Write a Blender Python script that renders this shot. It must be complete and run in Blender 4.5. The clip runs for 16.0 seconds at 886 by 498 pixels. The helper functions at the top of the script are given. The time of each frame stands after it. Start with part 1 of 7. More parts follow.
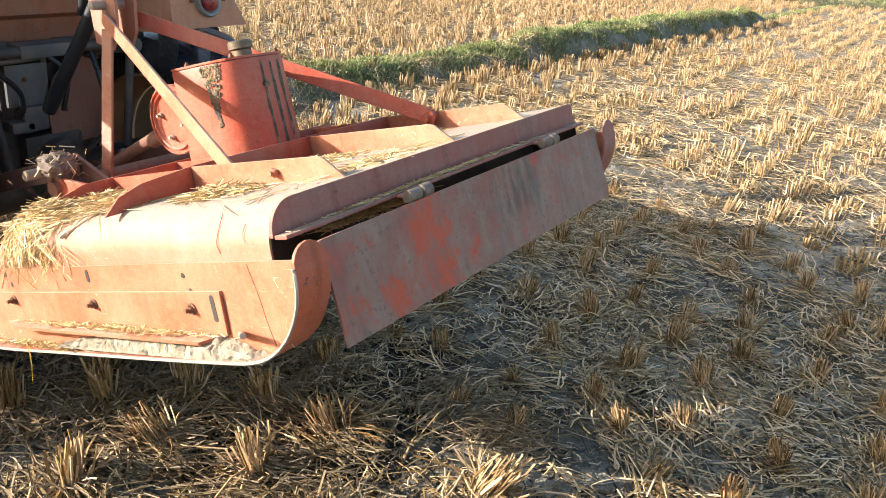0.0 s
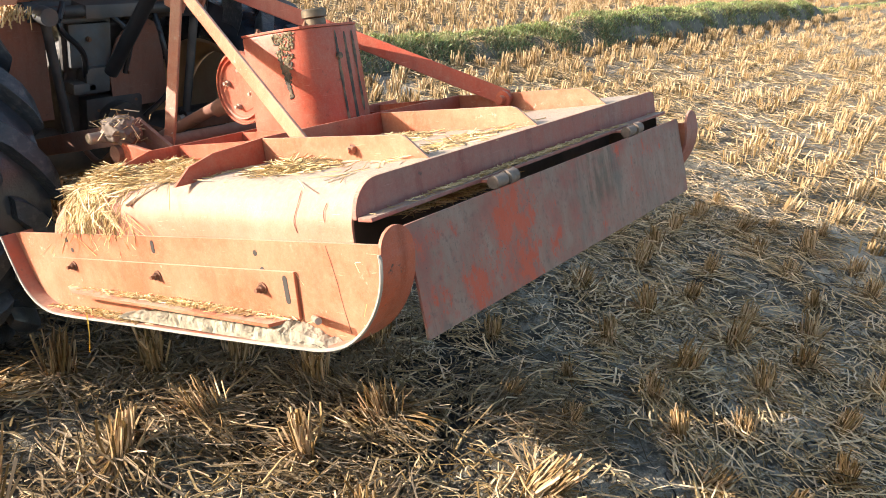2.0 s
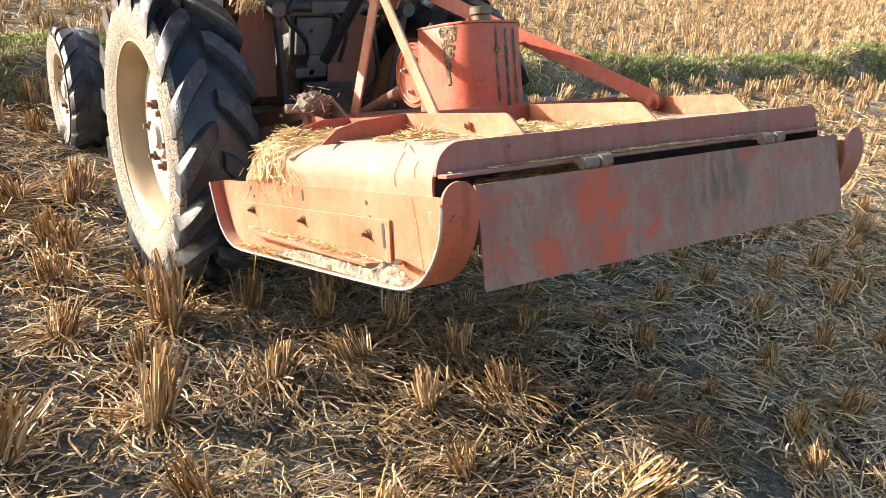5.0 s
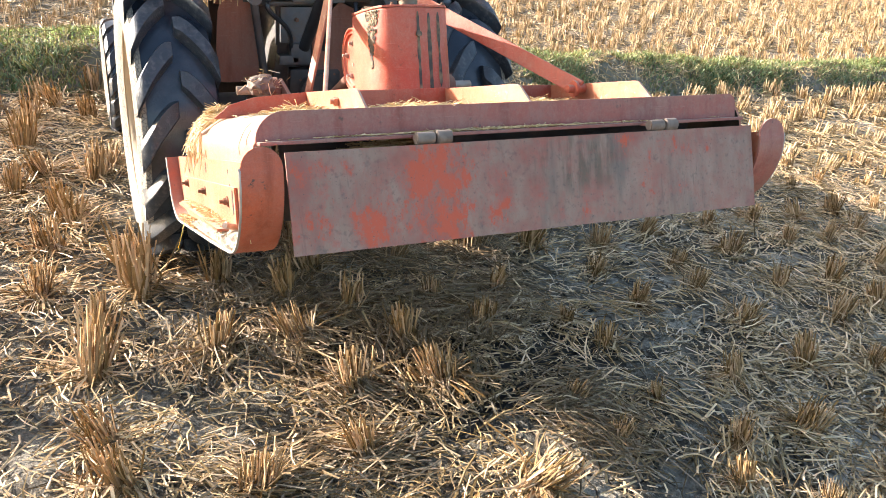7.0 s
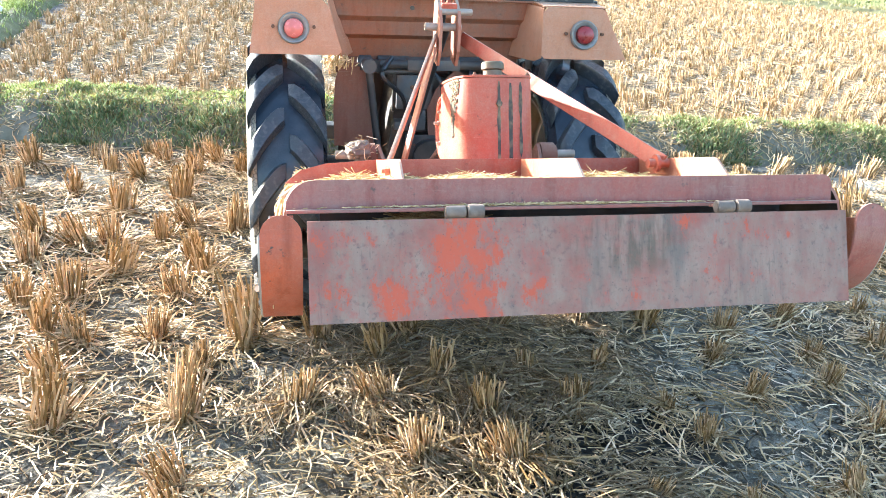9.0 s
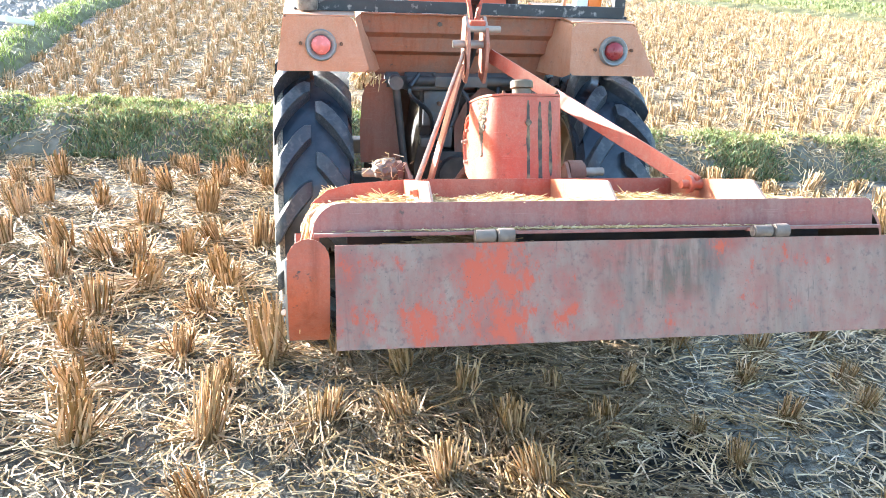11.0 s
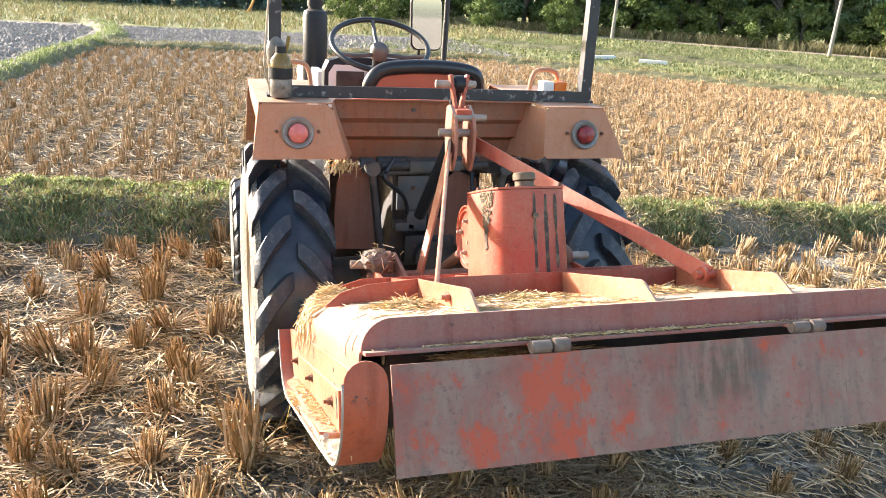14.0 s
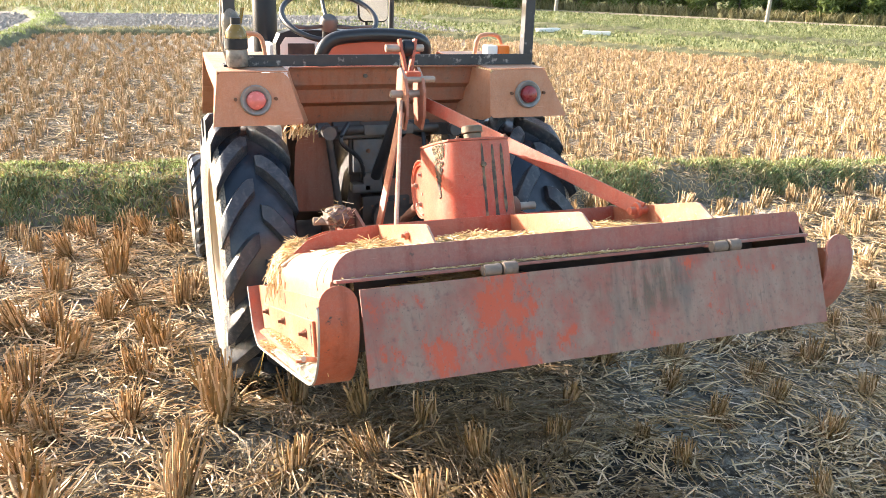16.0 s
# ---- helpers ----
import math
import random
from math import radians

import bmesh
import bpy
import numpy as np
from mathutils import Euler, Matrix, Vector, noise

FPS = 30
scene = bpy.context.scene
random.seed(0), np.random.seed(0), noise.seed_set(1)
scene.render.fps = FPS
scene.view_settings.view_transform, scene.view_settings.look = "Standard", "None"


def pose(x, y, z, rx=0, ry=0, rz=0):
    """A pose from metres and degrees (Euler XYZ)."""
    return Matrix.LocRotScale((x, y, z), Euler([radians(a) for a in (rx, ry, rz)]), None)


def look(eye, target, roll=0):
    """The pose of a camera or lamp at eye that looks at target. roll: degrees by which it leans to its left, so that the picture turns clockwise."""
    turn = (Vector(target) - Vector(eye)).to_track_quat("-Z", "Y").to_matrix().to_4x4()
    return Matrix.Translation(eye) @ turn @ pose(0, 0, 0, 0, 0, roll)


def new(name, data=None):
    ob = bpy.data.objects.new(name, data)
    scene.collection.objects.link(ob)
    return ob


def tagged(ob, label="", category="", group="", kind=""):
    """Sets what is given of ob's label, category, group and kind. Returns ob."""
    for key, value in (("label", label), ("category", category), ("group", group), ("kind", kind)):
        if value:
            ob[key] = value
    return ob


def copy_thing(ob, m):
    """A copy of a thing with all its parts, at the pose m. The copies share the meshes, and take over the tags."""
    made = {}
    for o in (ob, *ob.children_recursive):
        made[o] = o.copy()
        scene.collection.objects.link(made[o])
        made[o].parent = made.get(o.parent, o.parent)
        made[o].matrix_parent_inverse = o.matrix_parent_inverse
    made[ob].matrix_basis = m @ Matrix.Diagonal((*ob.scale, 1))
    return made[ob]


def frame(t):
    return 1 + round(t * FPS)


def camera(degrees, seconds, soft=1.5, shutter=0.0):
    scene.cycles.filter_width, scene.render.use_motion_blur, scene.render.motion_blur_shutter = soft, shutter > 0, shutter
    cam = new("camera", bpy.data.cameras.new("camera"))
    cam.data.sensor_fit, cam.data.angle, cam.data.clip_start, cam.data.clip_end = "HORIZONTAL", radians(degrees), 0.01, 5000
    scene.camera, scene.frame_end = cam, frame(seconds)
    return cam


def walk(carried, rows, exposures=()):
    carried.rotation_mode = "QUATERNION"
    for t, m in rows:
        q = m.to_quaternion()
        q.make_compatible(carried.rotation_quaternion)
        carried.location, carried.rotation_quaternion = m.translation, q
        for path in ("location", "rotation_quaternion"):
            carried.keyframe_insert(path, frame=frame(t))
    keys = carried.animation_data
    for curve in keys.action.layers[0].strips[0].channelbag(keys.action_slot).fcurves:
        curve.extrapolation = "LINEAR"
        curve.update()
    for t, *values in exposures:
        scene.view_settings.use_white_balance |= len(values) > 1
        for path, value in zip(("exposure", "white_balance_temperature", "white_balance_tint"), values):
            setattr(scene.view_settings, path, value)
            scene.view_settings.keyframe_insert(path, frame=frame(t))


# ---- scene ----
cam = camera(58.1, 16.0, soft=0.9)
PATH = [
    (0, (-1.345, -0.827, 1.488), (0.219, 0.135, 0.696), 5.6),
    (0.5, (-1.332, -0.793, 1.485), (0.229, 0.222, 0.755), 7.9),
    (1, (-1.322, -0.748, 1.473), (0.215, 0.279, 0.709), 7.0),
    (1.5, (-1.32, -0.716, 1.46), (0.196, 0.3, 0.641), 7.0),
    (2, (-1.332, -0.702, 1.458), (0.175, 0.305, 0.613), 7.9),
    (2.5, (-1.338, -0.691, 1.459), (0.162, 0.318, 0.603), 7.7),
    (3, (-1.332, -0.675, 1.454), (0.149, 0.343, 0.577), 7.6),
    (3.5, (-1.326, -0.661, 1.445), (0.125, 0.397, 0.565), 7.1),
    (4, (-1.32, -0.674, 1.443), (0.036, 0.515, 0.578), 7.0),
    (4.2, (-1.303, -0.747, 1.449), (-0.024, 0.532, 0.595), 6.3),
    (6.3, (-0.972, -1.39, 1.467), (-0.084, 0.174, 0.593), 6.9),
    (6.5, (-0.894, -1.434, 1.482), (-0.053, 0.157, 0.61), 5.8),
    (7, (-0.762, -1.369, 1.467), (0.046, 0.233, 0.584), 5.8),
    (7.5, (-0.693, -1.275, 1.465), (0.028, 0.345, 0.54), 4.7),
    (8, (-0.614, -1.318, 1.465), (-0.191, 0.412, 0.556), 2.2),
    (8.5, (-0.496, -1.394, 1.485), (-0.122, 0.385, 0.652), 2.9),
    (8.7, (-0.465, -1.404, 1.493), (-0.075, 0.392, 0.706), 3.2),
    (10.8, (-0.455, -1.369, 1.507), (-0.094, 0.44, 0.734), 2.5),
    (11, (-0.467, -1.365, 1.51), (-0.133, 0.455, 0.75), 2.8),
    (11.5, (-0.509, -1.34, 1.52), (-0.229, 0.504, 0.799), 2.8),
    (12, (-0.576, -1.274, 1.531), (-0.291, 0.579, 0.835), 2.0),
    (12.5, (-0.64, -1.233, 1.551), (-0.289, 0.625, 0.902), 1.1),
    (13, (-0.673, -1.212, 1.555), (-0.165, 0.61, 0.906), 3.4),
    (13.5, (-0.689, -1.218, 1.558), (-0.123, 0.592, 0.921), 3.7),
    (14, (-0.712, -1.221, 1.567), (-0.147, 0.599, 0.959), 3.3),
    (14.5, (-0.724, -1.202, 1.566), (-0.041, 0.606, 1.052), 4.1),
    (14.8, (-0.736, -1.193, 1.568), (0.002, 0.603, 1.089), 3.9),
    (15, (-0.739, -1.189, 1.556), (-0.017, 0.599, 1.025), 3.4),
    (15.5, (-0.745, -1.27, 1.548), (-0.058, 0.518, 0.972), 2.8),
    (16, (-0.775, -1.403, 1.537), (-0.106, 0.366, 0.885), 1.8),
]
EXPOSURES = [(0.0, 1.55, 6200, 6), (2.5, 1.45, 6400, 8), (3.5, 1.35, 6500, 10), (4.2, 1.4, 6500, 10), (6.5, 2.03, 6350, 10), (7.5, 2.32, 6050, 8), (8.0, 2.57, 5850, 6), (8.5, 2.77, 5600, 2), (11.0, 2.97, 5550, 4),
             (12.0, 2.82, 5550, 3), (12.5, 2.42, 5850, 5), (13.0, 2.28, 5950, 5), (14.0, 2.08, 6300, 10), (14.8, 1.68, 6450, 12), (15.5, 1.9, 6450, 10), (16.0, 2.25, 6450, 10)]
walk(cam, [(t, look(eye, target, roll)) for t, eye, target, roll in PATH], EXPOSURES)

# ---- light ----
SUN = Vector((-2.36, 2.36, 1.0)).normalized()
world = bpy.data.worlds.new("sky")
scene.world = world
world.use_nodes = True
wn = world.node_tree
sky = wn.nodes.new("ShaderNodeTexSky")
sky.sky_type, sky.sun_disc = "NISHITA", False
sky.sun_elevation = math.asin(SUN.z)
sky.sun_rotation = math.atan2(SUN.x, SUN.y)
sky.dust_density, sky.ozone_density = 2.4, 0.6
wn.links.new(sky.outputs[0], wn.nodes["Background"].inputs[0])
wn.nodes["Background"].inputs[1].default_value = 0.132
sun = new("sun", bpy.data.lights.new("sun", "SUN"))
sun.data.energy, sun.data.angle, sun.data.color = 5.0, radians(0.5), (1.0, 0.885, 0.785)
sun.matrix_world = look((0, 0, 30), Vector((0, 0, 30)) - SUN)


# ---- materials ----
def mat(name, colour, rough=0.7, metal=0.0, vary=0.25, scale=8.0, fine=60.0, bump=0.2, stain=None, amount=0.45, stain_scale=3.0,
        soft=0.12, dust=None, dusty=0.0, stretch=(1, 1, 1), random=0.0, spec=0.5, through_light=0.0):
    """A worn surface: base colour with grain at two scales, blotches of a second colour, and dust lying on what faces up."""
    m = bpy.data.materials.new(name)
    m.use_nodes = True
    nt, nodes, links = m.node_tree, m.node_tree.nodes, m.node_tree.links
    b = nodes["Principled BSDF"]
    co = nodes.new("ShaderNodeTexCoord")
    mp = nodes.new("ShaderNodeMapping")
    mp.inputs["Scale"].default_value = stretch
    links.new(co.outputs["Object"], mp.inputs[0])

    def noisy(s, detail=4.0):
        n = nodes.new("ShaderNodeTexNoise")
        n.inputs["Scale"].default_value, n.inputs["Detail"].default_value = s, detail
        links.new(mp.outputs[0], n.inputs["Vector"])
        return n.outputs[0]

    def mix(fac, a, c, kind="MIX"):
        x = nodes.new("ShaderNodeMix")
        x.data_type, x.blend_type = "RGBA", kind
        for sock, v in ((x.inputs[0], fac), (x.inputs[6], a), (x.inputs[7], c)):
            if hasattr(v, "is_linked"):
                links.new(v, sock)
            else:
                sock.default_value = v if isinstance(v, float) else (*v, 1.0)
        return x.outputs[2]

    def ramp(v, lo, hi):
        r = nodes.new("ShaderNodeMapRange")
        r.inputs[1].default_value, r.inputs[2].default_value = lo, hi
        links.new(v, r.inputs[0])
        return r.outputs[0]

    dark = tuple(c * (1 - vary) for c in colour)
    light = tuple(min(1, c * (1 + vary)) for c in colour)
    col = mix(ramp(noisy(scale), 0.3, 0.7), dark, light)
    grain = noisy(fine, 6.0)
    col = mix(ramp(grain, 0.25, 0.75), mix(0.5, col, tuple(c * (1 - vary) for c in colour)), col)
    if stain:
        n = noisy(stain_scale, 8.0)
        col = mix(ramp(n, 1 - amount - soft, 1 - amount + soft), col, stain)
    if random:
        oi = nodes.new("ShaderNodeObjectInfo")
        hs = nodes.new("ShaderNodeHueSaturation")
        geo = nodes.new("ShaderNodeNewGeometry")
        add = nodes.new("ShaderNodeMath")
        add.operation = "ADD"
        links.new(oi.outputs["Random"], add.inputs[0])
        links.new(geo.outputs["Random Per Island"], add.inputs[1])
        fr = nodes.new("ShaderNodeMath")
        fr.operation = "FRACT"
        links.new(add.outputs[0], fr.inputs[0])
        r = nodes.new("ShaderNodeMapRange")
        r.inputs[3].default_value, r.inputs[4].default_value = 1 - random, 1 + random
        links.new(fr.outputs[0], r.inputs[0])
        links.new(r.outputs[0], hs.inputs["Value"])
        r2 = nodes.new("ShaderNodeMapRange")
        r2.inputs[3].default_value, r2.inputs[4].default_value = 1.2, 0.82
        links.new(fr.outputs[0], r2.inputs[0])
        links.new(r2.outputs[0], hs.inputs["Saturation"])
        links.new(col, hs.inputs["Color"])
        col = hs.outputs[0]
    if dust:
        geo = nodes.new("ShaderNodeNewGeometry")
        sp = nodes.new("ShaderNodeSeparateXYZ")
        links.new(geo.outputs["Normal"], sp.inputs[0])
        up = ramp(sp.outputs[2], 0.45, 0.95)
        mul = nodes.new("ShaderNodeMath")
        mul.operation = "MULTIPLY"
        links.new(up, mul.inputs[0])
        links.new(ramp(noisy(scale * 0.9, 6.0), 0.62 - dusty * 0.5, 0.8 - dusty * 0.5), mul.inputs[1])
        mul2 = nodes.new("ShaderNodeMath")
        mul2.operation = "MULTIPLY"
        links.new(mul.outputs[0], mul2.inputs[0])
        mul2.inputs[1].default_value = min(1.0, 0.35 + dusty * 0.6)
        col = mix(mul2.outputs[0], col, dust)
    links.new(col, b.inputs["Base Color"])
    rr = nodes.new("ShaderNodeMapRange")
    rr.inputs[3].default_value, rr.inputs[4].default_value = max(0.02, rough - 0.12), min(1, rough + 0.12)
    links.new(grain, rr.inputs[0])
    links.new(rr.outputs[0], b.inputs["Roughness"])
    b.inputs["Metallic"].default_value = metal
    b.inputs["Specular IOR Level"].default_value = spec
    if bump:
        bp = nodes.new("ShaderNodeBump")
        bp.inputs["Strength"].default_value, bp.inputs["Distance"].default_value = bump, 0.004
        links.new(grain, bp.inputs["Height"])
        links.new(bp.outputs[0], b.inputs["Normal"])
    if through_light:
        tr = nodes.new("ShaderNodeBsdfTranslucent")
        links.new(col, tr.inputs[0])
        ms = nodes.new("ShaderNodeMixShader")
        ms.inputs[0].default_value = through_light
        links.new(b.outputs[0], ms.inputs[1])
        links.new(tr.outputs[0], ms.inputs[2])
        links.new(ms.outputs[0], nodes["Material Output"].inputs[0])
    return m


DUST = (0.52, 0.40, 0.28)
M = dict(
    steel=mat("bare_dull_steel", (0.36, 0.30, 0.245), 0.6, 0.3, vary=0.25, scale=20, bump=0.2, stain=(0.22, 0.15, 0.1), amount=0.4, stain_scale=12),
    rim=mat("pale_skid_edge_steel", (0.31, 0.285, 0.25), 0.5, 0.25, vary=0.15, scale=14, bump=0.15),
    rust=mat("rusty_bolt_steel", (0.17, 0.085, 0.05), 0.75, 0.3, vary=0.35, scale=30, bump=0.3),
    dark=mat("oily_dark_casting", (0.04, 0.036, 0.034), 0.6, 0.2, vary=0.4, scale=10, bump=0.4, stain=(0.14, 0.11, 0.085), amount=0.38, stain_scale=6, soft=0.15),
    castgrey=mat("grey_casting", (0.075, 0.075, 0.075), 0.6, 0.2, vary=0.3, scale=10, bump=0.3, stain=(0.16, 0.12, 0.09), amount=0.4, stain_scale=7),
    bluegrey=mat("grey_blue_casting_paint", (0.095, 0.105, 0.115), 0.55, 0.1, vary=0.3, scale=16, bump=0.3, stain=(0.10, 0.075, 0.055), amount=0.45, stain_scale=14, soft=0.12),
    black=mat("black_paint", (0.018, 0.019, 0.022), 0.45, spec=0.3, vary=0.3, scale=12, bump=0.12, dust=(0.3, 0.24, 0.18), dusty=0.15),
    chipped=mat("chipped_black_paint_steel", (0.03, 0.03, 0.033), 0.5, vary=0.3, scale=15, bump=0.25, stain=(0.26, 0.235, 0.21), amount=0.34, stain_scale=34, soft=0.05),
    tyre=mat("black_tyre_rubber", (0.017, 0.024, 0.035), 0.2, vary=0.3, scale=14, fine=150, bump=0.25, stain=(0.07, 0.073, 0.078), amount=0.42, stain_scale=7, soft=0.18),
    lugrubber=mat("dusty_worn_lug_rubber", (0.032, 0.037, 0.044), 0.42, vary=0.4, scale=30, fine=200, bump=0.5, stain=(0.09, 0.085, 0.08), amount=0.36, stain_scale=60, soft=0.1, dust=(0.14, 0.13, 0.12), dusty=0.3),
    sidewall=mat("mud_dried_tyre_wall", (0.29, 0.265, 0.225), 0.85, vary=0.3, scale=24, fine=150, bump=0.6, stain=(0.06, 0.06, 0.06), amount=0.45, stain_scale=40, soft=0.15),
    cream=mat("cream_wheel_paint", (0.31, 0.22, 0.125), 0.5, vary=0.08, scale=8, bump=0.08, stain=(0.48, 0.34, 0.22), amount=0.36, stain_scale=5, soft=0.18),
    rubber=mat("black_vinyl", (0.018, 0.018, 0.02), 0.35, vary=0.2, scale=20, bump=0.1),
    seat=mat("orange_red_vinyl", (0.45, 0.09, 0.04), 0.5, vary=0.1, scale=12, bump=0.1),
    cap=mat("brass_brown_cap", (0.13, 0.10, 0.065), 0.5, 0.4, vary=0.3, scale=30, bump=0.2),
    mud=mat("pale_dried_mud", (0.31, 0.27, 0.20), 0.95, vary=0.3, scale=30, fine=160, bump=1.0, stain=(0.22, 0.18, 0.125), amount=0.45, stain_scale=28),
    grease=mat("dark_greasy_dirt", (0.055, 0.042, 0.03), 0.7, vary=0.4, scale=40, bump=0.6, stain=(0.25, 0.17, 0.09), amount=0.4, stain_scale=30),
    disc=mat("pale_wheel_disc_paint", (0.40, 0.37, 0.31), 0.55, vary=0.12, scale=10, bump=0.1, stain=(0.27, 0.21, 0.15), amount=0.38, stain_scale=9, soft=0.2),
    white=mat("white_paint", (0.72, 0.70, 0.66), 0.45, vary=0.06, scale=10, bump=0.05),
    lens=mat("red_plastic_lens", (0.62, 0.16, 0.13), 0.25, vary=0.15, scale=30, bump=0.1),
    lens_dark=mat("dirty_red_plastic_lens", (0.25, 0.025, 0.025), 0.3, vary=0.2, scale=30, bump=0.1),
    amber=mat("orange_plastic", (0.85, 0.20, 0.02), 0.4, vary=0.1, scale=20, bump=0.05),
    galv=mat("grey_galvanised_lamp_ring", (0.30, 0.295, 0.27), 0.45, 0.4, vary=0.15, scale=25, bump=0.1),
    wood=mat("pale_weathered_stick", (0.42, 0.33, 0.25), 0.8, vary=0.2, scale=20, bump=0.3),
    straw=mat("golden_rice_straw", (0.405, 0.258, 0.122), 0.5, vary=0.2, scale=30, fine=150, bump=0.1, random=0.65, through_light=0.15, spec=0.25),
    litter=mat("dry_straw_litter", (0.465, 0.325, 0.16), 0.55, vary=0.25, scale=30, fine=150, bump=0.1, random=0.88, through_light=0.05, spec=0.3),
    greystraw=mat("pale_grey_straw", (0.47, 0.355, 0.22), 0.6, vary=0.25, scale=30, fine=150, bump=0.1, random=0.8, through_light=0.05, spec=0.25),
    muddy=mat("mud_smeared_steel", (0.17, 0.125, 0.097), 0.7, 0.2, vary=0.3, scale=40, bump=0.4, stain=(0.25, 0.19, 0.145), amount=0.42, stain_scale=35),
    chaffdirt=mat("khaki_chaff_and_grease", (0.20, 0.15, 0.075), 0.8, vary=0.4, scale=60, bump=0.6, random=0.5),
    # brown straw whose colour already holds the shade behind the tiller
    shadedstraw=mat("shade_darkened_brown_straw", (0.25, 0.18, 0.105), 0.8, vary=0.25, scale=30, fine=150, bump=0.1, random=0.5, through_light=0.1, spec=0.2),
    palestraw=mat("pale_golden_rice_straw", (0.40, 0.265, 0.125), 0.6, vary=0.2, scale=30, fine=150, bump=0.1, random=0.5, through_light=0.15),
    husk=mat("golden_chaff", (0.58, 0.42, 0.205), 0.6, vary=0.15, scale=40, bump=0.1, random=0.35, through_light=0.1),
    grass=mat("green_bund_grass", (0.30, 0.355, 0.115), 0.6, vary=0.35, scale=6, bump=0.0, random=0.65, through_light=0.42),
    sidegrass=mat("side_bund_grass", (0.19, 0.235, 0.07), 0.6, vary=0.25, scale=6, bump=0.0, random=0.5, through_light=0.35),
    meadowgrass=mat("meadow_grass", (0.165, 0.185, 0.07), 0.6, vary=0.3, scale=3, bump=0.0, random=0.5, through_light=0.3),
    drygrass=mat("dry_olive_grass", (0.29, 0.25, 0.11), 0.7, vary=0.3, scale=3, bump=0.0, random=0.4, through_light=0.2),
    leaf=mat("dark_green_foliage", (0.14, 0.21, 0.10), 0.6, vary=0.35, scale=0.5, fine=6, bump=0.0, random=0.6, spec=0.08, through_light=0.4),
    leaf_light=mat("light_green_foliage", (0.165, 0.215, 0.068), 0.6, vary=0.3, scale=0.5, fine=6, bump=0.0, random=0.45, spec=0.08, through_light=0.3),
    # distance haze is mixed into this pale blue-green leaf colour
    leaf_blue=mat("haze_tinted_green_foliage", (0.20, 0.29, 0.25), 0.7, vary=0.25, scale=0.3, fine=4, bump=0.0, random=0.4, spec=0.08, through_light=0.2),
    bark=mat("grey_brown_bark", (0.16, 0.13, 0.10), 0.9, vary=0.3, scale=5, bump=0.4),
    rope=mat("yellow_orange_rope", (0.58, 0.31, 0.07), 0.8, vary=0.3, scale=60, bump=0.3),
    rope_pale=mat("pale_dusty_rope", (0.48, 0.38, 0.27), 0.85, vary=0.3, scale=60, bump=0.3),
    tarp=mat("faded_red_tarpaulin", (0.24, 0.075, 0.065), 0.75, vary=0.35, scale=9, bump=0.4, stain=(0.30, 0.19, 0.16), amount=0.5, stain_scale=9, soft=0.2),
    oil=mat("amber_oil", (0.20, 0.125, 0.02), 0.25, vary=0.3, bump=0.0),
    clod=mat("grey_ploughed_clods", (0.25, 0.22, 0.185), 0.95, vary=0.25, scale=3, bump=0.4, random=0.2),
    cloud=mat("dusty_clear_plastic", (0.21, 0.185, 0.15), 0.35, vary=0.3, scale=35, bump=0.2, stain=(0.07, 0.06, 0.05), amount=0.42, stain_scale=45),
)


def mirror_glass():
    m = bpy.data.materials.new("mirror_glass")
    m.use_nodes = True
    b = m.node_tree.nodes["Principled BSDF"]
    b.inputs["Base Color"].default_value = (0.82, 0.84, 0.86, 1)
    b.inputs["Metallic"].default_value, b.inputs["Roughness"].default_value = 1.0, 0.04
    return m


M["mirror"] = mirror_glass()


def cracked_mud():
    """Pale mud dried on rubber, cracked into small flakes with dark rubber in the cracks."""
    m = bpy.data.materials.new("cracked_dried_mud")
    m.use_nodes = True
    nodes, links = m.node_tree.nodes, m.node_tree.links
    b = nodes["Principled BSDF"]
    co = nodes.new("ShaderNodeTexCoord").outputs["Object"]
    big = nodes.new("ShaderNodeTexNoise")
    big.inputs["Scale"].default_value, big.inputs["Detail"].default_value = 9.0, 6.0
    links.new(co, big.inputs["Vector"])
    cell = nodes.new("ShaderNodeTexVoronoi")
    cell.feature = "DISTANCE_TO_EDGE"
    cell.inputs["Scale"].default_value = 72.0
    links.new(co, cell.inputs["Vector"])
    gap = nodes.new("ShaderNodeMapRange")
    gap.inputs[1].default_value, gap.inputs[2].default_value = 0.01, 0.09
    links.new(cell.outputs["Distance"], gap.inputs[0])
    tone = nodes.new("ShaderNodeMix")
    tone.data_type = "RGBA"
    links.new(big.outputs[0], tone.inputs[0])
    tone.inputs[6].default_value, tone.inputs[7].default_value = (0.20, 0.17, 0.13, 1), (0.37, 0.32, 0.25, 1)
    mix = nodes.new("ShaderNodeMix")
    mix.data_type = "RGBA"
    links.new(gap.outputs[0], mix.inputs[0])
    mix.inputs[6].default_value = (0.05, 0.047, 0.043, 1)
    links.new(tone.outputs[2], mix.inputs[7])
    links.new(mix.outputs[2], b.inputs["Base Color"])
    b.inputs["Roughness"].default_value = 0.9
    bp = nodes.new("ShaderNodeBump")
    bp.inputs["Strength"].default_value, bp.inputs["Distance"].default_value = 0.6, 0.004
    links.new(gap.outputs[0], bp.inputs["Height"])
    links.new(bp.outputs[0], b.inputs["Normal"])
    return m


M["sidewall"] = cracked_mud()


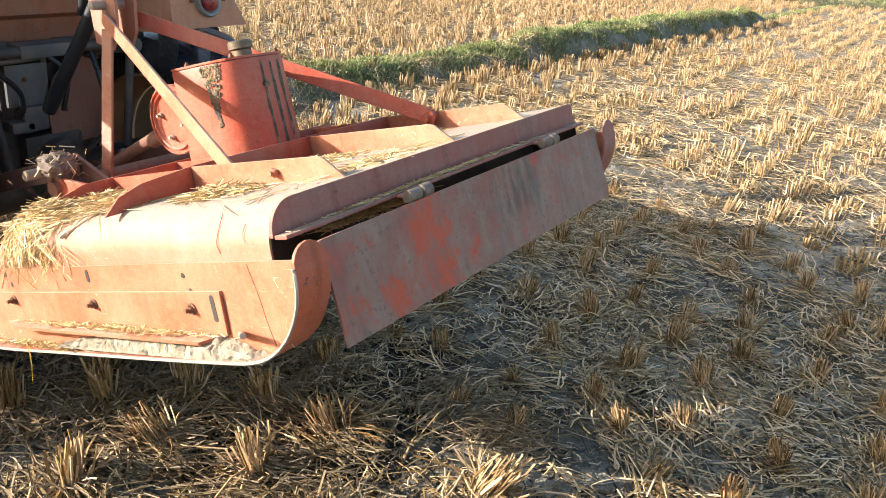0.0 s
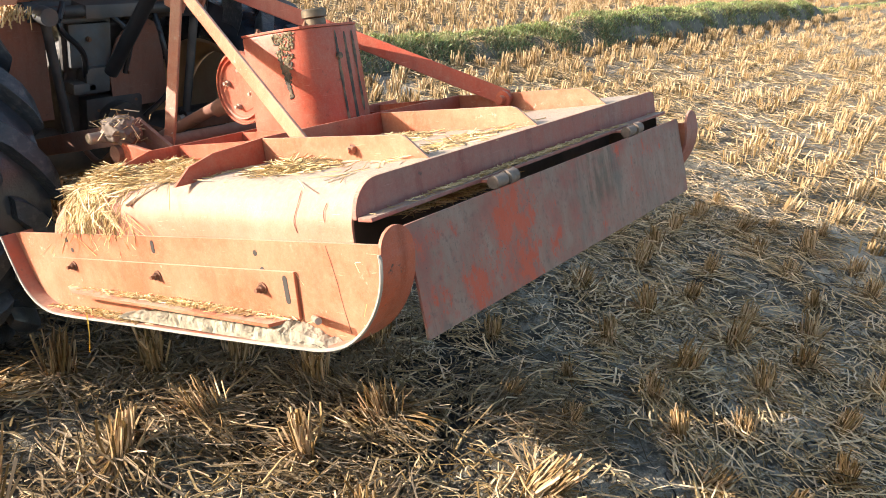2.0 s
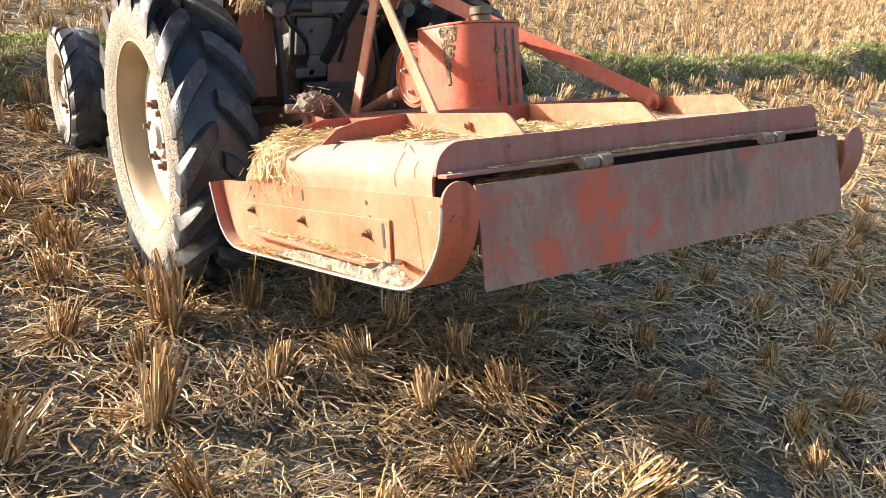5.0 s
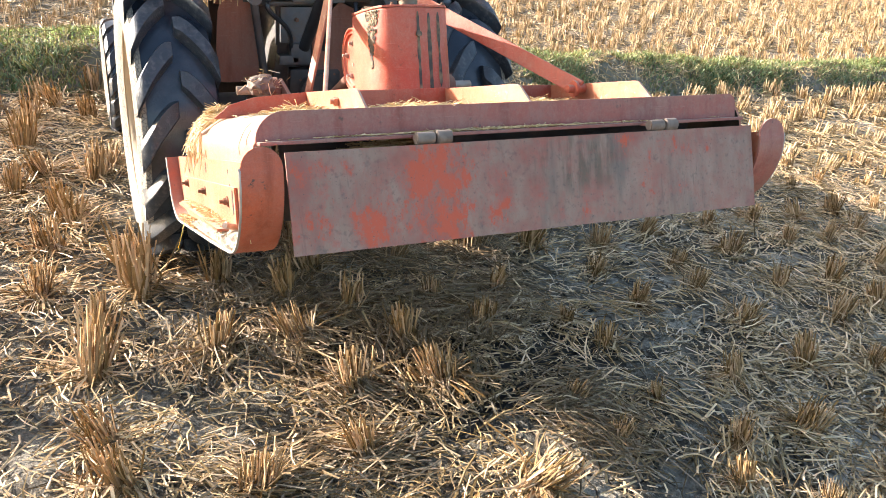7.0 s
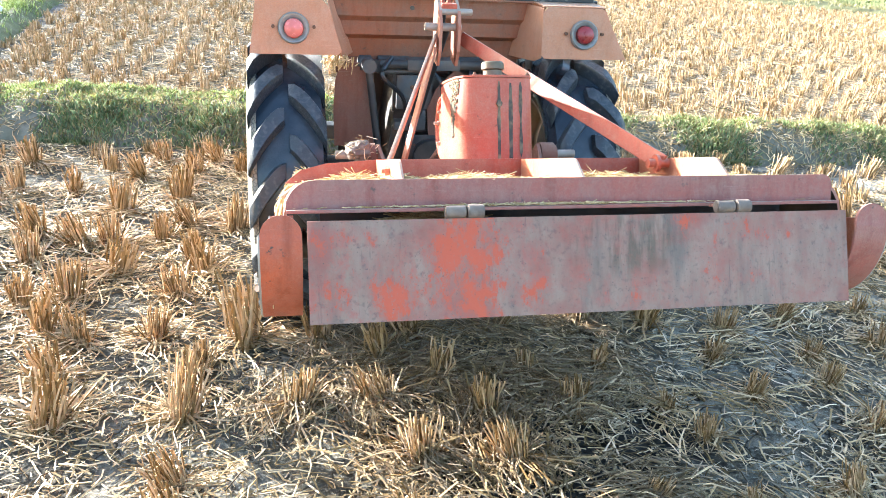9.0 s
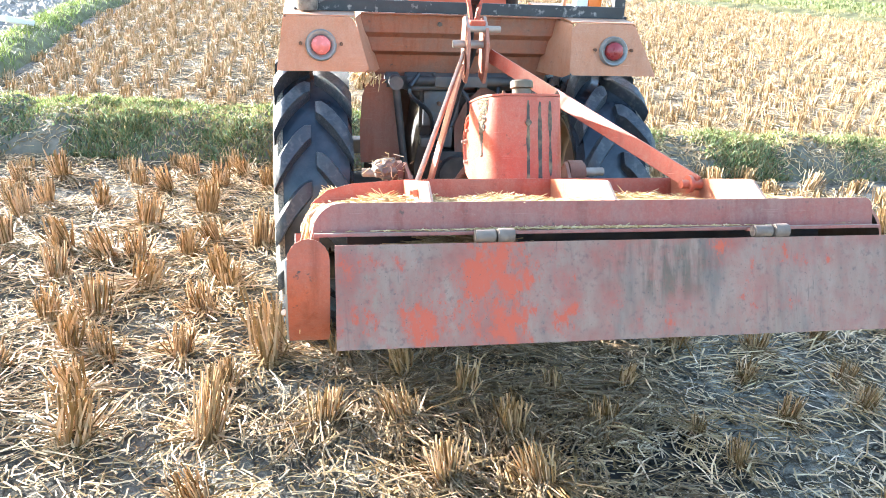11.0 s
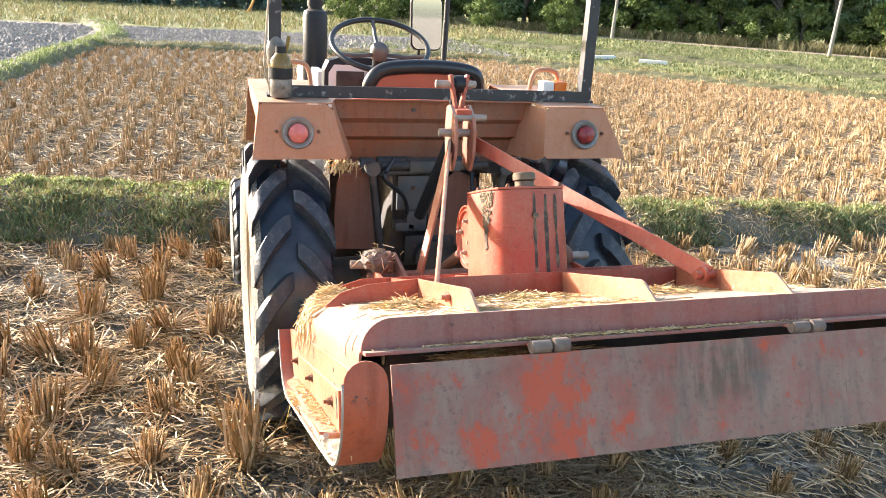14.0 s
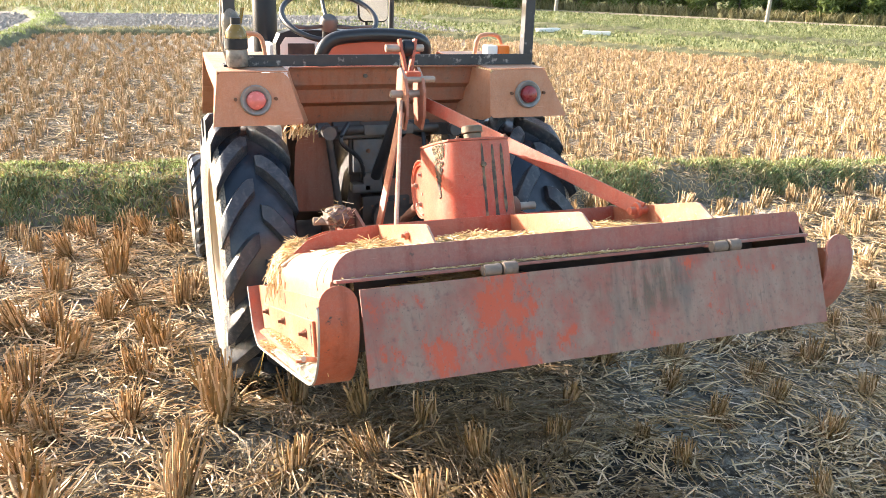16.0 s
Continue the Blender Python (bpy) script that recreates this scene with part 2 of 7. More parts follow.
def flap_steel():
    """Steel under a grey film, streaked downwards, with blotches of red paint that show where the film has gone."""
    m = bpy.data.materials.new("grey_filmed_red_steel")
    m.use_nodes = True
    nodes, links = m.node_tree.nodes, m.node_tree.links
    b = nodes["Principled BSDF"]
    co = nodes.new("ShaderNodeTexCoord").outputs["Object"]

    def noisy(scale, detail, stretch=(1, 1, 1), rough=0.6):
        mp = nodes.new("ShaderNodeMapping")
        mp.inputs["Scale"].default_value = stretch
        links.new(co, mp.inputs[0])
        n = nodes.new("ShaderNodeTexNoise")
        n.inputs["Scale"].default_value, n.inputs["Detail"].default_value, n.inputs["Roughness"].default_value = scale, detail, rough
        links.new(mp.outputs[0], n.inputs["Vector"])
        return n.outputs[0]

    def ramp(v, lo, hi, a=0.0, c=1.0):
        r = nodes.new("ShaderNodeMapRange")
        for s, x in zip((1, 2, 3, 4), (lo, hi, a, c)):
            r.inputs[s].default_value = x
        links.new(v, r.inputs[0])
        return r.outputs[0]

    def op(kind, a, c):
        x = nodes.new("ShaderNodeMath")
        x.operation = kind
        for s, v in zip(x.inputs, (a, c)):
            if hasattr(v, "is_linked"):
                links.new(v, s)
            else:
                s.default_value = v
        return x.outputs[0]

    def mix(fac, a, c):
        x = nodes.new("ShaderNodeMix")
        x.data_type = "RGBA"
        links.new(fac, x.inputs[0])
        for s, v in ((x.inputs[6], a), (x.inputs[7], c)):
            if hasattr(v, "is_linked"):
                links.new(v, s)
            else:
                s.default_value = (*v, 1)
        return x.outputs[2]

    film = mix(ramp(noisy(26, 8, (1, 1, 0.25)), 0.35, 0.65), (0.225, 0.138, 0.104), (0.29, 0.192, 0.145))
    film = mix(ramp(noisy(90, 6), 0.55, 0.75), film, (0.115, 0.088, 0.076))
    film = mix(ramp(noisy(9, 6, (1, 1, 0.18)), 0.56, 0.70), film, (0.125, 0.105, 0.088))
    film = mix(ramp(noisy(60, 5, (1, 1, 0.07)), 0.60, 0.74), film, (0.25, 0.178, 0.13))
    film = mix(ramp(noisy(75, 5, (1, 1, 0.05)), 0.62, 0.74), film, (0.115, 0.085, 0.072))
    film = mix(ramp(noisy(7, 7), 0.48, 0.66), film, (0.25, 0.098, 0.072))
    # paint shows where the flap is worn: middle of x, middle of z, half sizes, strength
    sep = nodes.new("ShaderNodeSeparateXYZ")
    links.new(co, sep.inputs[0])
    patches = op("ADD", op("MULTIPLY", op("SUBTRACT", noisy(17, 14, (1, 1, 0.7), 0.8), 0.5), 0.95), op("MULTIPLY", noisy(52, 8, (1, 1, 0.5), 0.7), 0.36))
    for cx, cz, hx, hz, k in ((-0.262, -0.10, 0.075, 0.15, 0.235), (-0.40, -0.16, 0.045, 0.06, 0.19), (-0.50, -0.042, 0.07, 0.02, 0.12), (-0.50, -0.15, 0.14, 0.12, 0.04), (-0.13, -0.16, 0.035, 0.035, 0.15),
                              (0.20, -0.045, 0.03, 0.03, 0.09), (0.257, -0.10, 0.03, 0.05, 0.08), (-0.16, -0.06, 0.06, 0.05, 0.06), (0.10, -0.16, 0.16, 0.04, 0.045), (0.42, -0.06, 0.012, 0.012, 0.14)):
        far = op("ADD", op("POWER", op("MULTIPLY", op("SUBTRACT", sep.outputs[0], cx), 1 / hx), 2.0), op("POWER", op("MULTIPLY", op("SUBTRACT", sep.outputs[2], cz), 1 / hz), 2.0))
        patches = op("ADD", patches, ramp(far, 0.0, 1.6, k, 0.0))
    drab = op("ADD", op("POWER", op("MULTIPLY", op("SUBTRACT", sep.outputs[0], 0.07), 7.5), 2.0), op("POWER", op("MULTIPLY", op("ADD", sep.outputs[2], 0.065), 14.0), 2.0))
    film = mix(op("MULTIPLY", ramp(noisy(55, 6, (1, 1, 0.12)), 0.44, 0.6), ramp(drab, 0.2, 1.3, 0.75, 0.0)), film, (0.10, 0.078, 0.052))
    faint = ramp(patches, 0.17, 0.34)
    film = mix(op("MULTIPLY", faint, 0.55), film, (0.30, 0.10, 0.075))
    bare = op("MULTIPLY", ramp(noisy(15, 12, (1, 1, 0.8), 0.78), 0.50, 0.60), ramp(sep.outputs[0], -0.6, 0.35, 0.75, 0.2))
    film = mix(bare, film, (0.34, 0.105, 0.075))
    holes = ramp(noisy(30, 10, (1, 1, 0.7), 0.7), 0.40, 0.50)
    col = mix(op("MULTIPLY", ramp(patches, 0.285, 0.345), holes), film, (0.45, 0.09, 0.045))
    col = mix(ramp(noisy(220, 3), 0.66, 0.72), col, (0.10, 0.075, 0.065))
    links.new(col, b.inputs["Base Color"])
    links.new(ramp(noisy(30, 6), 0.3, 0.7, 0.55, 0.75), b.inputs["Roughness"])
    b.inputs["Specular IOR Level"].default_value = 0.3
    bp = nodes.new("ShaderNodeBump")
    bp.inputs["Strength"].default_value, bp.inputs["Distance"].default_value = 0.25, 0.003
    links.new(noisy(120, 6), bp.inputs["Height"])
    links.new(bp.outputs[0], b.inputs["Normal"])
    return m


M["flap"] = flap_steel()


def paint(name, base, faded, chip, dust, dusty=0.5, rough=0.62, runs=0.5, chips=0.5):
    """Old machine paint: sun-faded in clouds, streaked downwards, scratched, chipped to rust, with specks and a film of dust on what faces up."""
    m = bpy.data.materials.new(name)
    m.use_nodes = True
    nodes, links = m.node_tree.nodes, m.node_tree.links
    b = nodes["Principled BSDF"]
    co = nodes.new("ShaderNodeTexCoord").outputs["Object"]

    def noisy(scale, detail, stretch=(1, 1, 1), rough_=0.6):
        mp = nodes.new("ShaderNodeMapping")
        mp.inputs["Scale"].default_value = stretch
        links.new(co, mp.inputs[0])
        n = nodes.new("ShaderNodeTexNoise")
        n.inputs["Scale"].default_value, n.inputs["Detail"].default_value, n.inputs["Roughness"].default_value = scale, detail, rough_
        links.new(mp.outputs[0], n.inputs["Vector"])
        return n.outputs[0]

    def ramp(v, lo, hi, a=0.0, c=1.0):
        r = nodes.new("ShaderNodeMapRange")
        for s_, x in zip((1, 2, 3, 4), (lo, hi, a, c)):
            r.inputs[s_].default_value = x
        links.new(v, r.inputs[0])
        return r.outputs[0]

    def times(a, c):
        x = nodes.new("ShaderNodeMath")
        x.operation = "MULTIPLY"
        links.new(a, x.inputs[0])
        if hasattr(c, "is_linked"):
            links.new(c, x.inputs[1])
        else:
            x.inputs[1].default_value = c
        return x.outputs[0]

    def mix(fac, a, c):
        x = nodes.new("ShaderNodeMix")
        x.data_type = "RGBA"
        links.new(fac, x.inputs[0])
        for s_, v in ((x.inputs[6], a), (x.inputs[7], c)):
            if hasattr(v, "is_linked"):
                links.new(v, s_)
            else:
                s_.default_value = (*v, 1)
        return x.outputs[2]

    def shade(k):
        return tuple(c * k for c in base)

    grain = noisy(240, 6, rough_=0.7)
    col = mix(ramp(noisy(5, 8, rough_=0.7), 0.40, 0.68), base, faded)
    col = mix(times(ramp(noisy(34, 8, (1, 1, 0.12)), 0.50, 0.70), runs), col, shade(0.62))
    col = mix(times(ramp(noisy(22, 10, rough_=0.75), 0.52, 0.66), 0.55), col, faded)
    col = mix(ramp(grain, 0.36, 0.60, 0.26, 0.0), col, shade(0.45))
    col = mix(ramp(noisy(110, 6, rough_=0.75), 0.48, 0.66, 0.0, 0.12), col, dust)
    scratch = times(ramp(noisy(7, 3, (1, 4, 60)), 0.66, 0.70), ramp(noisy(4, 4), 0.45, 0.6))
    col = mix(times(scratch, 0.6), col, tuple(min(1, c * 1.5 + 0.06) for c in faded))
    worn = times(ramp(noisy(48, 8, rough_=0.7), 0.60, 0.66), ramp(noisy(6, 5), 0.5, 0.62))
    col = mix(times(worn, chips), col, chip)
    col = mix(times(ramp(noisy(420, 3), 0.64, 0.70), 0.22), col, dust)
    geo = nodes.new("ShaderNodeNewGeometry")
    sp = nodes.new("ShaderNodeSeparateXYZ")
    links.new(geo.outputs["Normal"], sp.inputs[0])
    lying = times(ramp(sp.outputs[2], 0.45, 0.93), ramp(noisy(8, 9, rough_=0.7), 0.60 - 0.45 * dusty, 0.82 - 0.45 * dusty, 0.12, 1.0))
    col = mix(times(lying, min(1.0, 0.4 + dusty * 0.6)), col, mix(ramp(noisy(90, 6), 0.35, 0.65), tuple(c * 0.72 for c in dust), dust))
    links.new(col, b.inputs["Base Color"])
    links.new(ramp(grain, 0.3, 0.7, rough - 0.12, min(1, rough + 0.18)), b.inputs["Roughness"])
    b.inputs["Specular IOR Level"].default_value = 0.35
    dents = nodes.new("ShaderNodeBump")
    dents.inputs["Strength"].default_value, dents.inputs["Distance"].default_value = 0.35, 0.02
    links.new(noisy(4.5, 2), dents.inputs["Height"])
    fine = nodes.new("ShaderNodeBump")
    fine.inputs["Strength"].default_value, fine.inputs["Distance"].default_value = 0.3, 0.003
    links.new(grain, fine.inputs["Height"])
    links.new(dents.outputs[0], fine.inputs["Normal"])
    links.new(fine.outputs[0], b.inputs["Normal"])
    return m


RUST = (0.11, 0.05, 0.03)
M["orange"] = paint("faded_orange_paint", (0.37, 0.100, 0.044), (0.41, 0.195, 0.115), (0.50, 0.39, 0.30), (0.44, 0.345, 0.26), 0.6, 0.5, 0.3, 0.8)
M["deck"] = paint("dusty_orange_paint", (0.36, 0.135, 0.078), (0.39, 0.215, 0.15), (0.15, 0.07, 0.045), (0.40, 0.315, 0.245), 1.0, 0.48, 0.2, 0.5)
M["red"] = paint("red_orange_paint", (0.42, 0.066, 0.030), (0.40, 0.13, 0.078), RUST, (0.40, 0.30, 0.21), 0.4, 0.42, 0.5, 0.7)
M["tan_orange"] = paint("sun_bleached_orange_paint", (0.47, 0.195, 0.095), (0.50, 0.26, 0.16), (0.20, 0.10, 0.06), (0.48, 0.37, 0.27), 0.5, 0.55, 0.35, 0.5)
M["panel"] = paint("dull_orange_panel_paint", (0.36, 0.108, 0.045), (0.21, 0.118, 0.08), (0.12, 0.07, 0.048), (0.36, 0.28, 0.20), 0.85, 0.6, 0.8, 1.0)
M["lip"] = paint("weathered_red_steel", (0.33, 0.095, 0.068), (0.29, 0.15, 0.118), (0.12, 0.07, 0.055), (0.40, 0.31, 0.235), 0.7, 0.6, 0.7, 0.9)
M["skid"] = paint("scuffed_red_steel", (0.46, 0.098, 0.040), (0.31, 0.105, 0.07), (0.09, 0.05, 0.04), (0.33, 0.22, 0.165), 0.6, 0.5, 1.0, 1.0)
M["brown"] = paint("rust_brown_paint", (0.22, 0.088, 0.055), (0.19, 0.105, 0.075), (0.09, 0.055, 0.04), (0.30, 0.22, 0.16), 0.4, 0.75, 0.6, 0.9)


# ---- building helpers ----
def part(name, bm, material, parent=None, label="", smooth=False):
    me = bpy.data.meshes.new(name)
    bmesh.ops.recalc_face_normals(bm, faces=bm.faces)
    if smooth:
        for f in bm.faces:
            f.smooth = True
    bm.to_mesh(me)
    bm.free()
    if smooth:
        me.set_sharp_from_angle(angle=radians(40))
    me.materials.append(M[material])
    ob = new(name, me)
    ob.parent = parent
    if label:
        ob["label"] = label
    return ob


def thing(name, matrix, label, category, group=""):
    ob = new(name)
    ob.empty_display_size = 0.05
    ob.matrix_world = matrix
    return tagged(ob, label, category, group)


def placed(bm, m):
    bmesh.ops.transform(bm, matrix=m, verts=bm.verts)
    return bm


def join(a, b):
    """Adds the geometry of b to a."""
    me = bpy.data.meshes.new("joining")
    b.to_mesh(me)
    b.free()
    a.from_mesh(me)
    bpy.data.meshes.remove(me)
    return a


def block(x0, x1, y0, y1, z0, z1, bevel=0.004):
    bm = bmesh.new()
    bmesh.ops.create_cube(bm, size=1.0)
    placed(bm, Matrix.Translation(((x0 + x1) / 2, (y0 + y1) / 2, (z0 + z1) / 2)) @ Matrix.Diagonal((abs(x1 - x0), abs(y1 - y0), abs(z1 - z0), 1)))
    if bevel:
        bmesh.ops.bevel(bm, geom=list(bm.edges), offset=bevel, segments=2, affect="EDGES", profile=0.7)
    return bm


def sheet(profile, axis, a, b, bevel=0.0):
    """A plate: the outline in the two other axes, thick from a to b along the axis."""
    bm = bmesh.new()

    def at(u, v, w):
        return {"x": (w, u, v), "y": (u, w, v), "z": (u, v, w)}[axis]
    lo = [bm.verts.new(at(u, v, a)) for u, v in profile]
    hi = [bm.verts.new(at(u, v, b)) for u, v in profile]
    bm.faces.new(lo)
    bm.faces.new(hi[::-1])
    n = len(profile)
    for i in range(n):
        bm.faces.new((lo[i], hi[i], hi[(i + 1) % n], lo[(i + 1) % n]))
    if bevel:
        bmesh.ops.recalc_face_normals(bm, faces=bm.faces)
        bmesh.ops.bevel(bm, geom=list(bm.edges), offset=bevel, segments=2, affect="EDGES", profile=0.7, clamp_overlap=True)
    return bm


def ribbon(line, axis, a, b, thick):
    """A bent strip: a line in the two other axes with a thickness, wide from a to b along the axis."""
    pts = [Vector((p[0], p[1])) for p in line]
    side = []
    for i, p in enumerate(pts):
        d = (pts[min(i + 1, len(pts) - 1)] - pts[max(i - 1, 0)]).normalized()
        side.append(Vector((-d.y, d.x)))
    outer = [p + n * thick / 2 for p, n in zip(pts, side)]
    inner = [p - n * thick / 2 for p, n in zip(pts, side)]
    bm = bmesh.new()

    def at(q, w):
        return {"x": (w, q.x, q.y), "y": (q.x, w, q.y), "z": (q.x, q.y, w)}[axis]
    rings = []
    for o, i in zip(outer, inner):
        rings.append([bm.verts.new(at(o, a)), bm.verts.new(at(o, b)), bm.verts.new(at(i, b)), bm.verts.new(at(i, a))])
    for r, s in zip(rings, rings[1:]):
        for k in range(4):
            bm.faces.new((r[k], r[(k + 1) % 4], s[(k + 1) % 4], s[k]))
    bm.faces.new(rings[0])
    bm.faces.new(rings[-1][::-1])
    return bm


def rod(p, q, r, r2=None, seg=14, bevel=0.0):
    p, q = Vector(p), Vector(q)
    bm = bmesh.new()
    bmesh.ops.create_cone(bm, cap_ends=True, segments=seg, radius1=r, radius2=r if r2 is None else r2, depth=(q - p).length)
    if bevel:
        rims = [e for e in bm.edges if abs(e.verts[0].co.z - e.verts[1].co.z) < 1e-6]
        bmesh.ops.bevel(bm, geom=rims, offset=bevel, segments=2, affect="EDGES")
    return placed(bm, Matrix.Translation((p + q) / 2) @ (q - p).to_track_quat("Z", "Y").to_matrix().to_4x4())


def bar(p, q, w, t, up=(0, 0, 1), bevel=0.003):
    """A flat bar from p to q, w wide towards up and t thick."""
    p, q = Vector(p), Vector(q)
    d = (q - p).normalized()
    u = (Vector(up) - d * d.dot(Vector(up))).normalized()
    s = d.cross(u)
    bm = block(-t / 2, t / 2, -w / 2, w / 2, 0, (q - p).length, bevel)
    return placed(bm, Matrix.Translation(p) @ Matrix((s, u, d)).transposed().to_4x4())


def smooth_line(points, steps=6):
    """More points along a curve through the given ones."""
    P = [Vector(p) for p in points]
    P = [2 * P[0] - P[1]] + P + [2 * P[-1] - P[-2]]
    out = []
    for i in range(1, len(P) - 2):
        for k in range(steps):
            t = k / steps
            a, b, c, d = P[i - 1:i + 3]
            out.append(0.5 * ((2 * b) + (c - a) * t + (2 * a - 5 * b + 4 * c - d) * t * t + (3 * b - a - 3 * c + d) * t ** 3))
    out.append(P[-2])
    return out


def tube(points, r, seg=8, closed=False, ends=None):
    """A round tube along points; ends: another radius at its end."""
    P = [Vector(p) for p in points]
    n = len(P)
    bm = bmesh.new()
    rings = []
    ref = Vector((0.13, 0.27, 0.95)).normalized()
    for i in range(n):
        a = P[(i - 1) % n] if closed else P[max(i - 1, 0)]
        b = P[(i + 1) % n] if closed else P[min(i + 1, n - 1)]
        d = (b - a).normalized()
        u = (ref - d * d.dot(ref))
        if u.length < 0.2:
            u = Vector((1, 0, 0)) - d * d.x
        u.normalize()
        v = d.cross(u)
        rr = r if ends is None else r + (ends - r) * i / (n - 1)
        rings.append([bm.verts.new(P[i] + rr * (u * math.cos(2 * math.pi * k / seg) + v * math.sin(2 * math.pi * k / seg))) for k in range(seg)])
    pairs = list(zip(rings, rings[1:])) + ([(rings[-1], rings[0])] if closed else [])
    for s, e in pairs:
        for k in range(seg):
            bm.faces.new((s[k], s[(k + 1) % seg], e[(k + 1) % seg], e[k]))
    if not closed:
        bm.faces.new(rings[0][::-1])
        bm.faces.new(rings[-1])
    return bm


def lathe(profile, seg=40, axis="x", closed=True):
    """Turns an outline of (radius, place along the axis) about the axis."""
    bm = bmesh.new()
    rings = []
    for k in range(seg):
        a = 2 * math.pi * k / seg
        c, s = math.cos(a), math.sin(a)
        rings.append([bm.verts.new({"x": (w, r * c, r * s), "y": (r * c, w, r * s), "z": (r * c, r * s, w)}[axis]) for r, w in profile])
    n = len(profile)
    for k in range(seg):
        a, b = rings[k], rings[(k + 1) % seg]
        for i in range(n if closed else n - 1):
            bm.faces.new((a[i], a[(i + 1) % n], b[(i + 1) % n], b[i]))
    return bm


def nut(p, d, r, h):
    """A hexagonal bolt head at p, standing out along d."""
    p, d = Vector(p), Vector(d).normalized()
    bm = rod(p, p + d * h, r, seg=6, bevel=0.001)
    return join(bm, rod(p, p + d * h * 1.8, r * 0.55, seg=10))


def arc(cx, cy, r, a0, a1, n=8):
    return [(cx + r * math.cos(radians(a0 + (a1 - a0) * i / n)), cy + r * math.sin(radians(a0 + (a1 - a0) * i / n))) for i in range(n + 1)]


def raw(name, verts, faces, material, parent=None):
    me = bpy.data.meshes.new(name)
    me.from_pydata(verts.tolist() if hasattr(verts, "tolist") else verts, [], faces.tolist() if hasattr(faces, "tolist") else faces)
    me.materials.append(M[material])
    ob = new(name, me)
    ob.parent = parent
    return ob


# ---- ground ----
def ground_material():
    m = bpy.data.materials.new("dry_field_soil")
    m.use_nodes = True
    nodes, links = m.node_tree.nodes, m.node_tree.links
    b = nodes["Principled BSDF"]
    co = nodes.new("ShaderNodeTexCoord").outputs["Object"]

    def noisy(scale, detail=6.0, rough=0.55):
        n = nodes.new("ShaderNodeTexNoise")
        n.inputs["Scale"].default_value, n.inputs["Detail"].default_value, n.inputs["Roughness"].default_value = scale, detail, rough
        links.new(co, n.inputs["Vector"])
        return n.outputs[0]

    def op(kind, a, c):
        x = nodes.new("ShaderNodeMath")
        x.operation = kind
        for s, v in zip(x.inputs, (a, c)):
            if hasattr(v, "is_linked"):
                links.new(v, s)
            else:
                s.default_value = v
        return x.outputs[0]

    def ramp(v, lo, hi):
        r = nodes.new("ShaderNodeMapRange")
        r.inputs[1].default_value, r.inputs[2].default_value = lo, hi
        links.new(v, r.inputs[0])
        return r.outputs[0]

    def mix(fac, a, c):
        x = nodes.new("ShaderNodeMix")
        x.data_type = "RGBA"
        links.new(fac, x.inputs[0])
        for s, v in ((x.inputs[6], a), (x.inputs[7], c)):
            if hasattr(v, "is_linked"):
                links.new(v, s)
            else:
                s.default_value = (*v, 1)
        return x.outputs[2]

    sep = nodes.new("ShaderNodeSeparateXYZ")
    links.new(co, sep.inputs[0])
    edge = op("MULTIPLY", op("SUBTRACT", noisy(0.8), 0.5), 1.2)
    x = op("ADD", sep.outputs[0], edge)
    y = op("ADD", sep.outputs[1], edge)
    d = op("ADD", op("MULTIPLY", x, 0.717), op("MULTIPLY", y, 0.697))
    soil = mix(ramp(noisy(3.4, 8, 0.6), 0.44, 0.60), (0.125, 0.106, 0.076), (0.46, 0.415, 0.325))
    soil = mix(ramp(noisy(17, 9, 0.7), 0.49, 0.60), soil, (0.095, 0.082, 0.062))
    soil = mix(ramp(noisy(60, 8, 0.65), 0.54, 0.66), soil, (0.45, 0.415, 0.34))
    soil = mix(op("MULTIPLY", ramp(noisy(210, 5, 0.7), 0.50, 0.62), 0.75), soil, (0.10, 0.086, 0.066))
    soil = mix(op("MULTIPLY", ramp(noisy(1.1, 4), 0.56, 0.68), ramp(op("MULTIPLY", y, -1.0), -4.2, -3.8)), soil, (0.48, 0.445, 0.375))
    crack = nodes.new("ShaderNodeTexVoronoi")
    crack.feature = "DISTANCE_TO_EDGE"
    crack.inputs["Scale"].default_value = 7.0
    warp = nodes.new("ShaderNodeVectorMath")
    warp.operation = "MULTIPLY_ADD"
    wob = nodes.new("ShaderNodeTexNoise")
    wob.inputs["Scale"].default_value = 9.0
    links.new(co, wob.inputs["Vector"])
    links.new(wob.outputs[1], warp.inputs[0])
    warp.inputs[1].default_value = (0.12, 0.12, 0.12)
    links.new(co, warp.inputs[2])
    links.new(warp.outputs[0], crack.inputs["Vector"])
    soil = mix(op("MULTIPLY", op("SUBTRACT", 1.0, ramp(crack.outputs["Distance"], 0.008, 0.035)), ramp(noisy(2.6, 4), 0.42, 0.55)), soil, (0.045, 0.038, 0.03))
    soil = mix(ramp(y, 4.0, 4.4), soil, mix(ramp(noisy(9, 6), 0.4, 0.6), (0.20, 0.155, 0.10), (0.31, 0.25, 0.175)))
    soil = mix(op("MULTIPLY", ramp(x, 3.0, 6.0), ramp(op("MULTIPLY", y, -1.0), -4.2, -3.8)), soil, mix(ramp(noisy(9, 6), 0.4, 0.6), (0.20, 0.165, 0.115), (0.35, 0.30, 0.23)))
    soil = mix(op("MULTIPLY", ramp(op("MULTIPLY", x, -1.0), 0.1, 1.0), 0.75), soil, (0.11, 0.093, 0.068))
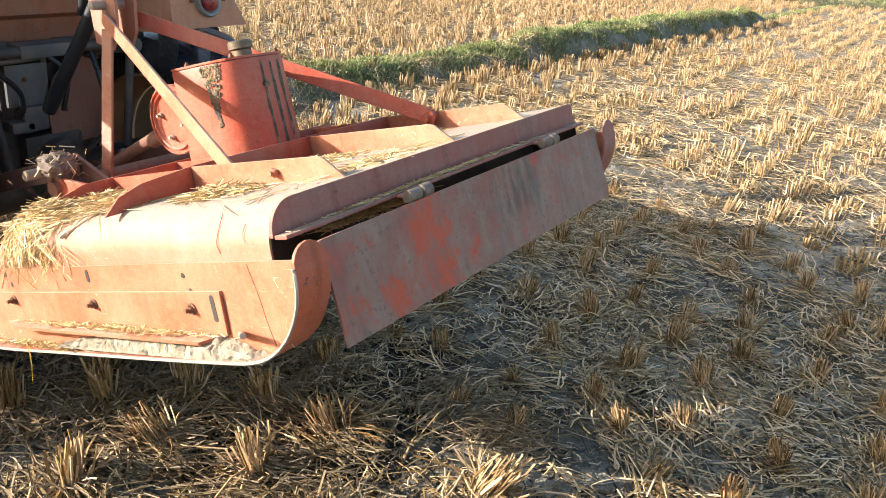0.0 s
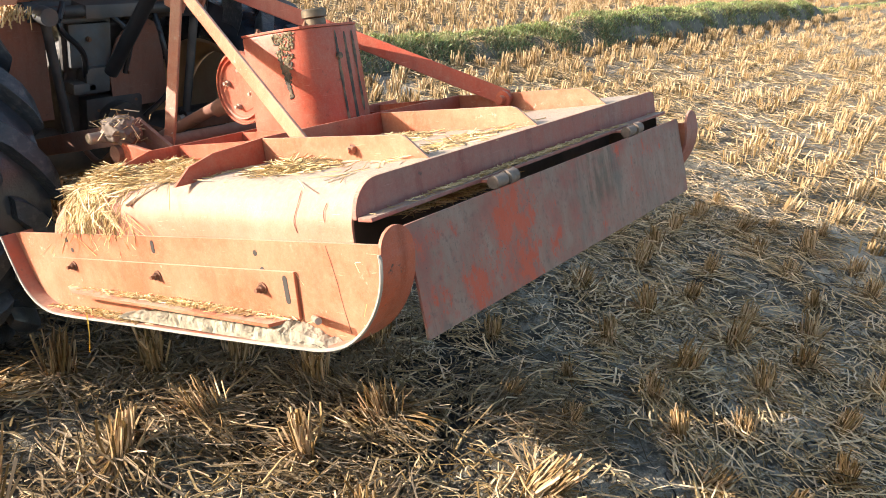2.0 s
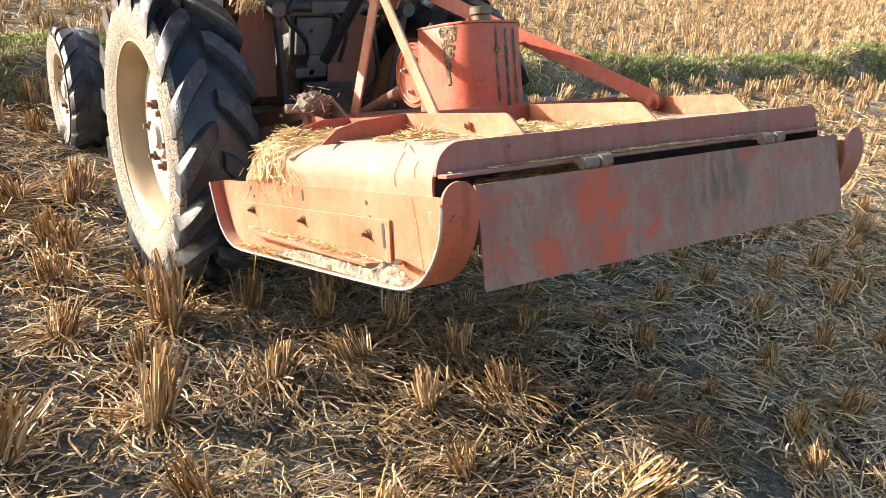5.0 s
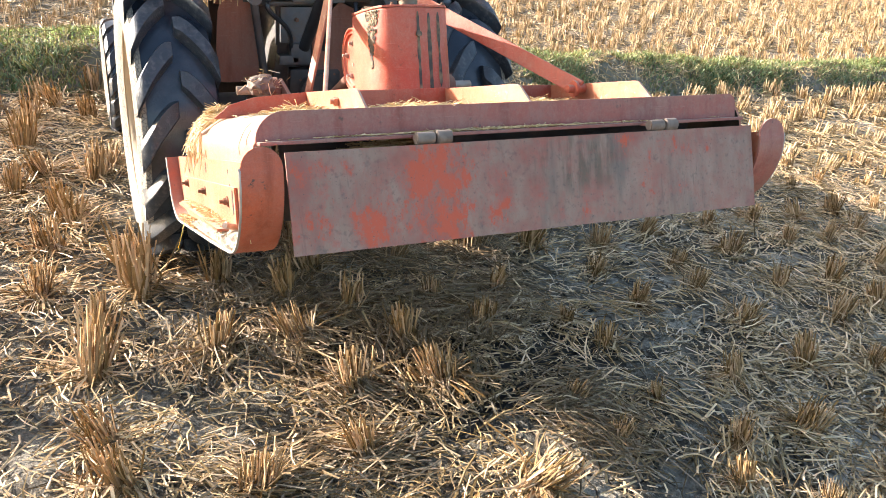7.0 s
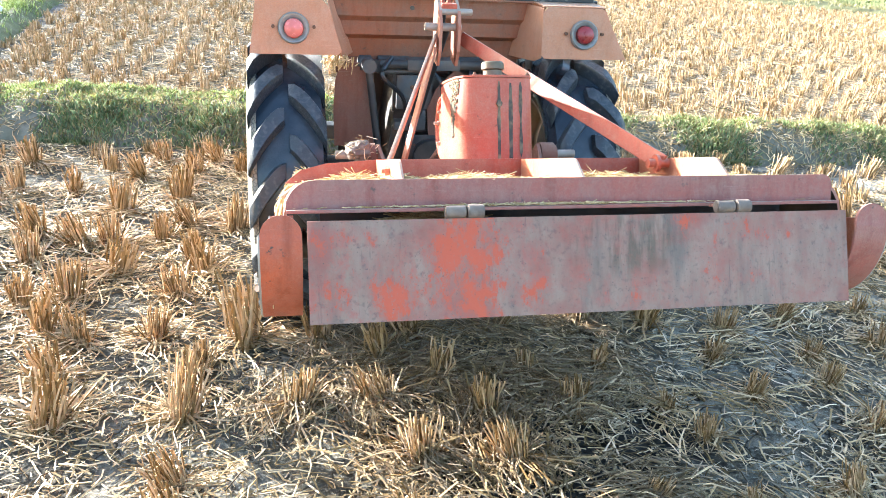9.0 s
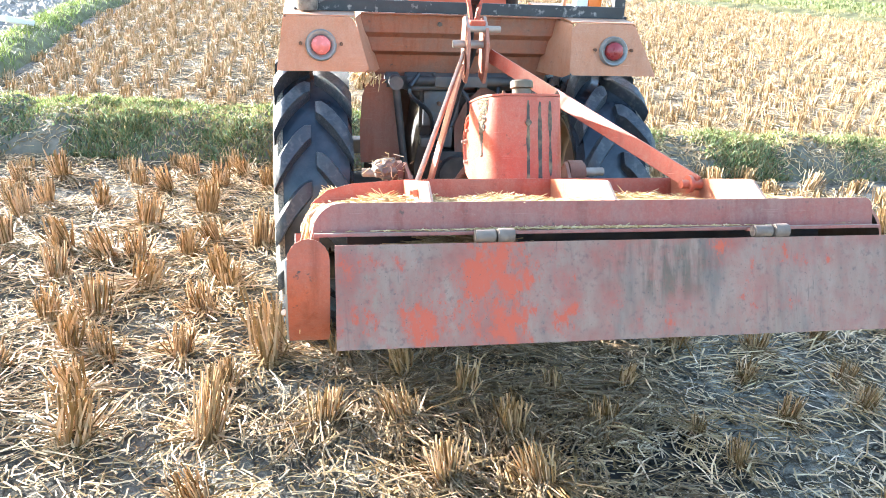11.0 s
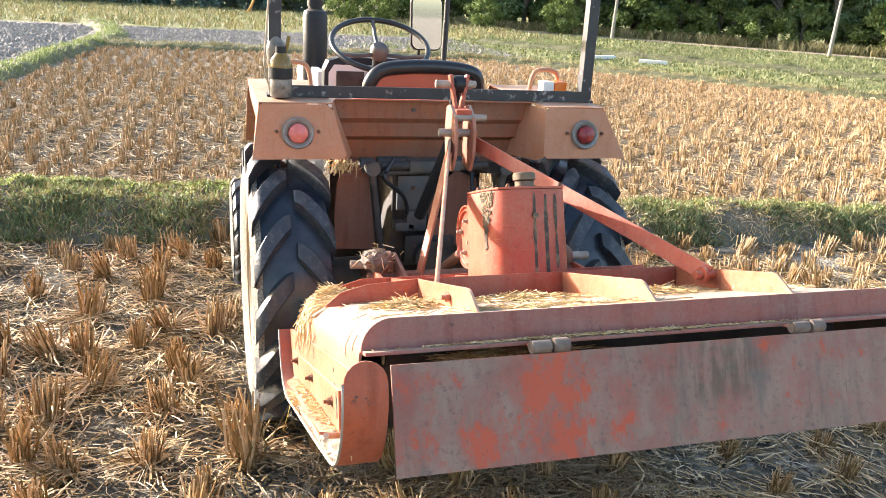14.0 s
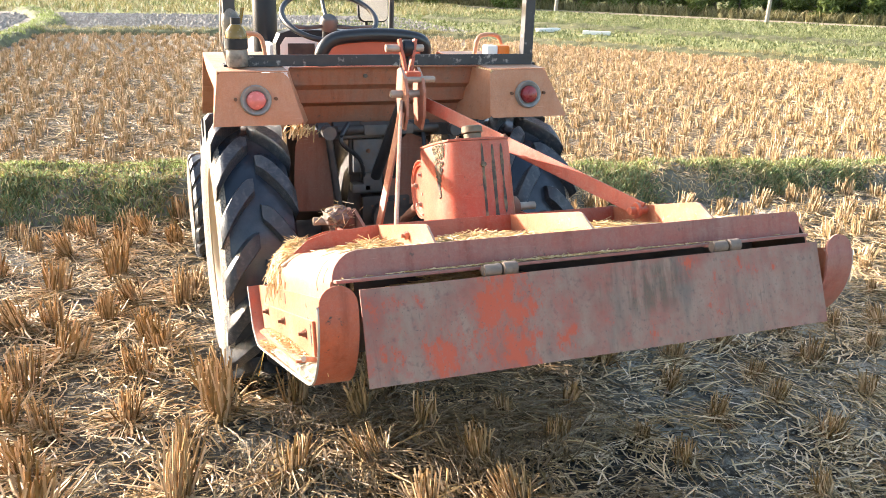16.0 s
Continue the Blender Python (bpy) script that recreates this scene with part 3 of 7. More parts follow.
    # darker soil in a ragged round patch on the spot under the machine
    dark_spot = op("ADD", op("ADD", op("POWER", op("MULTIPLY", op("SUBTRACT", sep.outputs[0], 0.33), 1.75), 2.0), op("POWER", op("MULTIPLY", op("SUBTRACT", sep.outputs[1], 0.62), 1.9), 2.0)), op("MULTIPLY", op("SUBTRACT", noisy(7, 6), 0.5), 1.6))
    soil = mix(op("SUBTRACT", 1.0, ramp(dark_spot, 0.55, 0.95)), soil, (0.05, 0.044, 0.038))
    clods = mix(ramp(noisy(4, 8), 0.4, 0.6), (0.16, 0.14, 0.122), (0.27, 0.24, 0.21))
    green = mix(ramp(noisy(1.2, 8), 0.35, 0.65), (0.14, 0.155, 0.055), (0.25, 0.215, 0.105))
    green = mix(ramp(noisy(0.25, 3), 0.45, 0.6), green, (0.22, 0.225, 0.085))
    earth = mix(ramp(noisy(1.5, 8), 0.4, 0.6), (0.30, 0.24, 0.17), (0.38, 0.31, 0.23))
    plough = op("MAXIMUM", op("MULTIPLY", ramp(op("MULTIPLY", x, -1.0), 3.0, 3.3), ramp(y, 6.4, 6.8)),
                op("MULTIPLY", op("MULTIPLY", ramp(y, 19.2, 19.5), ramp(op("MULTIPLY", y, -1.0), -28.0, -27.5)), ramp(op("MULTIPLY", x, -1.0), -8.5, -7.5)))
    col = mix(plough, soil, clods)
    meadow = op("MAXIMUM", ramp(y, 28.0, 28.5), op("MULTIPLY", ramp(d, 17.2, 17.6), op("SUBTRACT", 1.0, plough)))
    col = mix(meadow, col, green)
    col = mix(op("MULTIPLY", ramp(d, 36.6, 37.0), ramp(op("MULTIPLY", d, -1.0), -38.6, -38.2)), col, earth)
    links.new(col, b.inputs["Base Color"])
    b.inputs["Roughness"].default_value = 0.95
    b.inputs["Specular IOR Level"].default_value = 0.2
    h = op("ADD", op("MULTIPLY", noisy(45, 10, 0.65), 1.0), op("MULTIPLY", ramp(crack.outputs["Distance"], 0.0, 0.05), 0.35))
    bp = nodes.new("ShaderNodeBump")
    bp.inputs["Strength"].default_value, bp.inputs["Distance"].default_value = 1.0, 0.035
    links.new(h, bp.inputs["Height"])
    links.new(bp.outputs[0], b.inputs["Normal"])
    return m


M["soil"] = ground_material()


def soil_height(x, y):
    """Height of the bare field at a place: small lumps near the machine, dents under the rear wheels, level far off."""
    fade = max(0.0, 1.0 - max(abs(x - 0.5), abs(y - 1.0)) / 14.0)
    dent = sum(0.05 * math.exp(-((x - wx) / 0.2) ** 2 - ((y - 1.6) / 0.36) ** 2) for wx in (-0.44, 0.655))
    return -dent + fade * (0.018 * noise.noise(Vector((x * 1.7, y * 1.7, 0))) + 0.016 * noise.noise(Vector((x * 7, y * 7, 3))) + 0.011 * noise.noise(Vector((x * 19, y * 19, 7)))) - 0.004


def build_ground():
    def stops(lo, hi, fine, far):
        near = list(np.arange(lo, hi, fine))
        out, step, v = [], fine, hi
        while v < far:
            out.append(v)
            step *= 1.22
            v += step
        down, step, v = [], fine * 1.22, lo - fine * 1.22
        while v > -far:
            down.append(v)
            step *= 1.22
            v -= step
        return down[::-1] + near + out
    xs, ys = stops(-2.6, 3.6, 0.025, 1600), stops(-2.0, 3.6, 0.025, 1600)
    verts = [(x, y, soil_height(x, y)) for y in ys for x in xs]
    n = len(xs)
    faces = [(j * n + i, j * n + i + 1, (j + 1) * n + i + 1, (j + 1) * n + i) for j in range(len(ys) - 1) for i in range(n - 1)]
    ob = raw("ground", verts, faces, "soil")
    for p in ob.data.polygons:
        p.use_smooth = True
    return tagged(ob, "dry grey-brown harvested rice field soil with meadow beyond", "ground", kind="structure")


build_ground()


def ridge_of_earth(name, line, label, material="bank"):
    """A low earth bank along a line of (x, y, half width, height), running into the soil on both sides."""
    pts = smooth_line([(p[0], p[1], 0) for p in line], 60)
    wide = smooth_line([(p[2], p[3], 0) for p in line], 60)
    verts, faces, rows = [], [], 33
    for i, p in enumerate(pts):
        half, height = max(0.05, wide[i].x), max(0.02, wide[i].y)
        d = (pts[min(i + 1, len(pts) - 1)] - pts[max(i - 1, 0)]).normalized()
        s = Vector((-d.y, d.x, 0))
        for k in range(rows):
            w = (k / (rows - 1) * 2 - 1)
            rough = noise.noise(Vector((p.x * 6 + k, p.y * 6, 11)))
            q = p + s * w * half * (1 + 0.18 * noise.noise(Vector((p.x * 0.9, p.y * 0.9, 5))))
            top = max(0.0, 1 - abs(w) ** 2.6)
            lumps = 0.05 * noise.noise(Vector((q.x * 5, q.y * 5, 2))) + 0.03 * noise.noise(Vector((q.x * 16, q.y * 16, 4))) + 0.012 * rough
            z = height * top * (1 + 0.35 * noise.noise(Vector((q.x * 1.3, q.y * 1.3, 9)))) + top * lumps * min(1.0, height / 0.2) - 0.03
            verts.append((q.x, q.y, z))
    for i in range(len(pts) - 1):
        for k in range(rows - 1):
            a = i * rows + k
            faces.append((a, a + 1, a + rows + 1, a + rows))
    ob = raw(name, verts, faces, material)
    for p in ob.data.polygons:
        p.use_smooth = True
    return tagged(ob, label, "earth bank", kind="structure"), np.array(verts), rows


M["greenbank"] = mat("overgrown_bank", (0.12, 0.115, 0.045), 0.95, vary=0.4, scale=5, fine=60, bump=1.0)
M["bank"] = mat("grassy_bank_earth", (0.20, 0.172, 0.128), 0.95, vary=0.45, scale=14, fine=70, bump=1.0, stain=(0.10, 0.098, 0.06), amount=0.46, stain_scale=4, soft=0.2)

rng = np.random.default_rng(7)
M["darkweed"] = mat("dark_creeping_weeds", (0.17, 0.215, 0.095), 0.6, vary=0.3, scale=6, bump=0.0, random=0.5, through_light=0.25)
M["weed"] = mat("dark_green_weeds", (0.19, 0.25, 0.10), 0.6, vary=0.3, scale=6, bump=0.0, random=0.5, through_light=0.25)


def prisms(base, tip, r0, r1, sides=3, flat=1.0, bend=0.0):
    """Many thin tapered stalks from base to tip as one set of vertices and faces; flat: their thickness against their width where they lie; bend: how far they bow or kink, against their length."""
    n = len(base)
    d = tip - base
    length = np.linalg.norm(d, axis=1, keepdims=True)
    d = d / (length + 1e-9)
    ref = np.where(np.abs(d[:, 2:3]) < 0.9, np.array([[0, 0, 1.0]]), np.array([[1.0, 0, 0]]))
    u = np.cross(d, ref)
    u /= np.linalg.norm(u, axis=1, keepdims=True) + 1e-9
    v = np.cross(d, u)
    spin = rng.uniform(0, 6.28, n)
    r0, r1 = np.reshape(r0, (-1, 1)), np.reshape(r1, (-1, 1))
    rings = [(base, r0), (tip, r1)]
    if bend:
        part_way = rng.uniform(0.3, 0.7, (n, 1))
        bow = length * bend * rng.normal(0, 1, (n, 1))
        lift = length * bend * 0.5 * np.abs(rng.normal(0, 1, (n, 1)))
        rings.insert(1, (base + (tip - base) * part_way + u * bow + np.array([0, 0, 1.0]) * lift, r0 * 0.5 + r1 * 0.5))
    m = len(rings)
    verts = np.empty((n, m * sides, 3))
    for k in range(sides):
        a = (spin + 2 * np.pi * k / sides)[:, None]
        off = u * np.cos(a) + v * np.sin(a) * flat
        for i, (c, r) in enumerate(rings):
            verts[:, i * sides + k] = c + off * r
    quads = [(i * sides + k, i * sides + (k + 1) % sides, (i + 1) * sides + (k + 1) % sides, (i + 1) * sides + k) for i in range(m - 1) for k in range(sides)]
    off = (np.arange(n) * m * sides)[:, None, None]
    faces = (np.array(quads)[None] + off).reshape(-1, 4).tolist()
    if sides == 3:
        last = 3 * (m - 1)
        faces += (np.array([(last, last + 1, last + 2)])[None] + off).reshape(-1, 3).tolist()
    return verts.reshape(-1, 3), faces


def blades(base, tip, width):
    """Many thin pointed blades: a quad and a triangle each, bending over at half their length."""
    n = len(base)
    d = tip - base
    side = np.cross(d, rng.normal(size=(n, 3)))
    side /= np.linalg.norm(side, axis=1, keepdims=True) + 1e-9
    side *= np.reshape(width, (-1, 1))
    mid = base + d * 0.55
    mid[:, 2] += 0.12 * np.linalg.norm(d, axis=1)
    verts = np.stack([base - side, base + side, mid + side * 0.8, mid - side * 0.8, tip], 1)
    off = (np.arange(n) * 5)[:, None]
    q = (np.array([[0, 1, 2, 3]]) + off).tolist()
    t = (np.array([[3, 2, 4]]) + off).tolist()
    return verts.reshape(-1, 3), q + t


def grass_on(name, verts, rows, count, lo, hi, label, keep, material="grass", mid=0.5, wide=0.22, patch=0.0, broad=1.0):
    """Grass blades standing on a bank; keep: the stretch of x in which they stand."""
    v = verts.reshape(-1, rows, 3)
    ok = np.where((v[:, rows // 2, 0] > keep[0]) & (v[:, rows // 2, 0] < keep[1]) & (v[:, rows // 2, 1] > keep[2]) & (v[:, rows // 2, 1] < keep[3]))[0]
    ok = ok[ok < len(v) - 1]
    i = rng.choice(ok, count)
    k = np.clip(rng.normal(rows * mid, rows * wide, count), 1, rows - 2.01)
    k0, f, g = k.astype(int), (k % 1)[:, None], rng.uniform(0, 1, (count, 1))
    base = (v[i, k0] * (1 - f) + v[i, k0 + 1] * f) * (1 - g) + (v[i + 1, k0] * (1 - f) + v[i + 1, k0 + 1] * f) * g
    clump = np.array([noise.noise(Vector((p[0] * 2.2, p[1] * 2.2, 1))) for p in base])
    sel = clump * (1 + 1.2 * patch) + 0.5 * (1 - patch) * (v[i, k0, 2] > 0.16) - 0.1 * patch > rng.uniform(-0.5, 0.5, count) * (1 - 0.5 * patch)
    base, clump = base[sel], clump[sel]
    n = len(base)
    length = rng.uniform(lo, hi, n) * (0.7 + 0.8 * np.clip(clump, 0, 1))
    lean = rng.normal(0, 0.55, (n, 2))
    tip = base + np.stack([lean[:, 0] * length, lean[:, 1] * length, length], 1)
    vv, ff = blades(base - np.array([0, 0, 0.01]), tip, rng.uniform(0.0022, 0.0058, n) * broad)
    return tagged(raw(name, vv, ff, material), label, "grass", kind="stuff")


BUND = [(-40, 6.6, 0.6, 0.27), (-14, 5.1, 0.6, 0.27), (-7, 4.7, 0.6, 0.27), (-2.6, 4.44, 0.54, 0.27), (-1.1, 4.27, 0.52, 0.27), (0.6, 4.0, 0.48, 0.25), (2.1, 3.76, 0.38, 0.22), (3.4, 3.64, 0.36, 0.2),
        (4.8, 3.5, 0.34, 0.17), (6.2, 3.40, 0.38, 0.22), (8.4, 3.23, 0.42, 0.27), (11.7, 3.05, 0.42, 0.27), (14.3, 2.78, 0.34, 0.22), (15.6, 2.7, 0.25, 0.08), (26, 2.3, 0.2, 0.03), (45, 1.8, 0.2, 0.03)]
bank, bv, br = ridge_of_earth("earth_bank", BUND, "low earth bund with short green grass between rice fields")
grass_on("bund_grass", bv, br, 56000, 0.010, 0.05, "short green grass growing on the earth bund", (-4.5, 7.5, 0, 9), "grass", 0.57, 0.12, 0.25)
grass_on("bund_weeds", bv, br, 14000, 0.02, 0.08, "dry stems and withered grass on the earth bund", (-4.5, 7.5, 0, 9), "drygrass")
grass_on("bund_weeds", bv, br, 5000, 0.02, 0.07, "dark green creeping weeds on the earth bund", (-4.5, 7.5, 0, 9), "weed")
grass_on("bund_grass", bv, br, 34000, 0.015, 0.05, "short green grass growing on the earth bund", (7.5, 24, 0, 9))
grass_on("bund_weeds", bv, br, 22000, 0.015, 0.06, "withered creeping weeds on the bund side", (7.5, 24, 0, 9), "drygrass", 0.25, 0.14, 0.5)
grass_on("bund_weeds", bv, br, 16000, 0.012, 0.05, "withered creeping weeds on the bund side", (-4.5, 7.5, 0, 9), "drygrass", 0.15, 0.12, 0.3)
grass_on("bund_weeds", bv, br, 11000, 0.015, 0.045, "broad-leaved green weeds on the bund side", (-4.5, 7.5, 0, 9), "weed", 0.20, 0.13, 0.4, 1.5)
grass_on("bund_weeds", bv, br, 21000, 0.015, 0.055, "dark green creeping weeds on the bund side", (-4.5, 14, 0, 9), "darkweed", 0.15, 0.11, 0.25, 1.0)
bank2, bv2, br2 = ridge_of_earth("earth_bank", [(-3.7, 5.0, 0.4, 0.16), (-3.5, 7.0, 0.36, 0.16), (-3.65, 9.5, 0.32, 0.16), (-3.75, 11.5, 0.32, 0.16), (-3.45, 16, 0.36, 0.16), (-3.0, 20.5, 0.4, 0.18), (-3.1, 24, 0.45, 0.18), (-4.2, 29, 0.5, 0.18)],
                                 "grassy bund beside the ploughed grey field", "greenbank")
grass_on("bund_grass", bv2, br2, 14000, 0.04, 0.11, "green grass growing on the side bund", (-8, 2, 4, 30), "sidegrass")
bank3, bv3, br3 = ridge_of_earth("earth_bank", [(x, y, 0.5, 0.14) for x, y in ((-3.0, 19.3), (1, 19.2), (5, 18.9), (7, 17.9), (10, 14.8), (13.5, 11.2), (18, 6.5), (24, 0.5))], "low grassy bund along the far end of the rice field", "greenbank")
grass_on("bund_grass", bv3, br3, 22000, 0.05, 0.12, "dry green grass growing on the far bund", (-4, 24, 0, 30), "drygrass")
bank4, bv4, br4 = ridge_of_earth("earth_bank", [(x, y, 0.8, 0.16) for x, y in ((9, 26.5), (14, 20.5), (19, 15), (25, 9), (34, 0))], "low overgrown bund across the meadow", "greenbank")
grass_on("bund_grass", bv4, br4, 24000, 0.06, 0.16, "overgrown green grass on the meadow bund", (5, 36, -3, 30), "meadowgrass")

# ---- rice stubble ----
ROW_A = [(-1.01, 3.06), (-0.68, 3.25), (-1.02, 2.22), (-0.89, 1.63), (-0.64, 1.59), (-0.61, 1.24), (-0.85, 1.94), (-0.93, 1.29), (-0.79, 0.76), (-0.77, 0.46),
         (-0.75, 0.28), (-0.34, 1.23), (-0.43, 0.80), (-0.16, 0.77), (-0.13, 1.07), (0.17, 0.69), (0.19, 0.43), (0.47, 0.71), (-0.44, 0.16), (-0.13, 0.2),
         (0.8, 0.68), (0.55, 0.24), (0.83, 0.48), (1.11, 0.68), (1.12, 0.96), (1.43, 0.71), (1.43, 0.44), (1.14, 0.17), (1.83, 0.65), (1.84, 0.36),
         (2.08, 0.61), (1.44, 0.15), (1.17, -0.11), (2.11, 0.4), (0.57, 0.03), (0.24, -0.06), (0.92, -0.09), (-0.08, 0.48), (1.7, 0.08), (1.69, -0.16)]
ROW_B = [(-1.24, 3.21), (-0.96, 3.25), (-1.55, 2.94), (-1.83, 2.95), (-2.08, 3.35), (-1.88, 3.44), (-2.17, 2.8), (-1.86, 2.38), (-1.9, 2.79), (-1.58, 2.33),
         (-1.26, 2.59), (-0.99, 2.78), (-1.24, 2.17), (-0.9, 2.39), (-1.37, 2.22), (-1.16, 1.88), (-0.81, 1.85), (-1.47, 1.6), (-1.78, 1.63), (-1.3, 1.64),
         (-1.33, 1.38), (-1.19, 1.29), (-0.76, 1.06), (-1.58, 1.25), (-1.23, 1.05), (-1.55, 1.02), (-1.18, 0.78), (-1.5, 0.82), (1.77, -0.38), (2.38, -0.5),
         (2.08, -0.33), (2.47, 0.02), (2.01, 0.11), (2.84, 0.07), (1.22, -0.63), (1.26, -0.37), (1.53, -0.43), (0.8, -0.25), (0.33, -0.3), (0.0, -0.15)]


def bank_y(x):
    """Where the near bund's middle runs, at a place along the field."""
    return float(np.interp(x, [p[0] for p in BUND], [p[1] for p in BUND]))


def bank_half(x):
    return float(np.interp(x, [p[0] for p in BUND], [p[2] for p in BUND]))


def in_field(x, y):
    if abs(y - bank_y(x)) < bank_half(x) * 0.92:
        return False
    if y > bank_y(x):
        side = float(np.interp(y, (5, 7, 9.5, 11.5, 16, 20.5), (-3.7, -3.5, -3.65, -3.75, -3.45, -3.0)))
        return x > side + 0.36 and y < 18.7 and 0.717 * x + 0.697 * y < 16.9
    return True


def hills(x0, x1, y0, y1, dx, dy):
    out = []
    for j in range(int((y1 - y0) / dy)):
        for i in range(int((x1 - x0) / dx)):
            x = x0 + i * dx + rng.normal(0, 0.035) + 0.05 * math.sin(j * 0.9)
            y = y0 + j * dy + rng.normal(0, 0.04)
            if in_field(x, y):
                out.append((x, y))
    return out


marks = ROW_A + ROW_B
mk = np.array(marks)
fill = [p for p in hills(-4.2, 24, -5.0, 4.2, 0.30, 0.27) if np.min(np.hypot(mk[:, 0] - p[0], mk[:, 1] - p[1])) > 0.2]
wheels = [(-0.438, 1.715), (0.655, 1.715), (-0.49, 3.12), (0.71, 3.12)]
fill = [p for p in fill if all(abs(p[0] - wx) > 0.24 or abs(p[1] - wy) > 0.42 for wx, wy in wheels)]
fill.sort(key=lambda p: math.hypot(p[0] - 0.3, p[1] - 0.9))
near, rest = marks + fill[:215], fill[215:]


def stubble_mesh(seed, stalks, tall):
    """A clump of thick cut stalks, with broken straw splayed flat round its foot, mostly to one side."""
    g = np.random.default_rng(seed)
    rad = np.sqrt(g.uniform(0, 1, stalks)) * g.uniform(0.03, 0.046)
    a = g.uniform(0, 6.28, stalks)
    base = np.stack([np.cos(a) * rad, np.sin(a) * rad * g.uniform(0.55, 0.9), np.full(stalks, -0.02)], 1)
    length = g.uniform(0.0, 1.0, stalks) ** 0.6 * tall * 0.62 + tall * 0.38
    lean = g.normal(0, 0.085, (stalks, 2)) + g.normal(0, 0.16, 2) + base[:, :2] * 3.0
    loose = g.uniform(0, 1, stalks) < 0.28
    lean[loose] *= g.uniform(1.8, 4.5, (loose.sum(), 1))
    length[loose] *= g.uniform(0.6, 1.0, loose.sum())
    d = np.concatenate([lean, np.ones((stalks, 1))], 1)
    d /= np.linalg.norm(d, axis=1, keepdims=True)
    v1, f1 = prisms(base, base + d * (length + 0.02)[:, None], g.uniform(0.0019, 0.0042, stalks), g.uniform(0.0018, 0.0044, stalks), flat=0.6, bend=0.05)
    n = 44
    way = g.uniform(0, 6.28)
    a = np.where(g.uniform(0, 1, n) < 0.6, g.normal(way, 0.5, n), g.uniform(0, 6.28, n))
    b2 = np.stack([np.cos(a) * 0.03, np.sin(a) * 0.03, g.uniform(0.0, 0.04, n)], 1)
    reach = g.uniform(0.05, 0.17, n)
    turn = a + g.normal(0, 0.3, n)
    t2 = b2 + np.stack([np.cos(turn) * reach, np.sin(turn) * reach, g.uniform(-0.05, 0.035, n)], 1)
    t2[:, 2] = np.maximum(t2[:, 2], 0.006)
    v2, f2 = prisms(b2, t2, g.uniform(0.002, 0.0046, n), g.uniform(0.0014, 0.0040, n), flat=0.4, bend=0.08)
    k = len(v1)
    me = bpy.data.meshes.new("rice_stubble")
    me.from_pydata(np.concatenate([v1, v2]).tolist(), [], f1 + [tuple(i + k for i in f) for f in f2])
    me.materials.append(M["straw"])
    return me


tufts = [stubble_mesh(100 + i, int(rng.integers(52, 78)), float(rng.uniform(0.12, 0.17))) for i in range(20)]
tall_tufts = [stubble_mesh(300 + i, 62, 0.22) for i in range(2)]
for i, (x, y) in enumerate(near):
    me = tall_tufts[i % 2] if (x, y) in ((-0.79, 0.76), (-0.61, 1.24)) else tufts[int(rng.integers(0, len(tufts)))]
    ob = new("rice_stubble", me)
    s = float(rng.uniform(0.8, 1.12)) * (0.74 if 0.3 < x and y < 2.2 and (y < 1.2 or x > 1.2) else 1.18 if x < -0.5 else 1.05)
    ob.matrix_world = pose(x, y, soil_height(x, y), float(rng.normal(0, 7)), float(rng.normal(0, 7)), float(rng.uniform(0, 360))) @ Matrix.Diagonal((s, s, s, 1))
    tagged(ob, "cut golden rice stubble clump standing in dry soil", "stubble", "rice stubble clumps")


def far_stubble(name, places, stalks, label, lo=0.09, hi=0.125, spread=0.03, thick=1.0, material="palestraw", bend=0.0):
    P = np.array(places)
    n = len(P) * stalks
    c = np.repeat(P, stalks, 0)
    off = rng.normal(0, spread, (n, 2))
    z = np.full(n, -0.02)
    base = np.stack([c[:, 0] + off[:, 0], c[:, 1] + off[:, 1], z], 1)
    h = rng.uniform(lo, hi, n) * np.repeat(rng.uniform(0.7, 1.15, len(P)), stalks)
    lean = rng.normal(0, 0.07, (n, 2)) + off * 2.6 + np.repeat(rng.normal(0, 0.13, (len(P), 2)), stalks, 0)
    tip = base + np.stack([lean[:, 0] * h, lean[:, 1] * h, h + 0.02], 1)
    v, f = prisms(base, tip, rng.uniform(0.0035, 0.0065, n) * thick, rng.uniform(0.003, 0.006, n) * thick, flat=0.7, bend=bend)
    return tagged(raw(name, v, f, material), label, "stubble", kind="stuff")


far_stubble("rice_stubble_field", [p for p in rest if p[1] > 2.3], 52, "rows of cut golden rice stubble before the bund", 0.045, 0.135, 0.026, 0.72, bend=0.05)
rest = [p for p in rest if p[1] <= 2.3 and noise.noise(Vector((p[0] * 1.3, p[1] * 1.3, 9))) > -0.25]
far_stubble("rice_stubble_field", rest, 22, "rows of short cut rice stubble in the near field", 0.04, 0.09, 0.034)
far_stubble("rice_stubble_field", hills(-3.4, 20, 4.2, 18.8, 0.24, 0.25), 33, "rows of cut golden rice stubble beyond the bund", 0.045, 0.105, 0.026, 0.85)


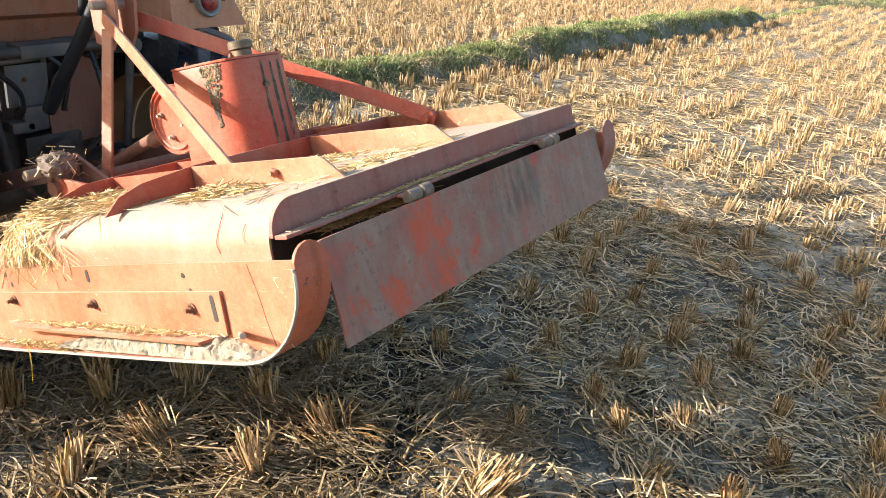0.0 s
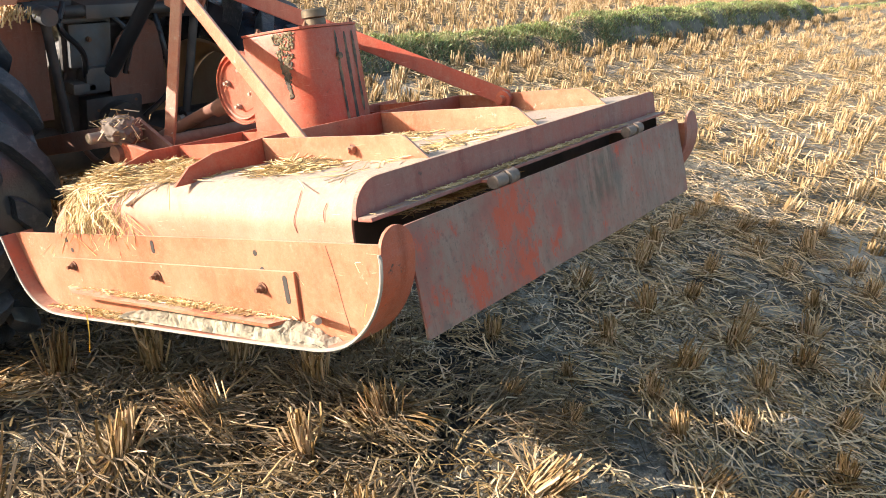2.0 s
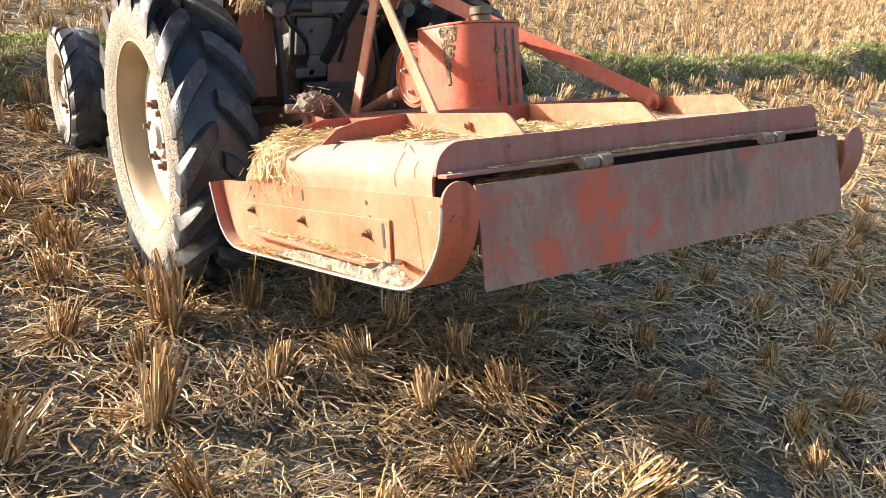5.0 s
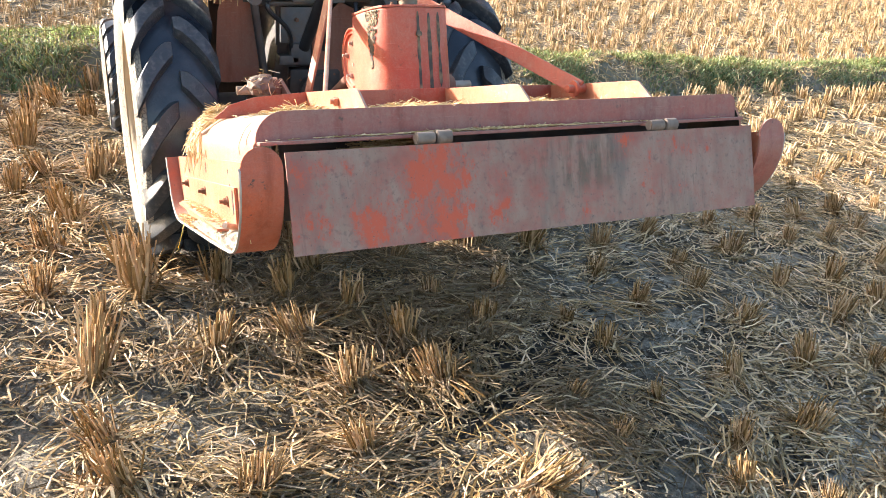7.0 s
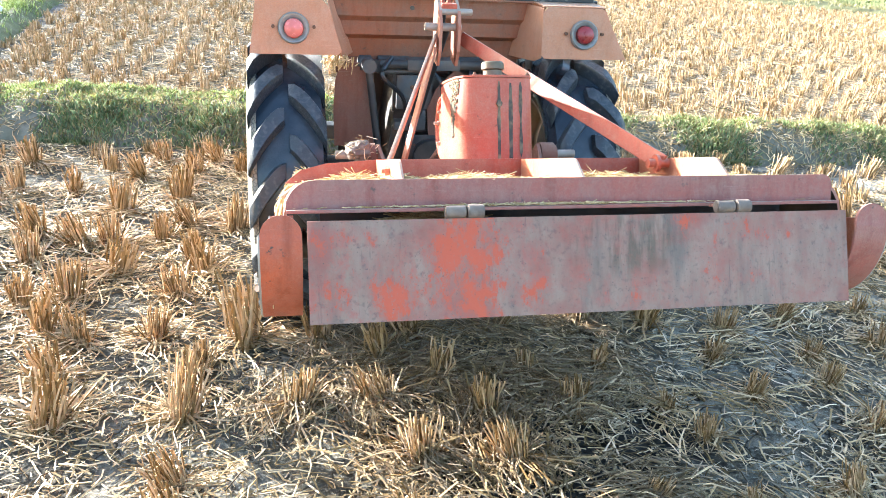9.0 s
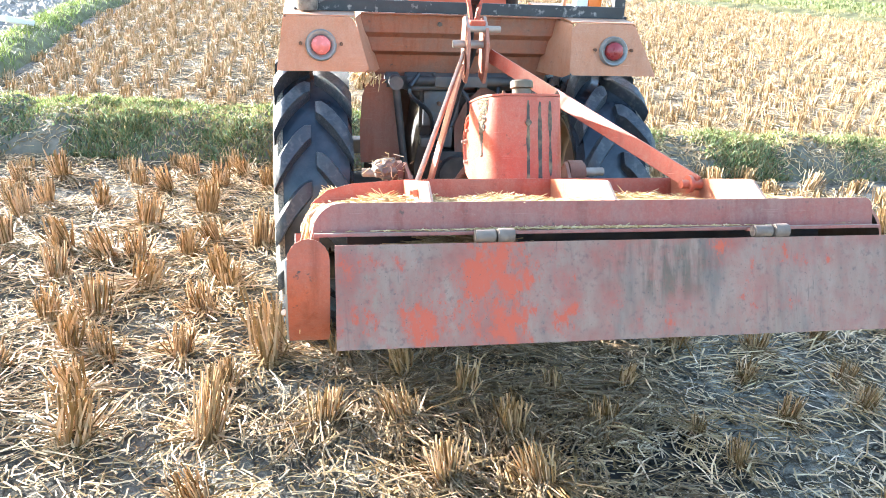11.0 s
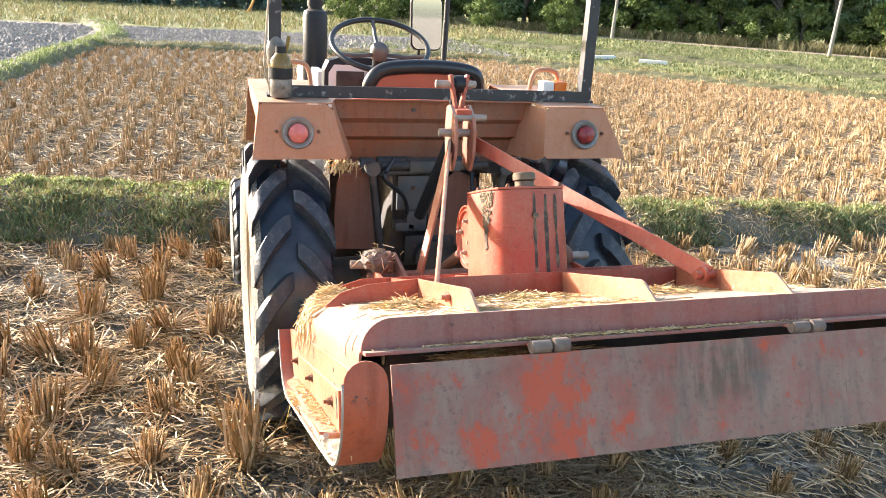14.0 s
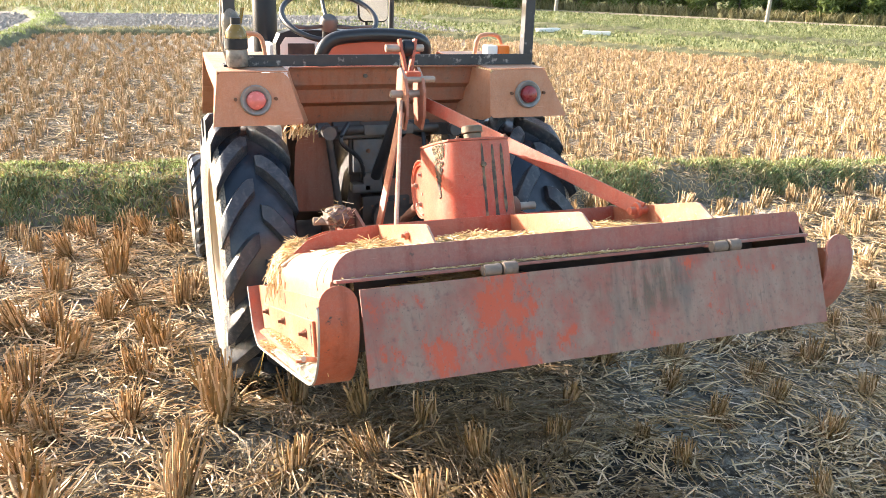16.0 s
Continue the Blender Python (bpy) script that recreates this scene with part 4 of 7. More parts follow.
def straw_litter(name, count, x0, x1, y0, y1, lo, hi, label, thick=1.0, bend=0.0, material="litter"):
    x, y = rng.uniform(x0, x1, count), rng.uniform(y0, y1, count)
    dens = np.array([noise.noise(Vector((a * 1.1, b * 1.1, 4))) + 0.5 * noise.noise(Vector((a * 4, b * 4, 6))) for a, b in zip(x, y)])
    dens = dens - 0.22 * ((x > 0.5) & (x < 3.0) & (y < 1.7))
    ok = (dens > rng.uniform(-0.65, 0.32, count)) & np.array([in_field(a, b) for a, b in zip(x, y)])
    x, y = x[ok], y[ok]
    n = len(x)
    z = np.array([soil_height(a, b) for a, b in zip(x, y)])
    L = rng.uniform(lo, hi, n) * rng.uniform(0.4, 1.0, n)
    a = rng.uniform(0, 6.28, n)
    mid = np.stack([x, y, z + rng.exponential(0.007, n) + 0.004], 1)
    tilt = rng.normal(0, 0.10, n)
    half = np.stack([np.cos(a) * L / 2, np.sin(a) * L / 2, np.abs(tilt) * L / 2], 1)
    v, f = prisms(mid - half * np.array([1, 1, 0.1]), mid + half, rng.uniform(0.0016, 0.0046, n) * thick, rng.uniform(0.001, 0.0038, n) * thick, flat=0.45, bend=bend)
    return tagged(raw(name, v, f, material), label, "straw", kind="stuff")


straw_litter("straw_litter", 72000, -2.8, 3.4, -1.4, 4.0, 0.012, 0.06, "short broken straw scattered over the soil", 0.7)
straw_litter("straw_litter", 32000, -2.8, 3.4, -1.4, 4.0, 0.03, 0.14, "loose dry straw lying over the soil", 1.15, 0.09)


def straw_piles(name, places, count, label, deep=0.045, lo=0.05, hi=0.2, thick=1.0, wide=0.085, material="litter", bend=0.0):
    """Straw lying in sheaves round the stubble, combed one way in each pile."""
    P = np.array(places)
    k = rng.integers(0, len(P), count)
    way = rng.uniform(0, 6.28, len(P))[k] + rng.normal(0, 0.45, count)
    x = P[k, 0] + rng.normal(0, wide, count)
    y = P[k, 1] + rng.normal(0, wide * 0.85, count)
    z = np.array([soil_height(a, b) for a, b in zip(x, y)]) + 0.004 + deep * rng.uniform(0, 1, count) ** 1.5
    L = rng.uniform(lo, hi, count)
    h = np.stack([np.cos(way) * L / 2, np.sin(way) * L / 2, rng.normal(0, 0.10, count) * L], 1)
    c = np.stack([x, y, z], 1)
    a, b = c - h, c + h
    floor = np.array([soil_height(p[0], p[1]) for p in c]) + 0.002
    a[:, 2], b[:, 2] = np.maximum(a[:, 2], floor), np.maximum(b[:, 2], floor)
    v, f = prisms(a, b, rng.uniform(0.0013, 0.0044, count) * thick, rng.uniform(0.001, 0.0036, count) * thick, flat=0.5, bend=bend)
    return tagged(raw(name, v, f, material), label, "straw", kind="stuff")


straw_litter("straw_litter", 15000, 0.8, 6.0, 1.6, 3.7, 0.05, 0.19, "loose straw lying thick before the bund", 1.5)
straw_litter("straw_litter", 17000, -3.2, 0.4, -1.0, 4.0, 0.03, 0.15, "dry straw scattered thickly beside the tractor", 0.9, 0.09)
straw_piles("straw_pile", near, 20000, "flattened sheaves of straw round the stubble clumps", 0.04, 0.04, 0.15, 1.1, bend=0.07)
# this pile's straw is coloured darker to deepen the tiller's shade
straw_piles("straw_pile", [p for p in near if -0.5 < p[0] < 0.7 and 0.0 < p[1] < 1.3], 5500, "brown straw trodden flat behind the tiller, darkened in colour for the shade", 0.045, 0.03, 0.16, 0.95, 0.1, "shadedstraw", 0.07)
# greyer straw than the litter, over the soil right of the tiller
straw_litter("straw_litter", 17000, 0.45, 3.4, -1.0, 2.2, 0.03, 0.15, "pale straw scattered over cracked soil", 0.85, 0.1, "greystraw")
straw_piles("straw_pile", [p for p in rest if 2.0 < p[0] < 18 and p[1] > -2.5], 18000, "flattened pale straw lying between the stubble rows", 0.025, 0.05, 0.2, 1.05, 0.12)
straw_litter("straw_litter", 30000, 3.4, 10, -3, 3.4, 0.06, 0.22, "loose dry straw scattered over the field", 1.3)
straw_piles("straw_pile", hills(-3.2, 13, 4.6, 15, 0.27, 0.245), 30000, "pale straw lying between the stubble rows beyond the bund", 0.02, 0.08, 0.24, 1.35, 0.12)
straw_litter("straw_litter", 9000, -5, -2.6, -2, 3.8, 0.06, 0.22, "loose dry straw scattered at the field side", 1.1)
straw_litter("straw_litter", 34000, -3.2, 10, 4.5, 12, 0.06, 0.22, "loose dry straw scattered beyond the bund", 1.3)
v = bv.reshape(-1, br, 3)
ok = np.where((v[:, 16, 0] > -4.5) & (v[:, 16, 0] < 7))[0]
n = 15000
i, k = rng.choice(ok, n), rng.integers(2, 27, n)
g = rng.uniform(0, 1, (n, 1))
c = v[i, k] * (1 - g) + v[i + 1, k + 1] * g + np.array([0, 0, 0.006])
tang = (v[i, k + 1] - v[i, k]) * rng.normal(0, 0.6, (n, 1)) + (v[i + 1, k] - v[i, k]) * rng.normal(0, 0.8, (n, 1))
tang /= np.linalg.norm(tang, axis=1, keepdims=True) + 1e-9
h = tang * rng.uniform(0.008, 0.04, (n, 1)) + rng.normal(0, 0.004, (n, 3))
vv, ff = prisms(c - h, c + h, rng.uniform(0.0012, 0.0035, n), rng.uniform(0.001, 0.003, n))
tagged(raw("bund_litter", vv, ff, "litter"), "dry twigs and straw lying on the bund", "straw", kind="stuff")
vines = bmesh.new()
for i in range(70):
    x = float(rng.uniform(-3.6, 4.5))
    y0 = bank_y(x) - float(rng.uniform(0.1, 0.5)) * bank_half(x) / 0.5
    pts = []
    a = float(rng.uniform(0, 6.28))
    px, py = x, y0
    for k in range(12):
        w_ = (py - bank_y(px)) / bank_half(px)
        pts.append((px, py, 0.25 * max(0.0, 1 - abs(w_) ** 2.6) + 0.02 + float(rng.uniform(0, 0.05))))
        a += float(rng.normal(0, 0.7))
        px, py = px + 0.05 * math.cos(a), py + 0.035 * math.sin(a)
    join(vines, tube(smooth_line(pts, 3), 0.0026, 4))
tagged(part("creeping_stems", vines, "drygrass"), "thin dry creeping stems over the bund side", "weeds", kind="stuff")

# ---- rotary tiller ----
TILLER = pose(0.143, 0, 0.965, -18.3)
INV = TILLER.inverted()
tiller = thing("rotary_tiller", TILLER, "orange-red steel rotary tiller raised behind the tractor, dusty and straw-strewn", "tiller")


def tp(name, bm, material, label="", smooth=False, parent=None):
    return part(name, bm, material, parent or tiller, label, smooth)


def tw(p):
    """A place in the world as the tiller's own."""
    return INV @ Vector(p)


HX = 0.605
# hood: flat top with rounded sides
section = [(-HX, -0.075)] + arc(-HX + 0.075, -0.015, 0.075, 180, 90, 8) + arc(HX - 0.075, -0.015, 0.075, 90, 0, 8) + [(HX, -0.075)]
hood = bmesh.new()
stations = [(0.062, 0.0), (0.09, 0.001), (0.25, -0.002), (0.5, 0.001), (0.8, -0.003), (0.95, -0.012), (1.0, -0.028), (1.035, -0.05)]
rings = []
for y, dz in stations:
    rings.append([hood.verts.new((x, y, max(z + dz, -0.16))) for x, z in section])
inner = []
for y, dz in stations:
    inner.append([hood.verts.new((x * 0.992, y, max(z + dz, -0.16) - 0.005)) for x, z in section])
for R, flip in ((rings, False), (inner, True)):
    for a, b in zip(R, R[1:]):
        for i in range(len(section) - 1):
            q = (a[i], a[i + 1], b[i + 1], b[i])
            hood.faces.new(q[::-1] if flip else q)
for a, b in ((rings[0], inner[0]), (rings[-1], inner[-1])):
    for i in range(len(section) - 1):
        hood.faces.new((a[i], a[i + 1], b[i + 1], b[i]))
shell = tp("hood", hood, "deck", "dust-covered orange sheet-metal hood", True)
# inner skin gets the dark material, so the slot above the flap stays dark
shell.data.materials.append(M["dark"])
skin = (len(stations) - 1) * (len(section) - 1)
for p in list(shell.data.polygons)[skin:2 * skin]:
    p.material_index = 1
for cx, cy, pts in ((-0.6055, 0.19, ((0, 0.0, 0.0), (0, 0.004, 0.02), (0.012, 0.0, 0.048), (0.03, 0.006, 0.066))), (-0.6055, 0.12, ((0, 0, 0.02), (0.004, 0.004, 0.035), (0.012, 0.0, 0.05)))):
    tp("hood_seam", tube(smooth_line([(cx + p[0], cy + p[1], -0.02 + p[2]) for p in pts], 4), 0.0007, 5), "brown", "dark cracked paint seam")
# rear lip with rounded upper corners, and the shelf below it
lip = [(-HX + 0.004, 0.004)] + arc(-HX + 0.062, 0.006, 0.058, 180, 90, 8) + arc(0.574 - 0.02, 0.044, 0.02, 90, 0, 4) + [(0.574, 0.004)]
tp("rear_lip", sheet(lip, "y", 0.052, 0.061, 0.0015), "lip", "weathered red rear lip plate")
tp("shelf", block(-HX + 0.006, 0.572, 0.022, 0.0515, 0.001, 0.008, 0.002), "lip", "dusty narrow rear shelf")

# dark sheet added behind the lip so its gap looks deep in shade
tp("inner_guard", block(-0.53, 0.53, 0.17, 0.175, -0.16, 0.048, 0), "dark", "added dark sheet closing off the gap behind the flap")

# flap and its hinges
flap = bmesh.new()
nx, nz = 40, 6
front, back = [], []
for j in range(nz + 1):
    for i in range(nx + 1):
        x, z = -0.562 + 1.124 * i / nx, -0.012 - 0.19 * j / nz
        bow = 0.003 * noise.noise(Vector((x * 3, z * 6, 1))) - 0.018 * (j / nz)
        front.append(flap.verts.new((x, -0.012 + bow, z)))
        back.append(flap.verts.new((x, -0.007 + bow, z)))
w = nx + 1
for j in range(nz):
    for i in range(nx):
        a = j * w + i
        flap.faces.new((front[a], front[a + 1], front[a + w + 1], front[a + w]))
        flap.faces.new((back[a], back[a + w], back[a + w + 1], back[a + 1]))
for i in range(nx):
    flap.faces.new((front[i], back[i], back[i + 1], front[i + 1]))
    a = nz * w + i
    flap.faces.new((front[a], front[a + 1], back[a + 1], back[a]))
for j in range(nz):
    a = j * w
    flap.faces.new((front[a], front[a + w], back[a + w], back[a]))
    a = j * w + nx
    flap.faces.new((front[a], back[a], back[a + w], front[a + w]))
tp("rear_flap", flap, "flap", "hanging rear flap of grey-filmed steel with red paint patches", True)
for hx in (-0.267, 0.299):
    h = tp("hinge", rod((hx - 0.034, -0.004, 0.0), (hx + 0.006, -0.004, 0.0), 0.0125, bevel=0.002), "muddy", "muddy steel hinge tube", True)
    tp("knuckle", rod((hx + 0.009, -0.004, 0.0), (hx + 0.042, -0.004, 0.0), 0.0145, bevel=0.002), "muddy", "mud-caked knuckle", True, h)
    tp("leaf", block(hx - 0.03, hx + 0.0, -0.004, 0.03, -0.001, 0.005, 0.001), "lip", "", False, h)

# side plates, skids and their bars
FLOOR = [(-0.030, -0.034), (-0.031, -0.05), (-0.024, -0.085), (-0.006, -0.122), (0.024, -0.158), (0.066, -0.188), (0.12, -0.205), (0.2, -0.211), (0.45, -0.220), (0.75, -0.228), (1.0, -0.235),
         (1.08, -0.228), (1.135, -0.203), (1.17, -0.165), (1.195, -0.11), (1.215, -0.055)]
FLOOR = [(p.x, p.y) for p in smooth_line([(y, z, 0) for y, z in FLOOR], 4)]
for s in (-1, 1):
    X = s * 0.612
    outline = FLOOR[4:] + [(1.18, -0.052), (0.4, -0.036), (-0.012, -0.030)]
    sp = tp("side_plate", sheet(outline, "x", X - 0.003, X + 0.003), "orange", "sunlit scuffed orange side plate")
    skid = tp("skid", ribbon(FLOOR, "x", s * 0.572, s * 0.648, 0.006), "skid" if s < 0 else "lip", "orange curved skid plate", True)
    top = arc(s * 0.61, -0.036, 0.038, 0, 180, 10)
    tp("skid_end", sheet(top, "y", -0.033, -0.027), "skid" if s < 0 else "lip", "", False, skid)
    tp("skid_edge", tube([(s * 0.649, y, z) for y, z in FLOOR], 0.0034, 6), "rim", "pale worn rim of the skid", True, skid)
    bx = s * 0.616
    prof = [(0.205, -0.19), (0.235, -0.196), (0.98, -0.196), (1.04, -0.165), (1.04, -0.125), (0.2, -0.105)]
    ab = tp("skid_bar", sheet([(y, z + 0.02) for y, z in prof], "x", bx, bx + s * 0.006, 0.001), "orange", "orange adjusting bar with bolts")
    tp("bar_flange", sheet([(s * 0.622, 0.23), (s * 0.655, 0.25), (s * 0.655, 0.92), (s * 0.622, 1.0)], "z", -0.178, -0.172), "orange", "", False, ab)
    for by in (0.287, 0.611, 0.942):
        b = tp("bolt", nut((s * 0.622, by, -0.12), (s, 0, 0), 0.0078, 0.010), "rust", "rusty bolt", False)
        tp("washer", rod((s * 0.6215, by, -0.12), (s * 0.6245, by, -0.12), 0.0115), "rust", "", True, b)
    for sy, sz, tall in ((0.30, -0.058, 0.005), (0.288, -0.088, 0.004), (0.62, -0.062, 0.014), (0.965, -0.062, 0.005), (0.948, -0.085, 0.005), (0.225, -0.118, 0.026)):
        hole = arc(sy, sz + max(0.0, tall - 0.0055), 0.0055, 0, 180, 6) + arc(sy, sz - max(0.0, tall - 0.0055), 0.0055, 180, 360, 6)
        # slots are solid dark pieces; the shade inside them is only colour
        tp("slot", sheet(hole, "x", s * 0.6145, s * 0.6158 if tall < 0.02 else s * 0.6228), "dark", "dark adjusting slot", False, sp)
    tp("weld_seam", tube(smooth_line([(s * 0.6152, 0.118, -0.036), (s * 0.6152, 0.110, -0.07), (s * 0.6152, 0.104, -0.10), (s * 0.6152, 0.099, -0.14), (s * 0.6152, 0.09, -0.185)], 4), 0.0007, 5), "brown", "", False, sp)
    tp("lever", rod((s * 0.62, 0.17, -0.165), (s * 0.66, 0.115, -0.15), 0.006), "steel", "bent steel stud", True, sp)

# stiffening ribs and the two cross bars
DECK = 0.058
for rx in (-0.368, 0.013, 0.344):
    shape = [(0.075, DECK), (0.125, 0.100), (0.14, 0.105), (0.521, 0.112), (0.521, DECK)]
    tp("rib", sheet(shape, "x", rx - 0.003, rx + 0.003, 0.001), "orange", "upright orange stiffening rib")
bar_a = [(-0.60, DECK - 0.002), (-0.56, 0.088), (-0.50, 0.104), (-0.36, 0.114), (0.345, 0.114), (0.345, DECK)]
tp("cross_bar", sheet(bar_a, "y", 0.522, 0.529, 0.001), "red", "red cross bar of the frame")
bar_b = [(-0.57, DECK - 0.004), (-0.53, 0.086), (-0.45, 0.108), (0.42, 0.112), (0.45, DECK)]
tp("cross_bar", sheet(bar_b, "y", 0.822, 0.829, 0.001), "red", "red cross bar of the frame")
for rx in (-0.368, 0.344, -0.18, 0.12):
    tp("frame_plate", sheet([(0.53, DECK), (0.53, 0.108), (0.821, 0.106), (0.821, DECK)], "x", rx - 0.003, rx + 0.003), "red")
tp("frame_bolt", nut((-0.372, 0.26, 0.082), (-1, 0, 0), 0.010, 0.01), "orange", "orange bolt head")
tp("frame_bolt", nut((-0.372, 0.62, 0.082), (-1, 0, 0), 0.010, 0.01), "orange", "orange bolt head")

# gear case with its filler cap and input flange
foot = [(-0.145, 0.80), (-0.144, 0.72), (-0.136, 0.655), (-0.120, 0.619), (-0.092, 0.601), (-0.02, 0.597), (0.04, 0.600), (0.058, 0.606), (0.068, 0.622), (0.078, 0.70), (0.082, 0.80)]
case = bmesh.new()
levels = [(0.045, 1.05), (0.115, 1.035), (0.25, 1.01), (0.326, 1.0), (0.332, 0.985)]
loops = []
for z, k in levels:
    loops.append([case.verts.new((-0.03 + (x + 0.03) * k, 0.70 + (y - 0.70) * k, z)) for x, y in foot])
for a, b in zip(loops, loops[1:]):
    for i in range(len(foot)):
        j = (i + 1) % len(foot)
        case.faces.new((a[i], a[j], b[j], b[i]))
case.faces.new(loops[-1])
case.faces.new(loops[0][::-1])
gear = tp("gear_case", case, "red", "red-orange gear case with oil streaks", True)
tp("gear_lid", sheet([(-0.03 + (x + 0.03) * 1.01, 0.70 + (y - 0.70) * 1.01) for x, y in foot], "z", 0.333, 0.339, 0.001), "red", "greasy red lid", False, gear)
cap = tp("filler_cap", lathe([(0.0001, 0.339), (0.026, 0.339), (0.026, 0.356), (0.023, 0.358), (0.031, 0.360), (0.031, 0.376), (0.027, 0.380), (0.0001, 0.381)], 24, "z", False), "cap", "brass-brown filler cap", True, gear)
cap.location = (-0.03, 0.655, 0)
for bx, by in ((-0.125, 0.76), (0.06, 0.625), (-0.085, 0.635), (0.068, 0.77)):
    tp("lid_bolt", nut((bx, by, 0.339), (0, 0, 1), 0.007, 0.006), "rust", "", False, gear)


def streak(x, y, z0, z1, width):
    """A thin run of oil down the rear of the gear case."""
    pts = []
    n = 14
    for i in range(n + 1):
        z = z0 + (z1 - z0) * i / n
        k = float(np.interp(z, (0.045, 0.115, 0.25, 0.326), (1.05, 1.035, 1.01, 1.0)))
        pts.append((-0.03 + (x + 0.03) * k, 0.70 + (y - 0.70) * k - 0.0012, z))
    bm = bmesh.new()
    row = []
    for i, p in enumerate(pts):
        wd = width * (0.7 + 0.5 * noise.noise(Vector((x * 40, p[2] * 30, 2)))) * (1 if 0 < i < n else 0.4)
        row.append((bm.verts.new((p[0] - wd, p[1], p[2])), bm.verts.new((p[0] + wd, p[1], p[2]))))
    for a, b in zip(row, row[1:]):
        bm.faces.new((a[0], a[1], b[1], b[0]))
    return bm


for x, y, z0, z1, wd in ((-0.028, 0.5978, 0.322, 0.075, 0.0062), (0.004, 0.5985, 0.318, 0.06, 0.0078), (0.032, 0.5995, 0.32, 0.12, 0.006)):
    tp("oil_streak", streak(x, y, z0, z1, wd), "grease", "dark oil streak", False, gear)
tp("drain_plug", rod((-0.028, 0.602, 0.262), (-0.028, 0.588, 0.262), 0.008, seg=8), "grease", "", False, gear)
greasy = bmesh.new()
chaffy = bmesh.new()
for i in range(330):
    z = 0.328 - 0.15 * float(rng.uniform(0, 1)) ** 1.4
    half = 0.36 * max(0.0, (z - 0.20) / 0.128) + 0.05
    t = 1.0 + half * float(rng.uniform(-1, 1))
    k = float(np.interp(z, (0.045, 0.115, 0.25, 0.326), (1.05, 1.035, 1.01, 1.0)))
    py = 0.745 - 0.08 * t
    px = float(np.interp(py, (0.601, 0.619, 0.655, 0.72), (-0.092, -0.120, -0.136, -0.144))) - 0.001
    flake = Matrix.Translation((-0.03 + (px + 0.03) * k, 0.70 + (py - 0.70) * k, z)) @ Matrix.Rotation(0.26, 4, "Z") @ Matrix.Rotation(float(rng.uniform(0, 6.28)), 4, "X")
    s = float(rng.uniform(0.0016, 0.0045))
    bmesh.ops.create_icosphere(chaffy if z > 0.26 and i % 5 else greasy, subdivisions=1, radius=1.0, matrix=flake @ Matrix.Diagonal((s * 0.7, s * float(rng.uniform(0.6, 1.8)), s, 1)))
tp("greasy_dirt", greasy, "grease", "crust of dark greasy dirt", False, gear)
tp("chaff_crust", chaffy, "chaffdirt", "khaki crust of chaff stuck in grease", False, gear)
disc = tp("side_cover", lathe([(0.0001, -0.158), (0.060, -0.158), (0.078, -0.160), (0.081, -0.166), (0.085, -0.167), (0.087, -0.160), (0.093, -0.160), (0.095, -0.166), (0.100, -0.166), (0.101, -0.150), (0.09, -0.145), (0.0001, -0.145)], 44, "x", False), "red", "round ribbed red side cover with bolts", True)
disc.location = (0.030, 0.858, 0.214)
disc.scale = (1, 0.92, 0.92)
for k in range(4):
    a = radians(90 * k + 20)
    tp("flange_bolt", nut((-0.158, 0.052 * math.cos(a), 0.052 * math.sin(a)), (-1, 0, 0), 0.0085, 0.011), "steel", "steel bolt", False, disc)
tp("hub", rod((-0.05, 0.858, 0.214), (-0.13, 0.858, 0.214), 0.06), "red", "", True)

# mast, pins and stays
for mx in (0.002, 0.062):
    outline = [(1.165, 1.03), (1.235, 1.04), (1.258, 1.16), (1.25, 1.225), (1.215, 1.235), (1.165, 1.205), (1.14, 1.16), (1.14, 1.08)]
    bm = sheet(outline, "x", 0.043 + mx - 0.005, 0.043 + mx + 0.005, 0.001)
    tp("mast_plate", placed(bm, INV), "deck", "red upright mast plate")
for (py, pz, x0, x1, r) in ((1.255, 1.295, 0.0, 0.135, 0.012), (1.190, 1.150, 0.0, 0.12, 0.013), (1.175, 1.20, 0.04, 0.15, 0.011)):
    tp("mast_pin", rod(tw((x0, py, pz)), tw((x1, py, pz)), r, bevel=0.002), "steel", "steel hitch pin", True)
for x0, x1 in ((0.048, 0.066), (0.104, 0.082)):
    tp("mast_prong", bar(tw((x0, 1.255, 1.325)), tw((x1, 1.232, 1.215)), 0.026, 0.011, INV.to_3x3() @ Vector((0, 1, 0))), "red", "curved red hitch prong")
tp("head_bar", rod(tw((-0.24, 1.06, 0.715)), tw((0.47, 1.06, 0.715)), 0.022), "brown", "dirty brown cross tube of the headstock", True)
for hx in (-0.22, 0.45):
    tp("head_arm", bar(tw((hx, 1.06, 0.72)), tw((hx, 0.82, 0.745)), 0.05, 0.012), "red", "red headstock arm")
tp("mast_cross", placed(block(0.05, 0.10, 1.17, 1.21, 1.19, 1.225), INV), "red")
tp("stay", bar(tw((0.035, 1.185, 1.115)), tw((-0.218, 0.405, 0.922)), 0.034, 0.009, INV.to_3x3() @ Vector((0.05, -0.24, 0.85))), "orange", "flat red stay from mast to frame")
tp("stay", bar(tw((0.03, 1.165, 1.09)), tw((-0.085, 1.05, 0.70)), 0.034, 0.009, INV.to_3x3() @ Vector((-0.2, 0.98, 0))), "orange", "flat red stay from mast to frame")
tp("stay", bar(tw((0.125, 1.20, 1.115)), tw((0.468, 0.362, 0.946)), 0.042, 0.010, (0, 0.3, 1)), "red", "flat red stay from mast to frame")
